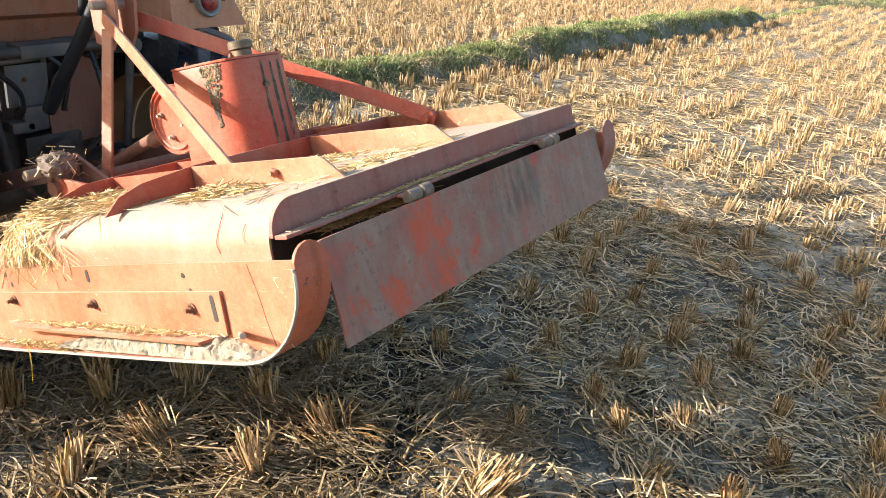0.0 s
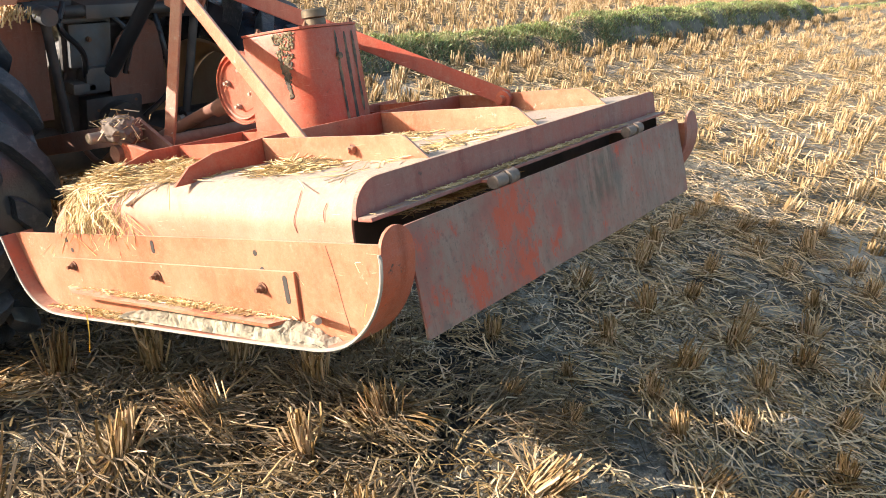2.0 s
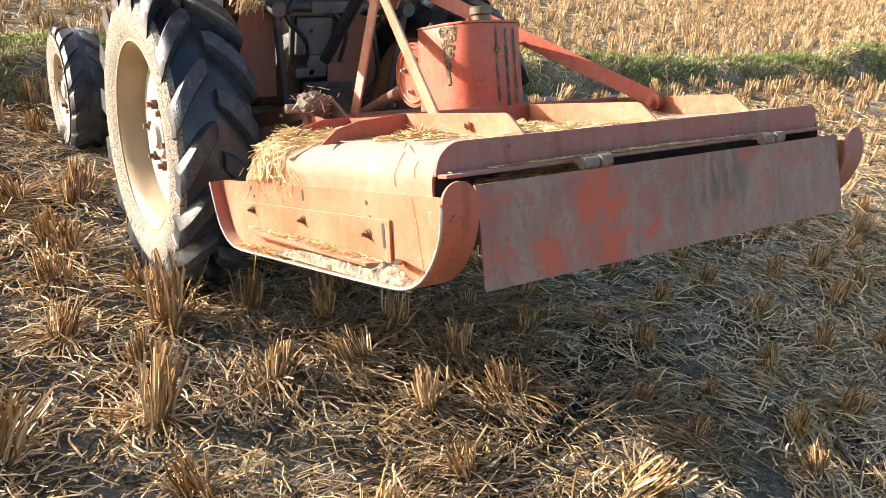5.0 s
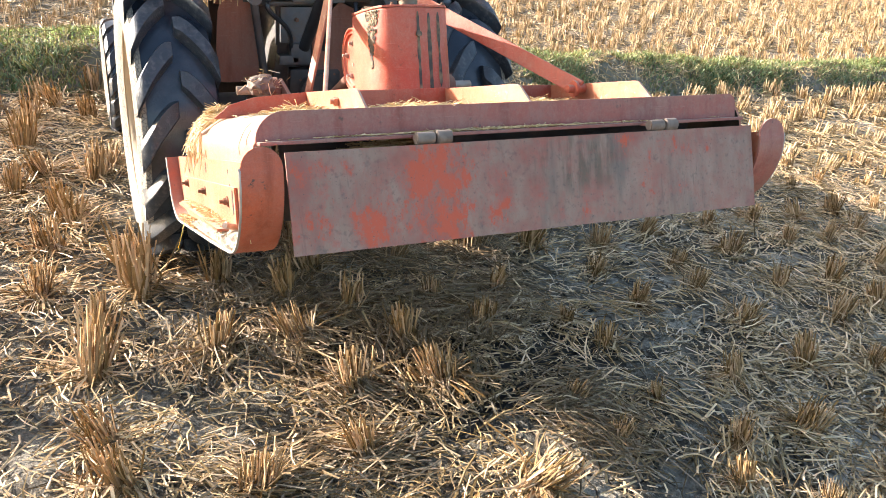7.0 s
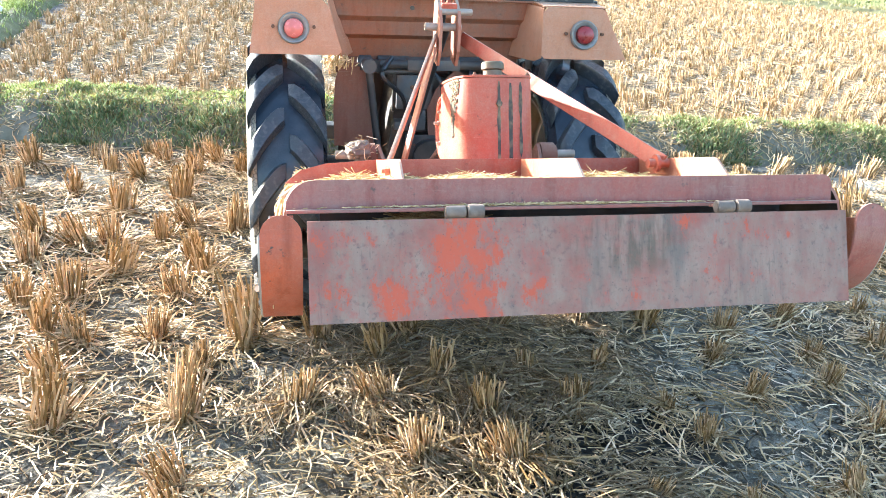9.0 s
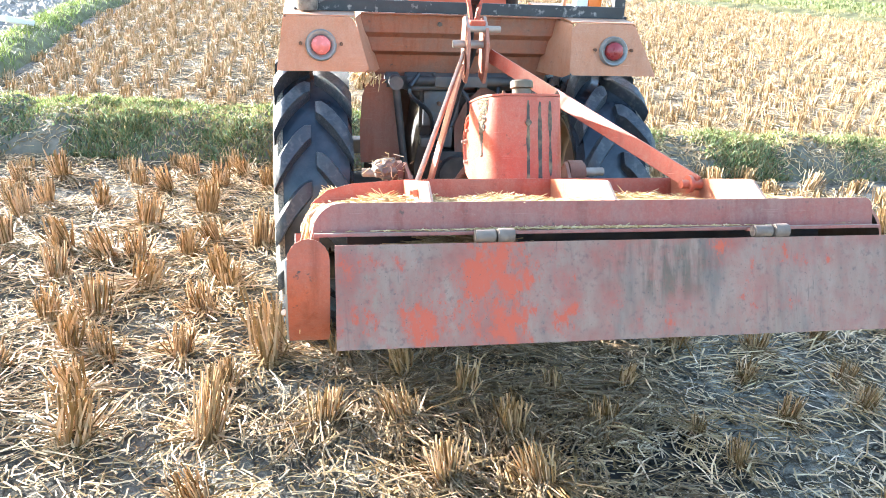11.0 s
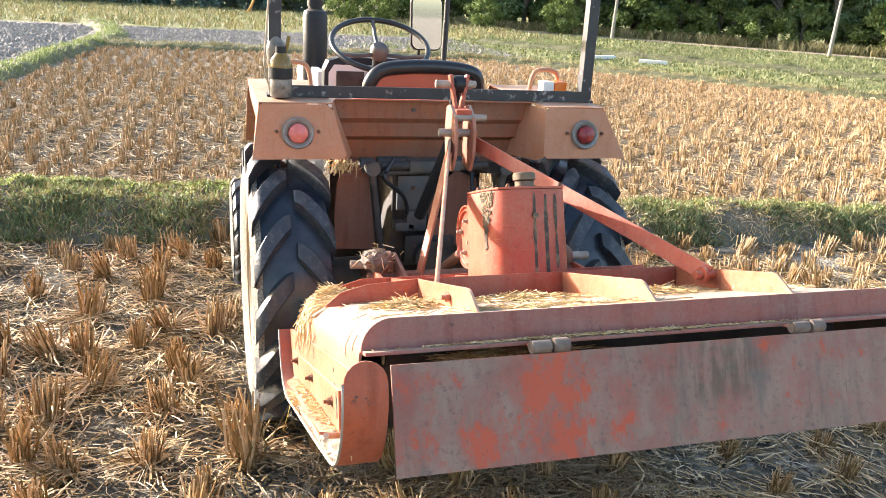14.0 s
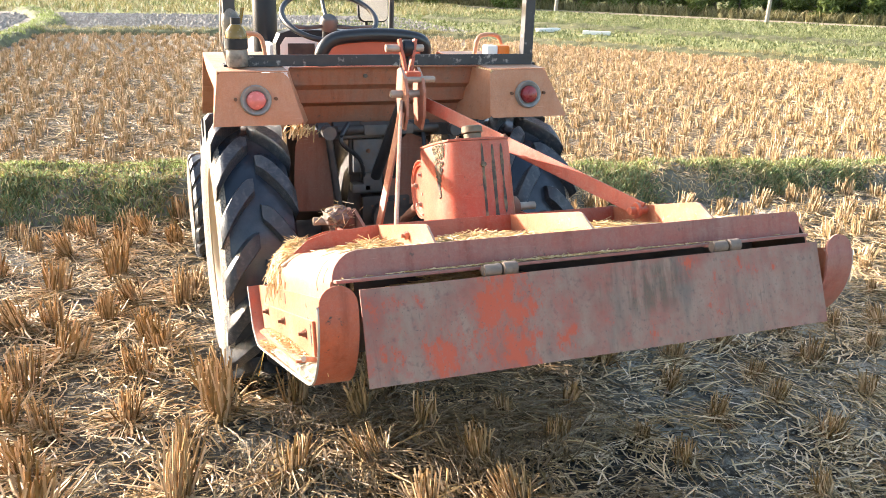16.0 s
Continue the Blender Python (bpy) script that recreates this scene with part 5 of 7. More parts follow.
tp("stay_bolt", rod(tw((0.43, 0.366, 0.945)), tw((0.50, 0.366, 0.945)), 0.011), "red", "", True)
tp("stay_washer", rod(tw((0.448, 0.366, 0.945)), tw((0.456, 0.366, 0.945)), 0.022), "red", "", True)
tp("drive_shaft", rod((-0.085, 0.955, 0.19), tw((0.04, 1.62, 0.43)), 0.017), "brown", "rust-brown drive shaft", True)
tp("shaft_joint", rod((-0.085, 0.94, 0.19), (-0.088, 1.03, 0.165), 0.027, 0.022), "brown", "", True)
# rotor below the hood
tp("rotor_shaft", rod((-0.59, 0.55, -0.10), (0.59, 0.55, -0.10), 0.035), "dark", "dark rotor shaft", True)
blade_shape = [(0.03, -0.02), (0.15, -0.03), (0.2, -0.005), (0.205, 0.03), (0.17, 0.02), (0.12, 0.012), (0.03, 0.02)]
for i in range(14):
    bm = sheet(blade_shape, "x", -0.003, 0.003)
    tp("rotor_blade", placed(bm, Matrix.Translation((-0.55 + i * 0.085, 0.55, -0.10)) @ Matrix.Rotation(i * 2.2, 4, "X")), "steel", "worn rotor blade")

# dried mud on the skid, and straw on the hood
mudbm = bmesh.new()
rows = []
N = 190
for i in range(N + 1):
    y = 0.10 + 0.66 * i / N
    k = min(1.0, 6 * i / N, 3.0 * (N - i) / N)
    k *= 0.75 + 0.5 * noise.noise(Vector((y * 14, 0, 3)))
    drop = -0.014 * (y - 0.2)
    prof = [(-0.6165, -0.206 + 0.044 * k), (-0.628, -0.206 + 0.040 * k), (-0.639, -0.206 + 0.031 * k), (-0.6455, -0.206 + 0.018 * k), (-0.6465, -0.206 + 0.004 * k), (-0.646, -0.210)]
    row = []
    for c, (x, z) in enumerate(prof):
        d = 0.008 * noise.noise(Vector((y * 45, c * 0.9, 1))) + 0.005 * noise.noise(Vector((y * 140, c * 2.1, 5)))
        row.append(mudbm.verts.new((x - (d if 0 < c < 5 else 0), y, z + drop + (d if c < 5 else 0))))
    rows.append(row)
for a, b in zip(rows, rows[1:]):
    for c in range(5):
        mudbm.faces.new((a[c], a[c + 1], b[c + 1], b[c]))
mud = part("dried_mud", mudbm, "mud", None, "", True)
mud.matrix_world = TILLER
tagged(mud, "pale dried mud caked on the tiller skid", "mud")


def straw_heap(name, count, spots, label, material="husk", lo=0.03, hi=0.13):
    """Loose straw lying on the tiller: heaps given as (x, y, z, half x, half y, height)."""
    base, tip = [], []
    for (x, y, z, hx, hy, hh), share in spots:
        n = int(count * share)
        px, py = rng.normal(x, hx / 1.7, n), rng.normal(y, hy / 1.7, n)
        fall = np.exp(-(((px - x) / hx) ** 2 + ((py - y) / hy) ** 2))
        pz = z + hh * fall * rng.uniform(0, 1, n) + 0.003
        a, L = rng.uniform(0, 6.28, n), rng.uniform(lo, hi, n)
        tz = rng.normal(0, 0.09, n) * L * (0.2 + fall)
        c = np.stack([px, py, pz], 1)
        h = np.stack([np.cos(a) * L / 2, np.sin(a) * L / 2, tz], 1)
        p, q = c - h, c + h
        for e in (p, q):
            if z > 0.0:
                e[:, 2] = np.where(e[:, 0] < -0.575, np.minimum(e[:, 2], z + 0.03 + (e[:, 0] + 0.575) * 1.6), e[:, 2])
                e[:, 0] = np.maximum(e[:, 0], -0.628)
            e[:, 2] = np.maximum(e[:, 2], np.where(e[:, 0] < -0.55, z - 0.03 - (-0.55 - e[:, 0]) * 2.0, z + 0.001))
        base.append(p)
        tip.append(q)
    base, tip = np.concatenate(base), np.concatenate(tip)
    n = len(base)
    v, f = prisms(base, tip, rng.uniform(0.0005, 0.0013, n), rng.uniform(0.0004, 0.0011, n))
    ob = raw(name, v, f, material)
    ob.matrix_world = TILLER
    return tagged(ob, label, "straw", kind="stuff")


def hanging_straw():
    """Straw that hangs over the side of the hood from the heap's corner."""
    n = 260
    y = rng.normal(0.84, 0.07, n)
    z0 = rng.uniform(-0.02, 0.05, n) - 0.25 * np.abs(y - 0.86)
    base = np.stack([-0.600 - 0.014 * rng.uniform(0, 1, n) + np.clip(z0 - 0.02, 0, 1) * 0.6, y, z0], 1)
    L = rng.uniform(0.02, 0.065, n)
    tip = base + np.stack([rng.normal(-0.006, 0.004, n), rng.normal(0.1, 0.9, n) * L, -L], 1)
    tip[:, 0] = np.minimum(tip[:, 0], -0.609)
    v, f = prisms(base, tip, rng.uniform(0.0005, 0.0013, n), rng.uniform(0.0004, 0.0011, n))
    ob = raw("straw_heap", v, f, "husk")
    ob.matrix_world = TILLER
    tagged(ob, "golden straw hanging over the hood side", "straw", kind="stuff")


straw_heap("straw_heap", 8200, [((-0.535, 0.84, 0.045, 0.05, 0.10, 0.045), 0.42), ((-0.44, 0.78, 0.058, 0.08, 0.07, 0.022), 0.2), ((-0.48, 0.63, 0.058, 0.07, 0.08, 0.018), 0.18),
                               ((-0.575, 0.88, 0.02, 0.02, 0.06, 0.03), 0.2)], "heap of golden straw on the tiller hood corner", lo=0.02, hi=0.07)
hanging_straw()
straw_heap("straw_heap", 3600, [((-0.44, 0.36, 0.058, 0.05, 0.07, 0.014), 0.3), ((-0.33, 0.40, 0.058, 0.03, 0.05, 0.012), 0.08), ((-0.16, 0.38, 0.058, 0.13, 0.06, 0.012), 0.22),
                               ((0.17, 0.36, 0.058, 0.12, 0.07, 0.012), 0.2), ((0.45, 0.33, 0.058, 0.07, 0.08, 0.010), 0.12), ((-0.2, 0.15, 0.057, 0.25, 0.05, 0.004), 0.08)],
           "thin scatter of chaff and straw on the tiller hood", lo=0.015, hi=0.075)
straw_heap("straw_heap", 2400, [((-0.633, 0.55, -0.170, 0.009, 0.22, 0.006), 0.5), ((-0.632, 0.85, -0.226, 0.010, 0.16, 0.006), 0.3), ((-0.1, 0.036, 0.008, 0.3, 0.008, 0.002), 0.3)],
           "fine chaff lying along the skid bar and shelf", lo=0.006, hi=0.028)
straw_heap("straw_heap", 420, [((-0.30, 0.11, -0.03, 0.10, 0.02, 0.03), 1.0)], "straw caught under the tiller hood")
stick = part("stick", rod((-0.602, 0.70, 0.022), (-0.545, 0.60, 0.068), 0.006, 0.004, 8), "wood", None, "", True)
stick.matrix_world = TILLER
tagged(stick, "short pale stick lying on the straw heap", "stick")

leaf = bmesh.new()
spine = smooth_line([(-0.505, 0.775, 0.476), (-0.512, 0.760, 0.462), (-0.522, 0.740, 0.440), (-0.534, 0.722, 0.412)], 4)
rail = [(leaf.verts.new(p + Vector((0.0, 0.005 * (1 - i / 14), 0.002))), leaf.verts.new(p - Vector((0.0, 0.005 * (1 - i / 14), 0.002)))) for i, p in enumerate(spine)]
for a, b in zip(rail, rail[1:]):
    leaf.faces.new((a[0], a[1], b[1], b[0]))
bmesh.ops.solidify(leaf, geom=list(leaf.faces), thickness=0.0006)
M["leafdry"] = mat("yellow_dry_leaf", (0.62, 0.42, 0.06), 0.6, vary=0.2, scale=40, bump=0.1, through_light=0.3)
tagged(part("dry_leaf", leaf, "leafdry"), "yellow dry rice leaf hanging from the skid", "leaf")
# ---- tractor ----
XC = 0.113
tractor = thing("tractor", pose(XC, 1.78, 0), "small faded orange tractor with dusty black tyres, parked on stubble", "tractor")
TI = Matrix.Translation((-XC, -1.78, 0))


def rp(name, bm, material, label="", smooth=False, parent=None, local=False):
    """A part of the tractor, given in world metres."""
    return part(name, bm if local else placed(bm, TI), material, parent or tractor, label, smooth)


def wheel(x, y, radius, width, side, rim_r):
    """A wheel with a lugged tyre; side -1 has its dish towards -x."""
    hub = part("wheel", lathe([(0.0001, 0.06 * side), (0.075, 0.06 * side), (0.085, 0.045 * side), (rim_r * 0.84, 0.03 * side), (rim_r * 0.84, 0.022 * side), (0.07, 0.035 * side), (0.0001, 0.04 * side)], 32, "x", False), "disc", tractor, "pale wheel disc with bolts", True)
    hub.location = (x - XC, y - 1.78, radius - 0.04)
    hw = width / 2
    body = radius * (0.90 if radius > 0.4 else 0.955)
    prof = [(rim_r, -hw * 0.80), (rim_r + 0.05, -hw * 0.96), (rim_r + 0.09, -hw), (body - 0.05, -hw * 0.97), (body - 0.012, -hw * 0.88), (body, -hw * 0.5), (body + 0.004, 0),
            (body, hw * 0.5), (body - 0.012, hw * 0.88), (body - 0.05, hw * 0.97), (rim_r + 0.09, hw), (rim_r + 0.05, hw * 0.96), (rim_r, hw * 0.80)]
    prof = [(r, w) for r, w in prof]
    part("tyre", lathe(prof, 72), "tyre", hub, "black ribbed tractor tyre", True)
    mudded = [(rim_r + 0.006, side * (hw * 0.83)), (rim_r + 0.05, side * (hw * 0.96 + 0.0015)), (rim_r + 0.09, side * (hw + 0.0015)), (body - 0.05, side * (hw * 0.97 + 0.0015)), (body - 0.012, side * (hw * 0.88 + 0.0015)), (body - 0.004, side * (hw * 0.76))]
    part("sidewall", lathe(mudded, 72, "x", False), "sidewall", hub, "dried-mud tyre wall", True)
    rimp = [(rim_r + 0.012, side * hw * 0.86), (rim_r - 0.004, side * hw * 0.80), (rim_r - 0.02, side * hw * 0.55), (rim_r - 0.05, side * hw * 0.1), (rim_r - 0.055, 0), (rim_r - 0.05, -side * hw * 0.4),
            (rim_r - 0.01, -side * hw * 0.8), (rim_r + 0.004, -side * hw * 0.8), (rim_r - 0.03, -side * hw * 0.3), (rim_r - 0.03, 0), (rim_r + 0.0, side * hw * 0.6), (rim_r + 0.004, side * hw * 0.86)]
    part("rim", lathe(rimp, 60), "cream", hub, "cream painted steel rim", True)
    lug_n = 16
    for s in (-1, 1):
        me = None
        for k in range(lug_n):
            a0 = 2 * math.pi * (k + (0.5 if s > 0 else 0)) / lug_n
            if me is None:
                bm = bmesh.new()
                rows = []
                for i in range(7):
                    f = i / 6
                    w = s * (hw * 0.06 + (hw * 0.97 - hw * 0.06) * f)
                    ang = -0.33 * f * (0.5 + 0.5 * f)
                    rr0 = float(np.interp(abs(w), (0, hw * 0.5, hw * 0.88, hw * 0.97), (body, body - 0.002, body - 0.014, body - 0.05)))
                    rr1 = radius - 0.004 - (0.016 if f == 1 else 0.012 if f == 0 else 0.0)
                    th = 0.074 / radius * (0.72 + 0.28 * min(1.0, f * 4)) * (1 + 0.15 * f)
                    ring = []
                    for r_, da in ((rr0 - 0.01, -th * 0.66), (rr1 - 0.006, -th * 0.52), (rr1, -th * 0.45), (rr1, th * 0.45), (rr1 - 0.006, th * 0.52), (rr0 - 0.01, th * 0.66)):
                        ring.append(bm.verts.new((w, r_ * math.sin(ang + da), r_ * math.cos(ang + da))))
                    rows.append(ring)
                for p_, q_ in zip(rows, rows[1:]):
                    for i in range(5):
                        bm.faces.new((p_[i], p_[i + 1], q_[i + 1], q_[i]))
                bm.faces.new(rows[0])
                low = [bm.verts.new((v.co.x * 0.94, v.co.y * 0.93, v.co.z * 0.93)) for v in (rows[-1][0], rows[-1][5])]
                bm.faces.new((*rows[-1], low[1], low[0]))
                lug = part("lug", bm, "lugrubber", hub, "", True)
                me = lug.data
            else:
                lug = new("lug", me)
                lug.parent = hub
            lug.rotation_euler = (a0 + 0.05, 0, 0)
    for k in range(6):
        a = radians(60 * k)
        part("wheel_nut", nut((0.042 * side, 0.11 * math.cos(a), 0.11 * math.sin(a)), (side, 0, 0), 0.018, 0.02), "rust", hub, "rusty wheel nut")
    part("hub_cap", rod((0.055 * side, 0, 0), (0.074 * side, 0, 0), 0.05, 0.042), "disc", hub, "", True)
    return hub


wheel(-0.440, 1.705, 0.528, 0.275, -1, 0.32)
wheel(0.655, 1.705, 0.528, 0.275, 1, 0.32)
wheel(-0.488, 3.12, 0.30, 0.19, -1, 0.17)
wheel(0.714, 3.12, 0.30, 0.19, 1, 0.17)

def plate(points, off):
    """A flat plate from its corners, thick by the offset."""
    bm = bmesh.new()
    lo = [bm.verts.new(p) for p in points]
    hi = [bm.verts.new(Vector(p) + Vector(off)) for p in points]
    bm.faces.new(lo)
    bm.faces.new(hi[::-1])
    n = len(points)
    for i in range(n):
        bm.faces.new((lo[i], hi[i], hi[(i + 1) % n], lo[(i + 1) % n]))
    bmesh.ops.recalc_face_normals(bm, faces=bm.faces)
    return bm


# fenders: a slanted rear face that holds the lamp, a top, a tapering outer side and an inner wall
for s in (-1, 1):
    inb, intop, outb, outt = (-0.243, -0.288, -0.560, -0.535) if s < 0 else (0.492, 0.495, 0.826, 0.737)
    bm = plate([(inb + s * 0.012, 1.465, 1.008), (outb - s * 0.006, 1.465, 1.008), (outb, 1.467, 1.010), (outt, 1.498, 1.180), (outt - s * 0.012, 1.50, 1.189), (intop + s * 0.02, 1.50, 1.189), (intop, 1.498, 1.170), (inb, 1.467, 1.02)], (0, 0.004, 0))
    join(bm, plate([(intop, 1.505, 1.190), (outt, 1.505, 1.190), (outt, 2.12, 1.198), (intop, 2.12, 1.198)], (0, 0, 0.004)))
    join(bm, plate([(intop, 2.12, 1.198), (outt, 2.12, 1.198), (outt, 2.40, 0.90), (intop, 2.40, 0.90)], (0, 0.003, 0.003)))
    join(bm, plate([(outb, 1.471, 1.002), (outt, 1.505, 1.188), (outt, 2.12, 1.196), (outt, 1.95, 1.150), (outt - s * 0.002, 1.68, 1.115)], (-s * 0.003, 0, 0)))
    join(bm, plate([(inb, 1.471, 1.01), (intop, 1.503, 1.186), (intop - s * 0.03, 1.66, 1.186), (inb - s * 0.06, 1.70, 0.98), (inb - s * 0.01, 1.52, 0.99)], (s * 0.003, 0.0, 0)))
    fender = rp("fender", bm, "tan_orange", "faded orange pressed-steel rear fender")
    lx = XC + s * 0.525 + (0.016 if s > 0 else 0.004)
    ring = rp("lamp_ring", lathe([(0.030, 0.004), (0.036, -0.008), (0.049, -0.014), (0.054, -0.006), (0.054, 0.012), (0.03, 0.012)], 36, "y"), "galv", "grey lamp ring", True, fender, True)
    ring.matrix_basis = pose(lx - XC, 1.478 - 1.78, 1.095, -10)
    lens = part("lamp_lens", lathe([(0.0001, -0.030), (0.020, -0.028), (0.031, -0.020), (0.034, -0.004), (0.0001, -0.004)], 32, "y", False), "lens" if s < 0 else "lens_dark", ring, "red tail lamp lens" if s < 0 else "dull dark red tail lamp lens", True)
    for d in (-0.07, 0.07):
        rp("screw", rod((lx + d, 1.472, 1.10), (lx + d, 1.495, 1.10), 0.006, seg=8), "rust", "", False, fender)
    # grab loop on the fender
    gx = XC + s * 0.50
    loop = smooth_line([(gx - 0.065, 1.80, 1.19), (gx - 0.055, 1.80, 1.27), (gx - 0.03, 1.80, 1.298), (gx + 0.03, 1.80, 1.298), (gx + 0.055, 1.80, 1.27), (gx + 0.065, 1.80, 1.19)], 5)
    rp("grab_loop", tube(loop, 0.009), "tan_orange", "orange tube grab loop", True)
sig = rp("signal_lamp", block(XC + 0.512, XC + 0.565, 1.72, 1.78, 1.205, 1.262, 0.01), "amber", "orange plastic signal lamp", True)
rp("lamp_foot", block(XC + 0.462, XC + 0.511, 1.722, 1.778, 1.203, 1.262, 0.008), "white", "", True, sig)

# panel between the fenders, with two folds
panel = [(1.60, 1.195), (1.628, 1.19), (1.634, 1.125), (1.655, 1.105), (1.66, 1.055), (1.70, 1.035), (1.71, 0.965)]
rp("rear_panel", ribbon(panel, "x", XC - 0.375, XC + 0.375, 0.005), "panel", "dusty orange folded rear panel", True)
rp("panel_lower", block(XC - 0.36, XC + 0.36, 1.712, 1.72, 0.90, 1.03), "brown")
# added plate: its dark colour fills the see-through gap below the panel
rp("back_plate", block(XC - 0.33, XC + 0.33, 2.02, 2.03, 0.45, 1.0), "dark", "added dark sheet closing the view behind the axle")
# small hole as a dark disc, its shade put into the colour
rp("panel_dent", rod((XC - 0.085, 1.62, 1.158), (XC - 0.085, 1.634, 1.158), 0.008, seg=10), "dark")
rp("panel_slot", block(XC + 0.02, XC + 0.14, 1.632, 1.6385, 1.207, 1.215, 0.001), "white")

# sitting frame: angle iron, posts, canopy frame
rp("angle_iron", join(block(-0.475, 0.735, 1.62, 1.626, 1.196, 1.238, 0.002), block(-0.475, 0.735, 1.6265, 1.66, 1.196, 1.202, 0.002)), "chipped", "chipped black angle-iron crossbar")
for px, py in ((-0.468, 1.655), (0.720, 1.655)):
    rp("canopy_post", block(px - 0.021, px + 0.021, py - 0.02, py + 0.02, 1.19, 1.93, 0.003), "chipped", "dark steel canopy post")
    rp("post_foot", block(px - 0.03, px + 0.03, py - 0.03, py + 0.03, 1.19, 1.203, 0.002), "black")
for px in (-0.325, 0.640):
    rp("canopy_post", rod((px, 3.35, 0.9), (px - 0.0, 3.30, 1.93), 0.016), "chipped", "dark steel canopy post", True)
rp("canopy_rail", block(-0.51, 0.73, 1.63, 1.66, 1.642, 1.672, 0.003), "chipped", "rusty chipped crossbar of the canopy")
rp("canopy_rail", block(-0.484, 0.704, 1.63, 1.66, 1.90, 1.93, 0.003), "chipped", "rusty chipped crossbar of the canopy")
for px in (-0.5, 0.72):
    rp("canopy_rail", block(px - 0.014, px + 0.014, 1.661, 3.28, 1.90, 1.93, 0.003), "chipped", "side rail of the canopy")
rp("canopy_rail", block(-0.484, 0.704, 3.25, 3.28, 1.90, 1.93, 0.003), "chipped", "front rail of the canopy")
# work lamp under the rail
wl = rp("work_lamp", lathe([(0.0001, 0.05), (0.03, 0.045), (0.056, 0.01), (0.06, -0.012), (0.055, -0.018), (0.0001, -0.024)], 28, "y", False), "galv", "round dusty work lamp", True, None, True)
wl.matrix_basis = pose(0.135 - XC, 1.61 - 1.78, 1.697, 12)
part("lamp_glass", lathe([(0.0001, -0.026), (0.03, -0.0245), (0.05, -0.020), (0.05, -0.0195), (0.0001, -0.0205)], 28, "y", False), "cloud", wl, "", True)
wire = smooth_line([(0.10, 1.66, 1.68), (0.13, 1.63, 1.625), (0.20, 1.625, 1.605), (0.27, 1.625, 1.64), (0.275, 1.62, 1.69)], 6)
rp("wire", tube(wire, 0.003, 6), "rope_pale", "thin grey wire", True)
for cx in (0.30, 0.36):
    rp("wire_coil", tube([(cx + 0.03 * math.cos(a), 1.618 + 0.006 * math.sin(2 * a), 1.675 + 0.028 * math.sin(a)) for a in np.linspace(0, 6.0, 20)], 0.003, 6), "rope_pale", "coiled grey wire", True)

# seat, steering wheel, dash, hood, exhaust
seat_back = smooth_line([(XC - 0.20, 1.90, 1.17), (XC - 0.195, 1.89, 1.225), (XC - 0.15, 1.885, 1.272), (XC - 0.05, 1.88, 1.288), (XC + 0.06, 1.88, 1.291), (XC + 0.17, 1.885, 1.283), (XC + 0.235, 1.89, 1.262), (XC + 0.25, 1.90, 1.21), (XC + 0.25, 1.9, 1.17)], 5)
rp("seat_piping", tube(seat_back, 0.028, 12), "rubber", "padded black seat rim", True)
fill_pts = [(p.x, p.z) for p in seat_back]
rp("seat_cushion", sheet(fill_pts, "y", 1.885, 1.925), "seat", "orange-red seat back", True)
rp("seat_base", block(XC - 0.21, XC + 0.21, 1.95, 2.25, 1.06, 1.13, 0.02), "seat", "", True)
rp("seat_pan", block(XC - 0.30, XC + 0.30, 1.73, 2.4, 1.0, 1.04, 0.004), "dark", "dark platform under the seat")
sw_m = pose(0.062, 2.40, 1.335, 27)
wheel_ring = tube([sw_m @ Vector((0.218 * math.cos(a), 0.218 * math.sin(a), 0)) for a in np.linspace(0, 2 * math.pi, 48, endpoint=False)], 0.0125, 10, True)
sw = rp("steering_wheel", wheel_ring, "rubber", "black three-spoke steering wheel", True)
for a in (90, 205, 335):
    c, s_ = math.cos(radians(a)), math.sin(radians(a))
    rp("spoke", tube([sw_m @ Vector((0.21 * c, 0.21 * s_, 0)), sw_m @ Vector((0.12 * c, 0.12 * s_, -0.03)), sw_m @ Vector((0.02 * c, 0.02 * s_, -0.045))], 0.0095, 8), "castgrey", "", True, sw)
rp("boss", lathe([(0.0001, 0.0), (0.03, -0.004), (0.042, -0.02), (0.042, -0.06), (0.0001, -0.06)], 24, "z", False), "castgrey", "", True, sw, True).matrix_basis = TI @ sw_m
rp("steering_column", rod(sw_m @ Vector((0, 0, -0.06)), sw_m @ Vector((0, 0, -0.4)), 0.025), "black", "", True)
dash = rp("dash", sheet([(-0.165, 1.0), (-0.165, 1.20), (-0.145, 1.245), (-0.09, 1.262), (0.22, 1.262), (0.275, 1.245), (0.30, 1.2), (0.30, 1.0)], "y", 2.56, 2.66, 0.006), "black", "black dashboard surround", True)
rp("dash_face", sheet([(-0.145, 1.03), (-0.145, 1.19), (-0.12, 1.228), (0.24, 1.228), (0.27, 1.19), (0.27, 1.03)], "y", 2.552, 2.558), "white", "pale dash panel", False, dash)
rp("dash_gauge", block(-0.11, 0.02, 2.545, 2.551, 1.13, 1.20, 0.002), "dark", "dark oblong gauge", False, dash)
hood_sec = [(XC - 0.25, 0.75)] + arc(XC - 0.20, 1.075, 0.05, 180, 90, 5) + arc(XC + 0.20, 1.075, 0.05, 90, 0, 5) + [(XC + 0.25, 0.75)]
rp("engine_hood", sheet(hood_sec, "y", 2.67, 3.95, 0.004), "tan_orange", "sun-bleached orange engine hood", True)
rp("hood_side", block(XC - 0.29, XC - 0.252, 2.70, 3.0, 0.95, 1.18, 0.01), "white", "pale side cowl", True)
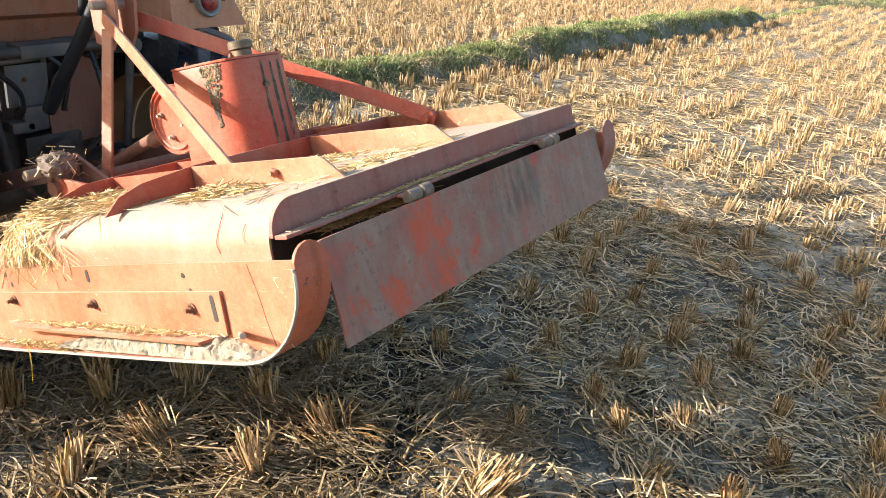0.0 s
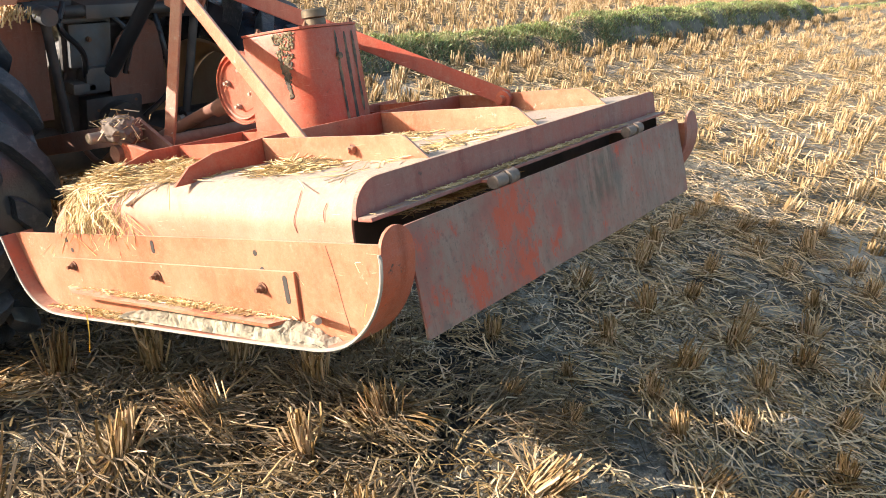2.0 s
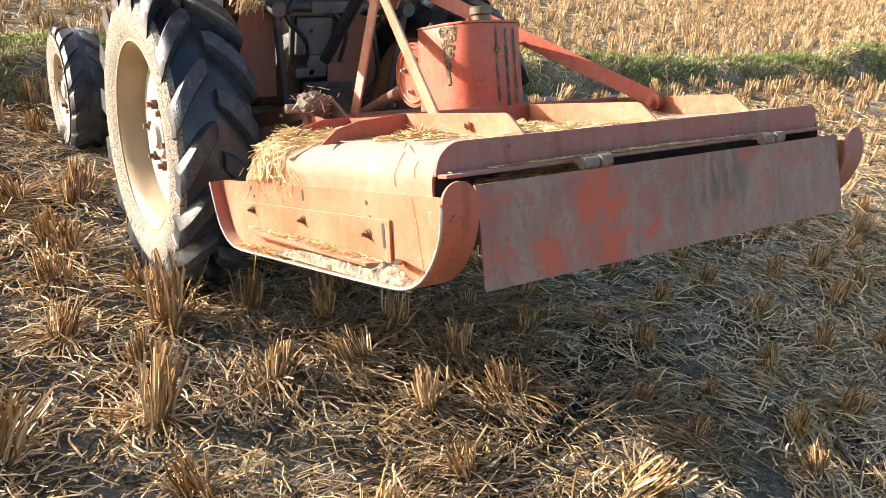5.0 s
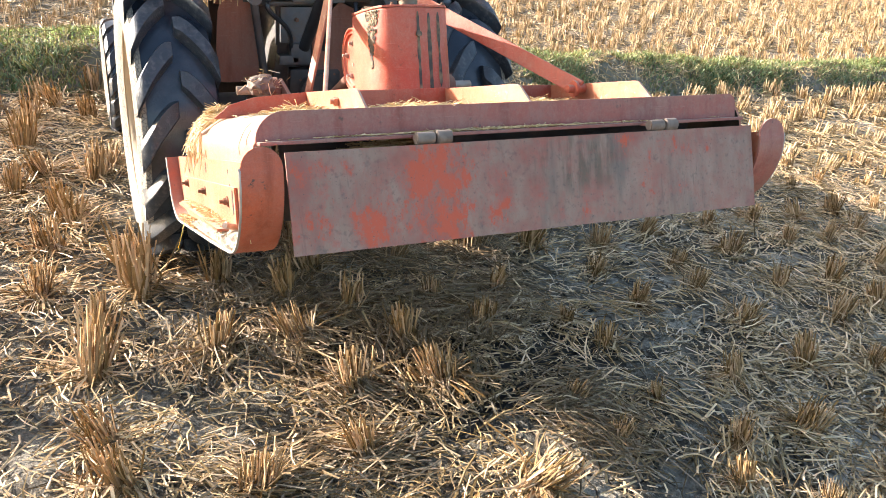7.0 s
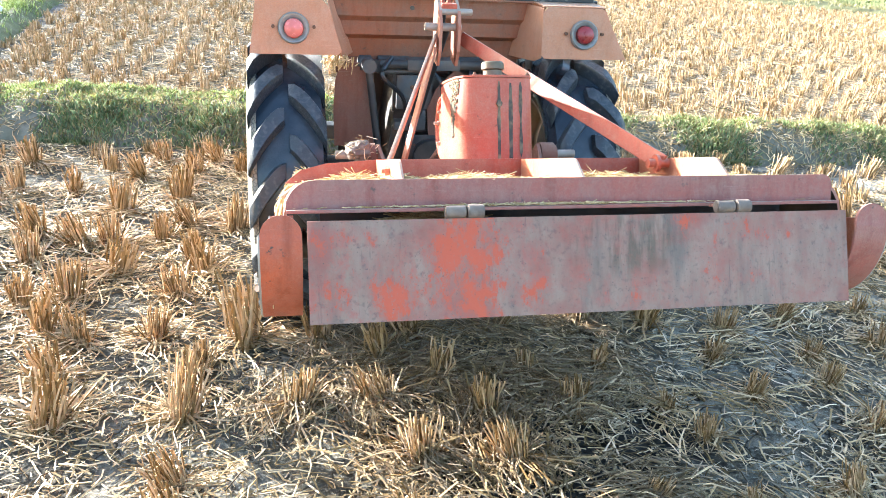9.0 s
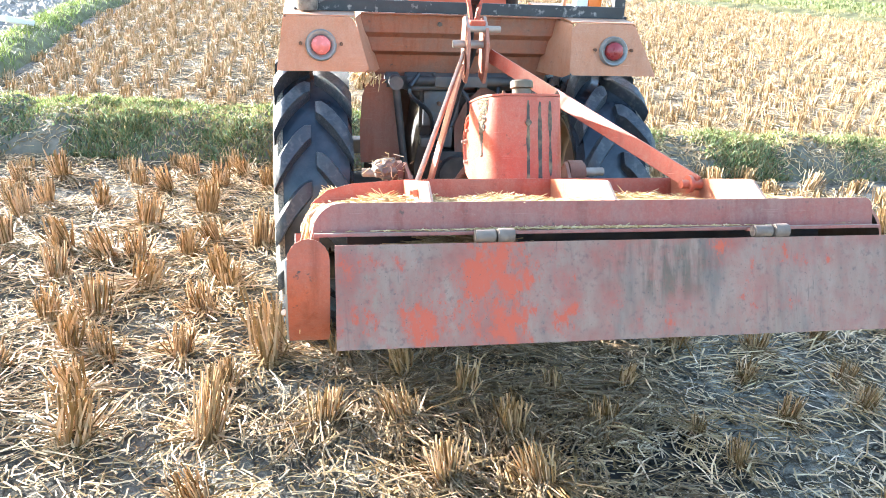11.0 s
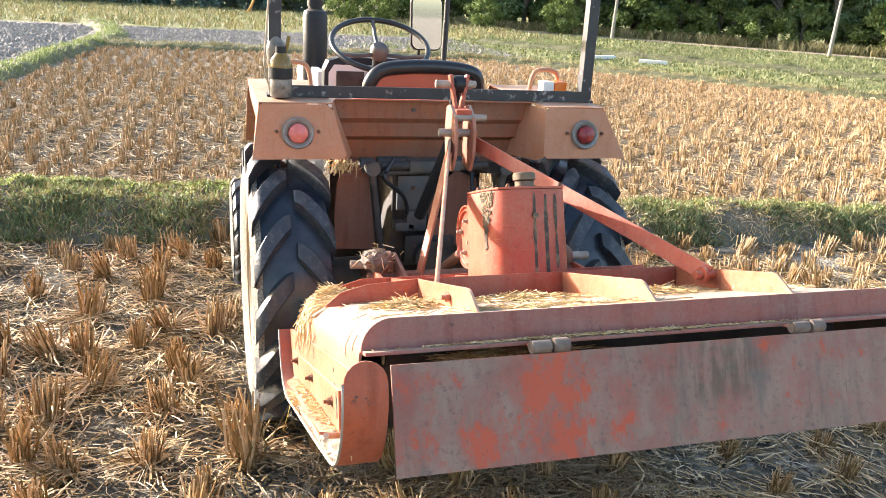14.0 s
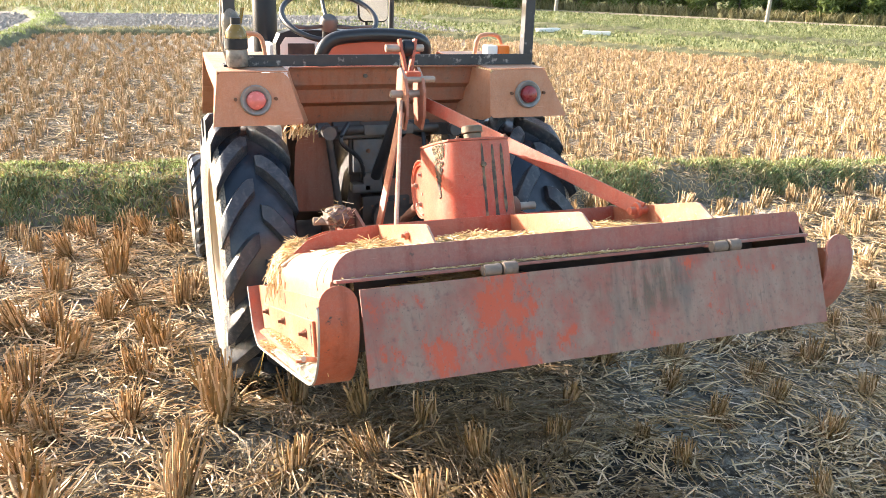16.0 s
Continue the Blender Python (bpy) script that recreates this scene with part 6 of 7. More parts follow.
muff = rp("muffler", lathe([(0.0001, 1.06), (0.03, 1.06), (0.055, 1.075), (0.062, 1.09), (0.062, 1.43), (0.055, 1.45), (0.034, 1.462), (0.034, 1.9), (0.026, 1.9), (0.026, 1.46), (0.0001, 1.455)], 28, "z", False), "black", "tall black vertical exhaust muffler", True, None, True)
muff.location = (-0.15 - XC, 3.0 - 1.78, 0)
rp("exhaust_clamp", lathe([(0.036, 1.475), (0.041, 1.475), (0.041, 1.505), (0.036, 1.505)], 20, "z"), "black", "", True, muff, True)
rp("exhaust_elbow", tube(smooth_line([(-0.15, 3.0, 1.07), (-0.15, 3.0, 1.02), (-0.13, 3.0, 0.98), (-0.1, 3.0, 0.98)], 4), 0.026), "black", "", True)
# mirror on its arm
def rounded(x0, x1, z0, z1, r, lean):
    """An upright outline with round corners, leaning by so much at the top."""
    out = arc(x1 - r, z0 + r, r, 270, 360, 5) + arc(x1 - r, z1 - r, r, 0, 90, 5) + arc(x0 + r, z1 - r, r, 90, 180, 5) + arc(x0 + r, z0 + r, r, 180, 270, 5)
    return [(px + lean * (pz - z0), pz) for px, pz in out]


mir = rp("mirror", sheet(rounded(0.405, 0.585, 1.262, 1.556, 0.04, -0.03), "y", 3.20, 3.225, 0.003), "black", "black mirror housing", True)
glass_m = Matrix.Translation((0, 3.192, 1.41)) @ Matrix.Rotation(radians(-0.8), 4, "X") @ Matrix.Translation((0, 0, -1.41))
rp("mirror_pane", placed(sheet(rounded(0.412, 0.578, 1.27, 1.548, 0.035, -0.03), "y", -0.0025, 0.0025), glass_m), "mirror", "mirror glass", False, mir)
rp("mirror_arm", tube(smooth_line([(0.46, 3.23, 1.28), (0.46, 3.25, 1.15), (0.40, 3.3, 1.08)], 4), 0.008), "black", "", True)

# rear body: transmission, plates, links
rp("transmission", sheet([(XC - 0.13, 0.45), (XC - 0.16, 0.6), (XC - 0.13, 0.82), (XC - 0.09, 0.90), (XC + 0.09, 0.90), (XC + 0.13, 0.82), (XC + 0.16, 0.6), (XC + 0.13, 0.45)], "y", 1.66, 3.0, 0.01), "dark", "oily dark transmission housing")
rp("axle", rod((XC - 0.47, 1.715, 0.486), (XC + 0.47, 1.715, 0.486), 0.08), "dark", "dark rear axle housing", True)
rp("front_axle", block(-0.42, 0.646, 3.07, 3.17, 0.26, 0.34, 0.01), "dark")
rp("gear_cover", block(-0.022, 0.117, 1.622, 1.645, 0.778, 0.912, 0.008), "bluegrey", "grey cast cover", True)
rp("valve_block", block(XC - 0.10, XC - 0.02, 1.60, 1.66, 0.70, 0.78, 0.01), "castgrey", "", True)
rp("casting", block(XC - 0.10, XC + 0.10, 1.61, 1.66, 0.56, 0.68, 0.012), "dark", "", True)
rp("pto_guard", rod((XC, 1.66, 0.60), (XC, 1.56, 0.60), 0.06, 0.07), "dark", "", True)
for k, (cx, cz) in enumerate(((-0.06, 0.955), (0.05, 0.955), (-0.075, 0.865), (0.055, 0.75), (-0.08, 0.76), (0.075, 0.66), (-0.06, 0.64))):
    rp("cover_bolt", nut((XC + cx, 1.622, cz), (0, -1, 0), 0.009, 0.008), "rust")
rp("top_bracket", block(XC - 0.10, XC + 0.10, 1.58, 1.66, 0.935, 0.975, 0.006), "castgrey", "", True)
for s in (-1, 1):
    rp("rod_eye", lathe([(0.012, -0.012), (0.026, -0.012), (0.026, 0.012), (0.012, 0.012)], 20, "x"), "dark", "", True, None, True).location = (s * 0.210, 1.525 - 1.78, 0.60)
    rp("link_stub", rod((XC + s * 0.18, 1.525, 0.60), (XC + s * 0.24, 1.525, 0.60), 0.011), "steel", "", True)
    arm = rp("lift_arm", bar((XC + s * 0.16, 1.70, 0.93), (XC + s * 0.25, 1.53, 0.96), 0.045, 0.028), "dark", "dark cast lift arm")
    rp("arm_shaft", rod((XC + s * 0.08, 1.70, 0.935), (XC + s * 0.2, 1.70, 0.935), 0.035), "castgrey", "", True, arm)
    rp("lift_rod", rod((XC + s * 0.253, 1.535, 0.955), (XC + s * 0.210, 1.525, 0.62), 0.014), "dark", "dark lift rod", True)
    rp("rod_head", rod((XC + s * 0.253, 1.505, 0.962), (XC + s * 0.253, 1.55, 0.962), 0.026), "castgrey", "", True)
    rp("lower_link", bar((XC + s * 0.22, 1.95, 0.42), (XC + s * 0.305, 1.09, 0.752), 0.055, 0.02), "brown", "dirty brown lower lift link")
    ball = rp("link_ball", rod((XC + s * 0.27, 1.09, 0.752), (XC + s * 0.335, 1.09, 0.752), 0.042, bevel=0.008), "brown", "dirty link end", True)
    rp("link_pin", rod((XC + s * 0.335, 1.09, 0.755), (XC + s * 0.405, 1.09, 0.755), 0.014, bevel=0.002), "steel", "pale steel hitch pin", True, ball)
    rp("link_bracket", bar((XC + s * 0.27, 1.09, 0.77), (XC + s * 0.25, 0.93, 0.71), 0.05, 0.012), "brown", "", False)
    rp("check_chain", tube(smooth_line([(XC + s * 0.12, 1.66, 0.55), (XC + s * 0.2, 1.4, 0.56), (XC + s * 0.27, 1.2, 0.66)], 5), 0.009), "rust", "rusty check chain", True)
left_plate = [(-0.262, 0.648), (-0.112, 0.645), (-0.120, 0.80), (-0.127, 0.962), (-0.235, 0.966), (-0.258, 0.90), (-0.266, 0.78)]
rp("guard_plate", sheet(left_plate, "y", 1.575, 1.581), "brown", "rust-brown guard plate beside the tyre")
right_plate = [(0.110, 0.635), (0.315, 0.64), (0.30, 0.76), (0.285, 0.90), (0.20, 0.935), (0.13, 0.86), (0.098, 0.78)]
rp("guard_plate", sheet(right_plate, "y", 1.612, 1.618), "brown", "rust-brown guard plate behind the hitch")
rp("cross_shaft", rod((-0.16, 1.60, 0.955), (0.36, 1.60, 0.955), 0.018), "dark", "greasy dark cross shaft", True)
rp("shaft_cap", rod((-0.175, 1.60, 0.955), (-0.12, 1.60, 0.955), 0.032, bevel=0.006), "castgrey", "", True)
rp("cover_rim", block(-0.035, 0.13, 1.645, 1.66, 0.765, 0.925, 0.006), "dark", "", True)
rp("cover_pipe", rod((-0.09, 1.61, 0.925), (0.09, 1.615, 0.93), 0.010), "castgrey", "", True)
rp("cover_lug", block(-0.03, 0.05, 1.60, 1.66, 0.70, 0.735, 0.008), "castgrey", "", True)
rp("top_link", rod((0.075, 1.27, 1.285), (0.085, 1.36, 1.10), 0.015), "black", "black top link", True)
rp("ram", rod((0.085, 1.285, 1.14), (0.035, 1.50, 0.79), 0.021), "black", "black hydraulic ram", True)
rp("top_link_ball", rod((0.056, 1.255, 1.295), (0.096, 1.255, 1.295), 0.028, bevel=0.006), "black", "", True)
for pts, r in (([(XC - 0.16, 1.6, 0.98), (XC - 0.2, 1.55, 0.92), (XC - 0.12, 1.58, 0.84), (XC - 0.09, 1.62, 0.74)], 0.009), ([(XC + 0.15, 1.62, 0.96), (XC + 0.14, 1.55, 0.86), (XC + 0.17, 1.56, 0.7), (XC + 0.1, 1.6, 0.6)], 0.009),
               ([(XC - 0.02, 1.6, 0.95), (XC + 0.03, 1.56, 0.88), (XC + 0.02, 1.58, 0.76)], 0.008)):
    rp("hose", tube(smooth_line(pts, 6), r), "rubber", "black hydraulic hose", True)

# small things on the tractor
bx, by = -0.452, 1.60
bottle = thing("oil_bottle", pose(bx, by, 1.20), "dusty clear plastic bottle half full of oil on the fender", "bottle")
part("bottle_body", lathe([(0.0001, 0), (0.034, 0), (0.038, 0.006), (0.038, 0.055), (0.036, 0.06), (0.038, 0.066), (0.038, 0.105), (0.033, 0.125), (0.016, 0.148), (0.0001, 0.148)], 24, "z", False), "cloud", bottle, "cloudy lower body", True)
part("oil", lathe([(0.0388, 0.1), (0.0388, 0.105), (0.0338, 0.125), (0.0185, 0.1465), (0.0165, 0.1465), (0.032, 0.124), (0.037, 0.1)], 24, "z"), "oil", bottle, "amber oil", True)
part("wrap", lathe([(0.0385, 0.062), (0.0405, 0.063), (0.0405, 0.098), (0.0385, 0.099)], 24, "z"), "black", bottle, "black band", True)
part("lid", lathe([(0.0001, 0.148), (0.018, 0.148), (0.018, 0.170), (0.0001, 0.172)], 20, "z", False), "black", bottle, "black screw lid", True)
bottle2 = thing("plastic_bottle", pose(bx - 0.006, by + 0.055, 1.30, 4, -5, 0), "cut dusty clear plastic bottle tied to the post", "bottle")
part("bottle_shell", lathe([(0.032, 0), (0.034, 0.004), (0.034, 0.06), (0.026, 0.085), (0.014, 0.10), (0.012, 0.10), (0.024, 0.084), (0.032, 0.058), (0.0305, 0.0)], 24, "z"), "cloud", bottle2, "", True)
part("funnel_stick", rod((0.02, -0.03, 0.02), (0.045, -0.02, 0.10), 0.006), "oil", bottle2, "yellow stick", True)


def rope(points, r, material, label):
    ob = part("rope", tube(smooth_line(points, 7), r * 0.72, 7), material, None, "", True)
    return tagged(ob, label, "rope", "ropes on the canopy")


rope([(-0.505, 1.63, 1.72), (-0.512, 1.615, 1.62), (-0.53, 1.60, 1.54), (-0.545, 1.6, 1.50), (-0.56, 1.6, 1.475)], 0.006, "rope", "frayed yellow rope hanging from the canopy post")
rope([(-0.49, 1.63, 1.75), (-0.478, 1.61, 1.64), (-0.492, 1.608, 1.5), (-0.5, 1.608, 1.40), (-0.505, 1.61, 1.30), (-0.488, 1.615, 1.22)], 0.005, "rope_pale", "pale dusty rope hanging down the canopy post")
rope([(-0.47, 1.625, 1.70), (-0.43, 1.61, 1.645), (-0.38, 1.61, 1.62), (-0.35, 1.61, 1.64), (-0.355, 1.62, 1.69), (-0.39, 1.625, 1.715)], 0.005, "rope_pale", "loop of pale rope over the canopy bar")
rope([(-0.165, 1.62, 1.71), (-0.168, 1.61, 1.66), (-0.18, 1.61, 1.625), (-0.195, 1.612, 1.595)], 0.006, "rope", "short yellow rope end under the canopy bar")
rope([(-0.16, 1.62, 1.70), (-0.158, 1.61, 1.63), (-0.15, 1.61, 1.575)], 0.004, "rope_pale", "thin pale cord under the canopy bar")
rope([(0.45, 1.61, 1.69), (0.43, 1.60, 1.66), (0.42, 1.60, 1.62), (0.40, 1.605, 1.60)], 0.009, "rope", "frayed orange rope knotted on the canopy bar")
rope([(0.44, 1.61, 1.70), (0.47, 1.60, 1.68), (0.49, 1.6, 1.70), (0.46, 1.605, 1.715), (0.44, 1.61, 1.69)], 0.011, "rope", "orange rope knot on the canopy bar")
rope([(0.57, 1.615, 1.70), (0.60, 1.60, 1.67), (0.63, 1.60, 1.69), (0.61, 1.605, 1.72), (0.66, 1.61, 1.70), (0.74, 1.61, 1.69), (0.82, 1.6, 1.665)], 0.008, "rope", "orange rope tied round the canopy corner")
rope([(0.46, 1.61, 1.67), (0.465, 1.605, 1.60), (0.46, 1.605, 1.56)], 0.003, "rope_pale", "thin pale cord under the canopy bar")
bag = bmesh.new()
bmesh.ops.create_grid(bag, x_segments=18, y_segments=8, size=0.5)
for v in bag.verts:
    u, w_ = v.co.x + 0.5, v.co.y + 0.5
    sag = math.sin(math.pi * u) ** 0.6
    v.co = Vector((0.30 + 0.50 * u, 1.60 - 0.10 * math.sin(math.pi * w_) + 0.01 * noise.noise(Vector((u * 6, w_ * 6, 0))), 1.93 - (0.02 + 0.20 * sag) * w_))
bmesh.ops.solidify(bag, geom=list(bag.faces), thickness=0.004)
sag_sheet = part("tarpaulin", bag, "tarp", None, "", True)
tagged(sag_sheet, "faded red tarpaulin sagging from the canopy bar", "tarpaulin")
heap = pose(-0.215, 1.07, 0.775)
lump = bmesh.new()
bmesh.ops.create_icosphere(lump, subdivisions=4, radius=0.042)
for v in lump.verts:
    v.co *= 1 + 0.35 * noise.noise(v.co * 40) + 0.2 * noise.noise(v.co * 110)
    v.co.z *= 0.8
lump = part("dirt_lump", lump, "muddy", None, "", True)
lump.matrix_world = heap
tagged(lump, "lump of dried dirt caked on the hitch end", "mud")
n = 90
c = rng.normal(0, 1, (n, 3)) * np.array([0.025, 0.03, 0.02])
dd = rng.normal(0, 1, (n, 3)) * np.array([0.011, 0.011, 0.007])
v, f = prisms(c - dd, c + dd, rng.uniform(0.0008, 0.0018, n), rng.uniform(0.0006, 0.0015, n))
ob = tagged(raw("straw_tangle", v, f, "litter"), "tangle of dry straw caught on the hitch", "straw", kind="stuff")
ob.matrix_world = heap
heap2 = pose(-0.25, 1.50, 0.985)
n = 120
c = rng.normal(0, 1, (n, 3)) * np.array([0.022, 0.012, 0.008])
dd = np.abs(rng.normal(0, 1, (n, 3))) * np.array([0.008, 0.008, 0.018])
v, f = prisms(c - dd, c + dd * 0.4, rng.uniform(0.0015, 0.0035, n), rng.uniform(0.0008, 0.002, n))
ob = tagged(raw("straw_tuft", v, f, "husk"), "tuft of dry straw hanging under the fender", "straw", kind="stuff")
ob.matrix_world = heap2

# ---- distance ----
def tree_meshes(seed, height, spread, leaves, leaf_size, low, puff=1.0):
    """A tapered trunk with limbs, and a crown of many small leaves in uneven clumps."""
    g = np.random.default_rng(seed)
    trunk = tube(smooth_line([(0, 0, -0.2), (0.05 * g.normal(), 0.05 * g.normal(), height * 0.3), (0.15 * g.normal(), 0.15 * g.normal(), height * 0.62), (0.2 * g.normal(), 0.2 * g.normal(), height * 0.85)], 4), 0.02 * height, 7, False, 0.006 * height)
    centres = []
    for i in range(int(g.integers(15, 22))):
        a, hgt = g.uniform(0, 6.28), g.uniform(low, 0.95)
        reach = spread * math.sin(math.pi * min(1, max(0.12, (hgt - low * 0.6) / (1.05 - low * 0.6)))) ** 0.7 * g.uniform(0.45, 1.05)
        p = np.array([math.cos(a) * reach, math.sin(a) * reach, hgt * height])
        centres.append((p, g.uniform(0.22, 0.42) * spread * puff))
        join(trunk, tube([(0, 0, height * max(0.12, hgt * 0.6)), tuple(p * np.array([0.5, 0.5, 0.92])), tuple(p)], 0.006 * height, 5, False, 0.002 * height))
    pts = []
    for p, r in centres:
        k = int(leaves / len(centres))
        d = g.normal(0, 1, (k, 3))
        d /= np.linalg.norm(d, axis=1, keepdims=True)
        pts.append(p + d * (r * g.uniform(0.25, 1.0, (k, 1)) ** 0.6) * np.array([1, 1, 0.72]))
    pts = np.concatenate(pts)
    n = len(pts)
    u, w = g.normal(0, 1, (n, 3)), g.normal(0, 1, (n, 3))
    u /= np.linalg.norm(u, axis=1, keepdims=True)
    w = np.cross(u, w)
    w /= np.linalg.norm(w, axis=1, keepdims=True)
    s = g.uniform(0.5, 1.0, (n, 1)) * leaf_size
    verts = np.stack([pts - u * s, pts + w * s * 0.45, pts + u * s, pts - w * s * 0.45], 1).reshape(-1, 3)
    faces = (np.arange(n * 4).reshape(-1, 4)).tolist()
    crown = bpy.data.meshes.new("crown")
    crown.from_pydata(verts.tolist(), [], faces)
    return trunk, crown


def tree(seed, height, spread, leaves, size, low, leaf, label, puff=1.0):
    t = thing("tree", pose(0, 0, 0), label, "tree", "trees behind the fields")
    trunk, crown = tree_meshes(seed, height, spread, leaves, size, low, puff)
    part("trunk", trunk, "bark", t, "", True)
    crown.materials.append(M[leaf])
    c = new("crown", crown)
    c.parent = t
    return t


def along(d, s):
    """A place d metres out across the meadow and s along the tree line."""
    return 0.717 * d - 0.697 * s, 0.697 * d + 0.717 * s


kinds = [tree(11, 7.0, 2.3, 6200, 0.20, 0.12, "leaf", "tall dark green broadleaf tree at the wood's edge"),
         tree(12, 7.6, 2.5, 6200, 0.21, 0.10, "leaf", "tall dark green broadleaf tree at the wood's edge"),
         tree(13, 6.2, 2.2, 5800, 0.185, 0.08, "leaf_light", "lighter green broadleaf tree at the wood's edge"),
         tree(14, 8.4, 2.4, 6200, 0.21, 0.14, "leaf", "tall dark green broadleaf tree at the wood's edge")]
bush = tree(21, 2.3, 1.5, 3200, 0.125, 0.1, "leaf_light", "low light green bush before the wood")
slim = tree(31, 5.3, 2.1, 3200, 0.34, 0.12, "leaf_blue", "slim plantation tree in the hazy distance", 1.7)
spots = []
for row, (d, gap) in enumerate(((41.5, 2.3), (44.0, 2.1), (47.0, 2.0), (50.0, 2.4))):
    s = -34.0 + row
    while s < 30:
        spots.append((d + float(rng.normal(0, 0.5)), s + float(rng.normal(0, 0.4)), row))
        s += gap
s = -34.0
while s < 2.4:
    spots.append((42.8 + float(rng.normal(0, 0.3)), s, 1))
    s += 1.5
used = set()
for d, s, row in spots:
    k = int(rng.choice([0, 1, 3, 0, 1, 2, 2] if row < 2 else [1, 3, 3]))
    x, y = along(d, s)
    m = pose(x, y, 0, 0, 0, float(rng.uniform(0, 360)))
    f = float(rng.uniform(0.78, 1.12)) * (1.0 + 0.06 * row) * (1.0 if s > 2.6 else 0.56)
    if k not in used:
        used.add(k)
        kinds[k].matrix_world = m
    else:
        ob = copy_thing(kinds[k], m)
        ob.scale = (f, f, f)
for k, ob in enumerate(kinds):
    if k not in used:
        ob.matrix_world = pose(*along(46, -10 + 5 * k), 0)
first = True
for i in range(34):
    x, y = along(float(rng.uniform(39.4, 40.6)), -33 + i * 1.85)
    m = pose(x, y, 0, 0, 0, float(rng.uniform(0, 360)))
    f = float(rng.uniform(0.5, 1.15))
    if first:
        bush.matrix_world, first = m, False
    else:
        copy_thing(bush, m).scale = (f, f, f)
copy_thing(kinds[2], pose(*along(43.5, 0.6), 0, 0, 0, 40)).scale = (0.78, 0.78, 0.78)
# trees left of the wood, further off
for x, y, f in ((4.0, 50, 1.05), (7.5, 49, 0.95), (10.5, 50, 1.1), (1.5, 56, 0.9), (13.5, 49, 1.0), (6, 58, 1.2), (-0.5, 62, 0.9)):
    copy_thing(kinds[2 if f > 0.92 else 0], pose(x, y, 0, 0, 0, float(rng.uniform(0, 360)))).scale = (f, f, f)
for x, y in ((6.5, 40.5), (8.5, 41.2), (13, 38.5), (16.5, 36.8)):
    copy_thing(bush, pose(x, y, 0, 0, 0, float(rng.uniform(0, 360)))).scale = (0.7, 0.7, 0.7)
first = True
for row in range(3):
    for i in range(38):
        m = pose(-34 + i * 1.08 + float(rng.normal(0, 0.25)), 51 + row * 3.0 + float(rng.normal(0, 0.4)), 0, 0, 0, float(rng.uniform(0, 360)))
        f = float(rng.uniform(0.42, 0.52)) * (1.06 - 0.004 * i)
        if first:
            slim.matrix_world, first = m, False
        else:
            copy_thing(slim, m).scale = (f, f, f)

M["pole"] = mat("weathered_concrete_pole", (0.33, 0.29, 0.23), 0.85, vary=0.15, scale=6, bump=0.2)
# poles and wires along the dirt road
pole_x = []
proto = None
for i, s in enumerate((-28.0, -13.6, 2.35, 11.7, 25)):
    x, y = along(36.15, s)
    hgt = 4.0
    pole_x.append((x, y))
    if proto is None:
        proto = thing("utility_pole", pose(x, y, 0), "slim pale concrete utility pole beside the dirt road", "utility pole", "poles along the road")
        part("shaft", lathe([(0.0001, -0.2), (0.085, -0.2), (0.055, hgt), (0.0001, hgt)], 12, "z", False), "pole", proto, "", True)
        part("crossarm", block(-0.25, 0.25, -0.03, 0.03, hgt - 0.25, hgt - 0.19), "bark", proto)
    else:
        copy_thing(proto, pose(x, y, 0, 1.5, -1.5 + i, 20 * i))
for off in (0.0, 0.18):
    pts = []
    for (ax, ay), (bx_, by_) in zip(pole_x, pole_x[1:]):
        for k in range(10):
            t = k / 10
            pts.append((ax + (bx_ - ax) * t, ay + (by_ - ay) * t, 3.82 - off - 0.9 * t * (1 - t)))
    wires = part("power_line", tube(pts, 0.009, 5), "bark", None)
    tagged(wires, "thin sagging power line between the poles", "power line")

# pale pipes lying in the meadow, a pale stone on the side bund
for x, y, rz, L in ((10.66, 20.58, 15, 0.55), (11.64, 19.43, -35, 0.5), (20.5, 15.2, -40, 0.7)):
    ob = part("white_sack", placed(block(-L * 0.8, L * 0.8, -0.08, 0.08, -0.02, 0.09, 0.03), pose(0, 0, 0, 0, 0, rz)), "white", None, "", True)
    ob.location = (x, y, 0.02)
    tagged(ob, "long white sack lying in the meadow grass", "sack", "white sacks")
ob = part("white_plastic", placed(block(-0.25, 0.25, -0.05, 0.05, -0.02, 0.05, 0.02), pose(0, 0, 0, 0, 12, 70)), "white", None, "", True)
ob.location = (-3.75, 8.9, 0.2)
tagged(ob, "strip of white plastic on the grassy bund", "plastic")


def clods(name, count, x0, x1, y0, y1, label):
    """Lumps of ploughed earth."""
    x, y, s = rng.uniform(x0, x1, count), rng.uniform(y0, y1, count), rng.uniform(0.035, 0.105, count)
    v = np.array([(1, 0, 0), (0, 1, 0), (-1, 0, 0), (0, -1, 0), (0, 0, 0.6)])
    a = rng.uniform(0, 6.28, count)
    c, sn = np.cos(a), np.sin(a)
    P = np.empty((count, 5, 3))
    for k in range(5):
        j = rng.uniform(0.6, 1.3, count)
        P[:, k, 0] = x + s * j * (v[k, 0] * c - v[k, 1] * sn) + (rng.normal(0, 0.03, count) if k == 4 else 0)
        P[:, k, 1] = y + s * j * (v[k, 0] * sn + v[k, 1] * c)
        P[:, k, 2] = v[k, 2] * s * j - 0.01
    off = (np.arange(count) * 5)[:, None, None]
    f = (np.array([(0, 1, 4), (1, 2, 4), (2, 3, 4), (3, 0, 4)])[None] + off).reshape(-1, 3)
    return tagged(raw(name, P.reshape(-1, 3), f, "clod"), label, "clods", kind="stuff")


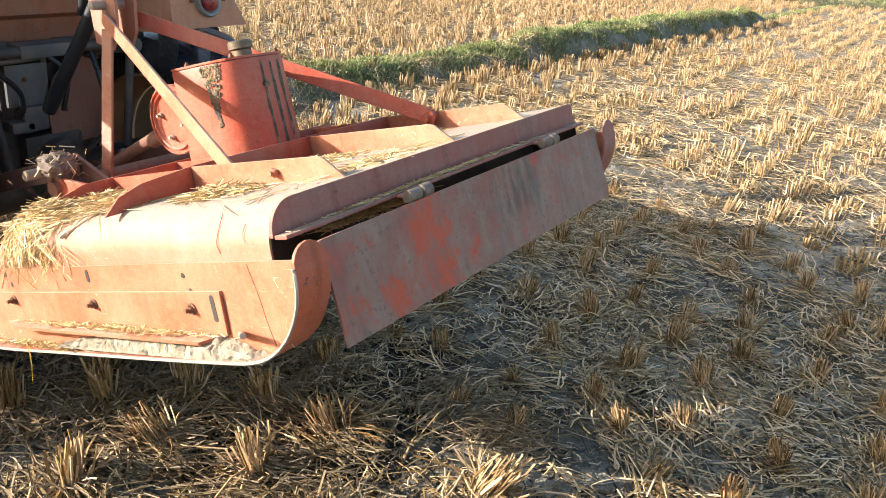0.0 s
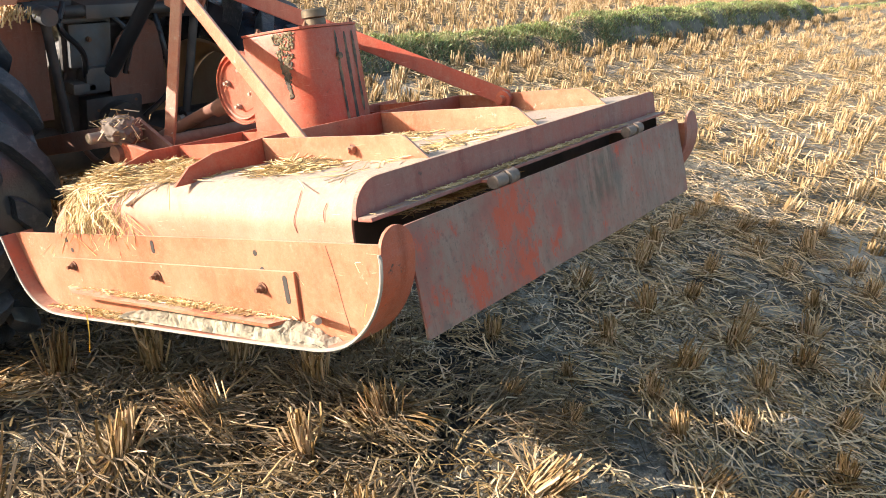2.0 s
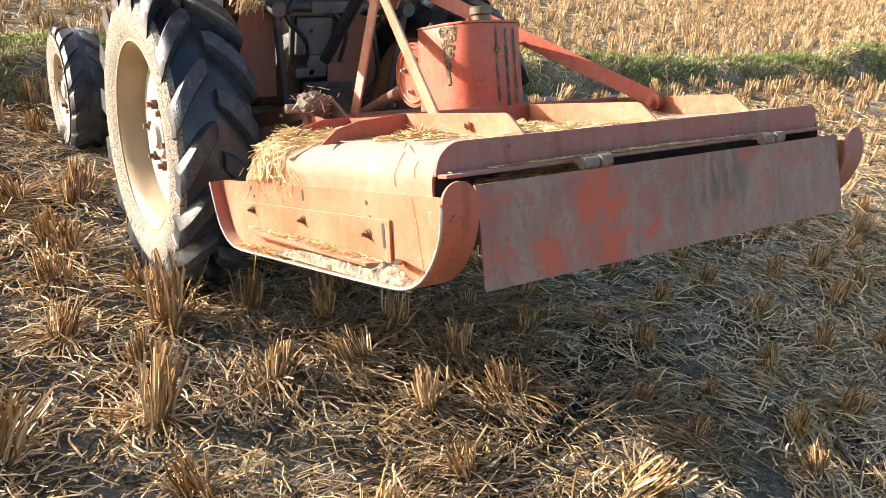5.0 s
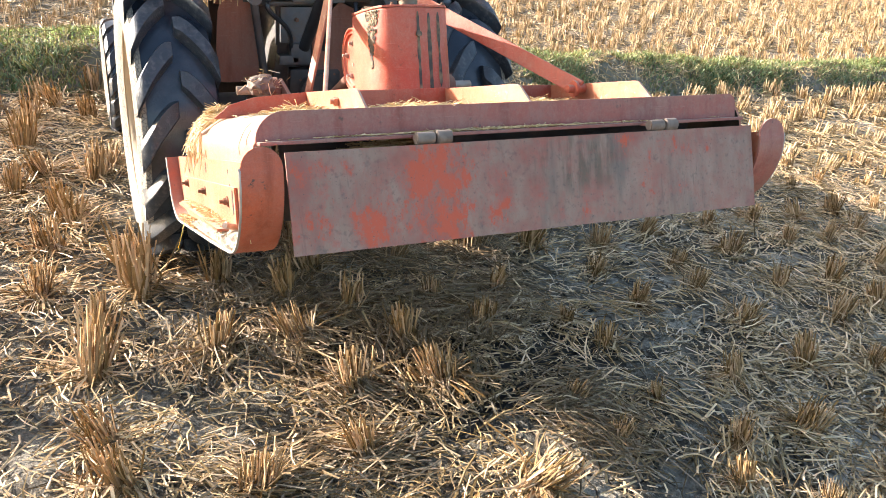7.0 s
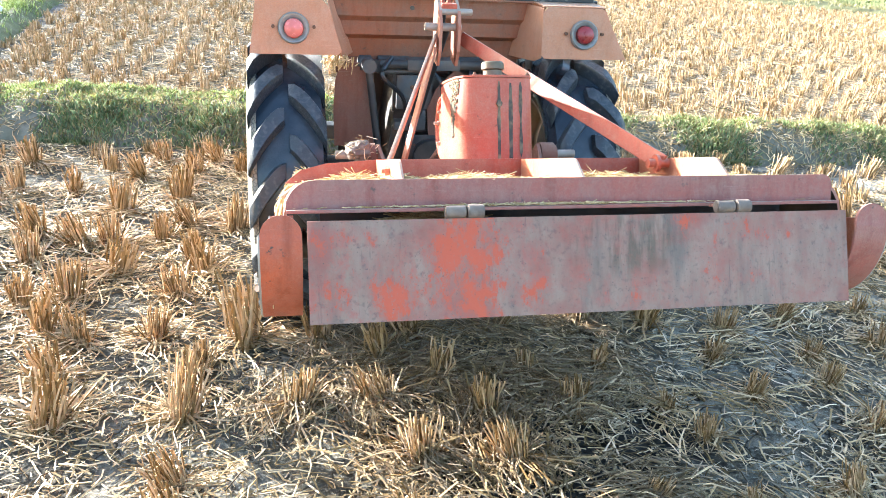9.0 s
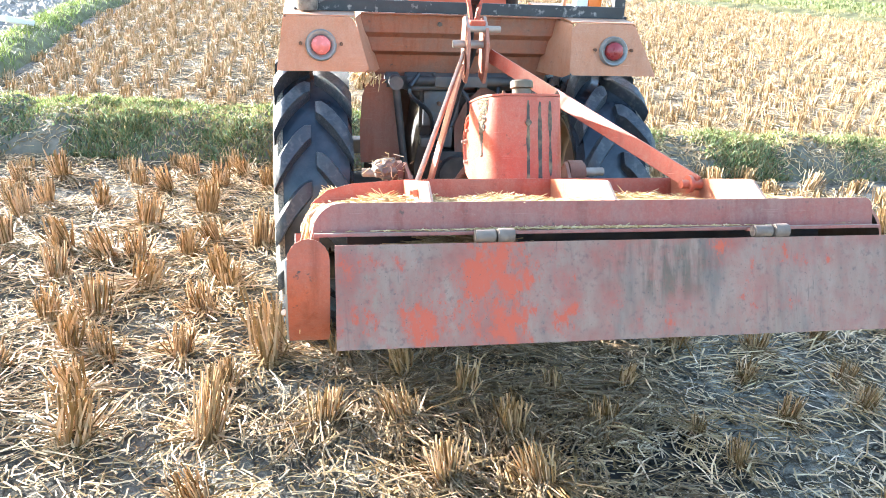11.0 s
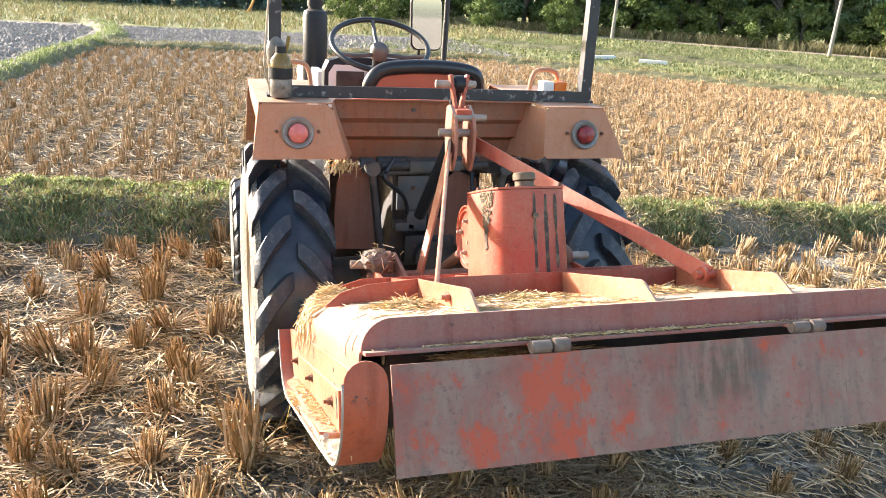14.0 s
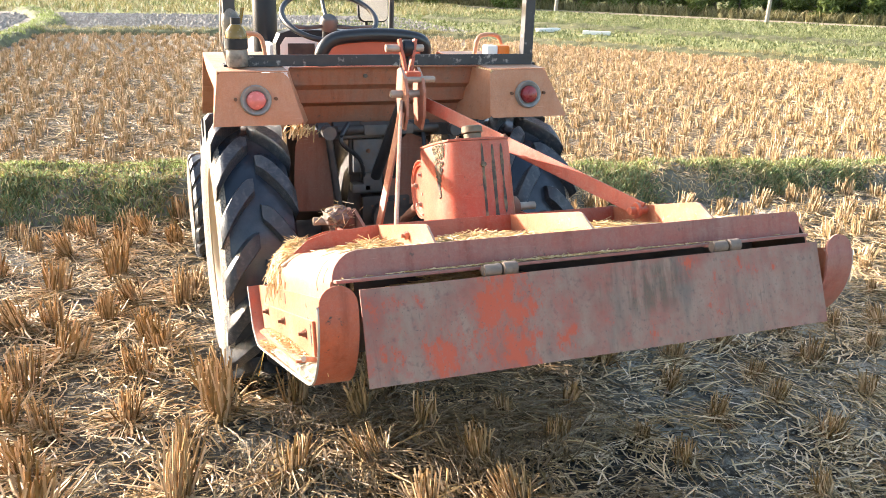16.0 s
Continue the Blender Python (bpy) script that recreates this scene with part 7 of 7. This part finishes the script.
clods("ploughed_clods", 14000, -3, 8, 20, 27.5, "grey clods of the ploughed field")
clods("ploughed_clods", 7000, -18, -5.1, 6.8, 9.5, "grey clods of the ploughed side field")
clods("ploughed_clods", 26000, -18, -3.75, 9.5, 27, "grey clods of the ploughed side field")


def meadow(name, count, lo, hi, label, where, material):
    """Tufts of meadow grass; where gives a random place."""
    pl = [where() for _ in range(count)]
    P = np.array(pl)
    per = 7
    c = np.repeat(P, per, 0)
    n = len(c)
    base = np.stack([c[:, 0] + rng.normal(0, 0.07, n), c[:, 1] + rng.normal(0, 0.07, n), np.full(n, -0.01)], 1)
    L = rng.uniform(lo, hi, n)
    lean = rng.normal(0, 0.4, (n, 2))
    v, f = blades(base, base + np.stack([lean[:, 0] * L, lean[:, 1] * L, L], 1), rng.uniform(0.008, 0.02, n))
    return tagged(raw(name, v, f, material), label, "grass", kind="stuff")


def right_side():
    return along(float(rng.uniform(17.8, 36)), float(rng.uniform(-30, 14)))


meadow("meadow_grass", 5200, 0.04, 0.11, "short green meadow grass before the wood", right_side, "meadowgrass")
meadow("meadow_grass", 4200, 0.04, 0.12, "dry meadow grass before the wood", right_side, "meadowgrass")
meadow("meadow_grass", 4200, 0.08, 0.28, "tall dry grass beyond the ploughed field", lambda: (float(rng.uniform(-45, 14)), float(rng.uniform(28.5, 48))), "drygrass")
meadow("meadow_grass", 3600, 0.08, 0.25, "green grass beyond the ploughed field", lambda: (float(rng.uniform(-45, 14)), float(rng.uniform(28.5, 60))), "meadowgrass")
meadow("road_verge", 2600, 0.15, 0.55, "dry tall weeds along the foot of the wood", lambda: along(float(rng.uniform(38.6, 40.2)), float(rng.uniform(-34, 24))), "drygrass")

# water pipe and marker stake at the meadow's end
pipe = thing("water_pipe", pose(18.5, 5.3, 0.12), "long white plastic water pipe with a blue end", "pipe")
M["blue"] = mat("blue_plastic", (0.08, 0.30, 0.52), 0.45, vary=0.1, scale=6, bump=0.05)
part("white_length", tube(smooth_line([(0, 0, 0), (3.4, -0.3, 0.03), (7, -0.75, 0.0), (10.2, -1.1, 0.02)], 5), 0.055, 10), "white", pipe, "white plastic pipe", True)
part("blue_length", tube(smooth_line([(10.2, -1.1, 0.02), (11, -2.1, 0.0), (11.6, -4.5, 0.02), (12, -8, 0)], 5), 0.07, 10), "blue", pipe, "blue plastic pipe", True)
for k in (1.2, 5.0, 8.8):
    part("prop", rod((k, -0.11 * k, -0.16), (k, -0.11 * k, -0.05), 0.04), "wood", pipe)
stake = thing("marker_stake", pose(31.0, 3.9, 0), "thin wooden stake with an orange tip", "stake")
part("pole", rod((0, 0, -0.1), (0.03, 0, 1.15), 0.03), "wood", stake, "", True)
part("tip", rod((0.03, 0, 1.15), (0.035, 0, 1.4), 0.034), "amber", stake, "orange tip", True)
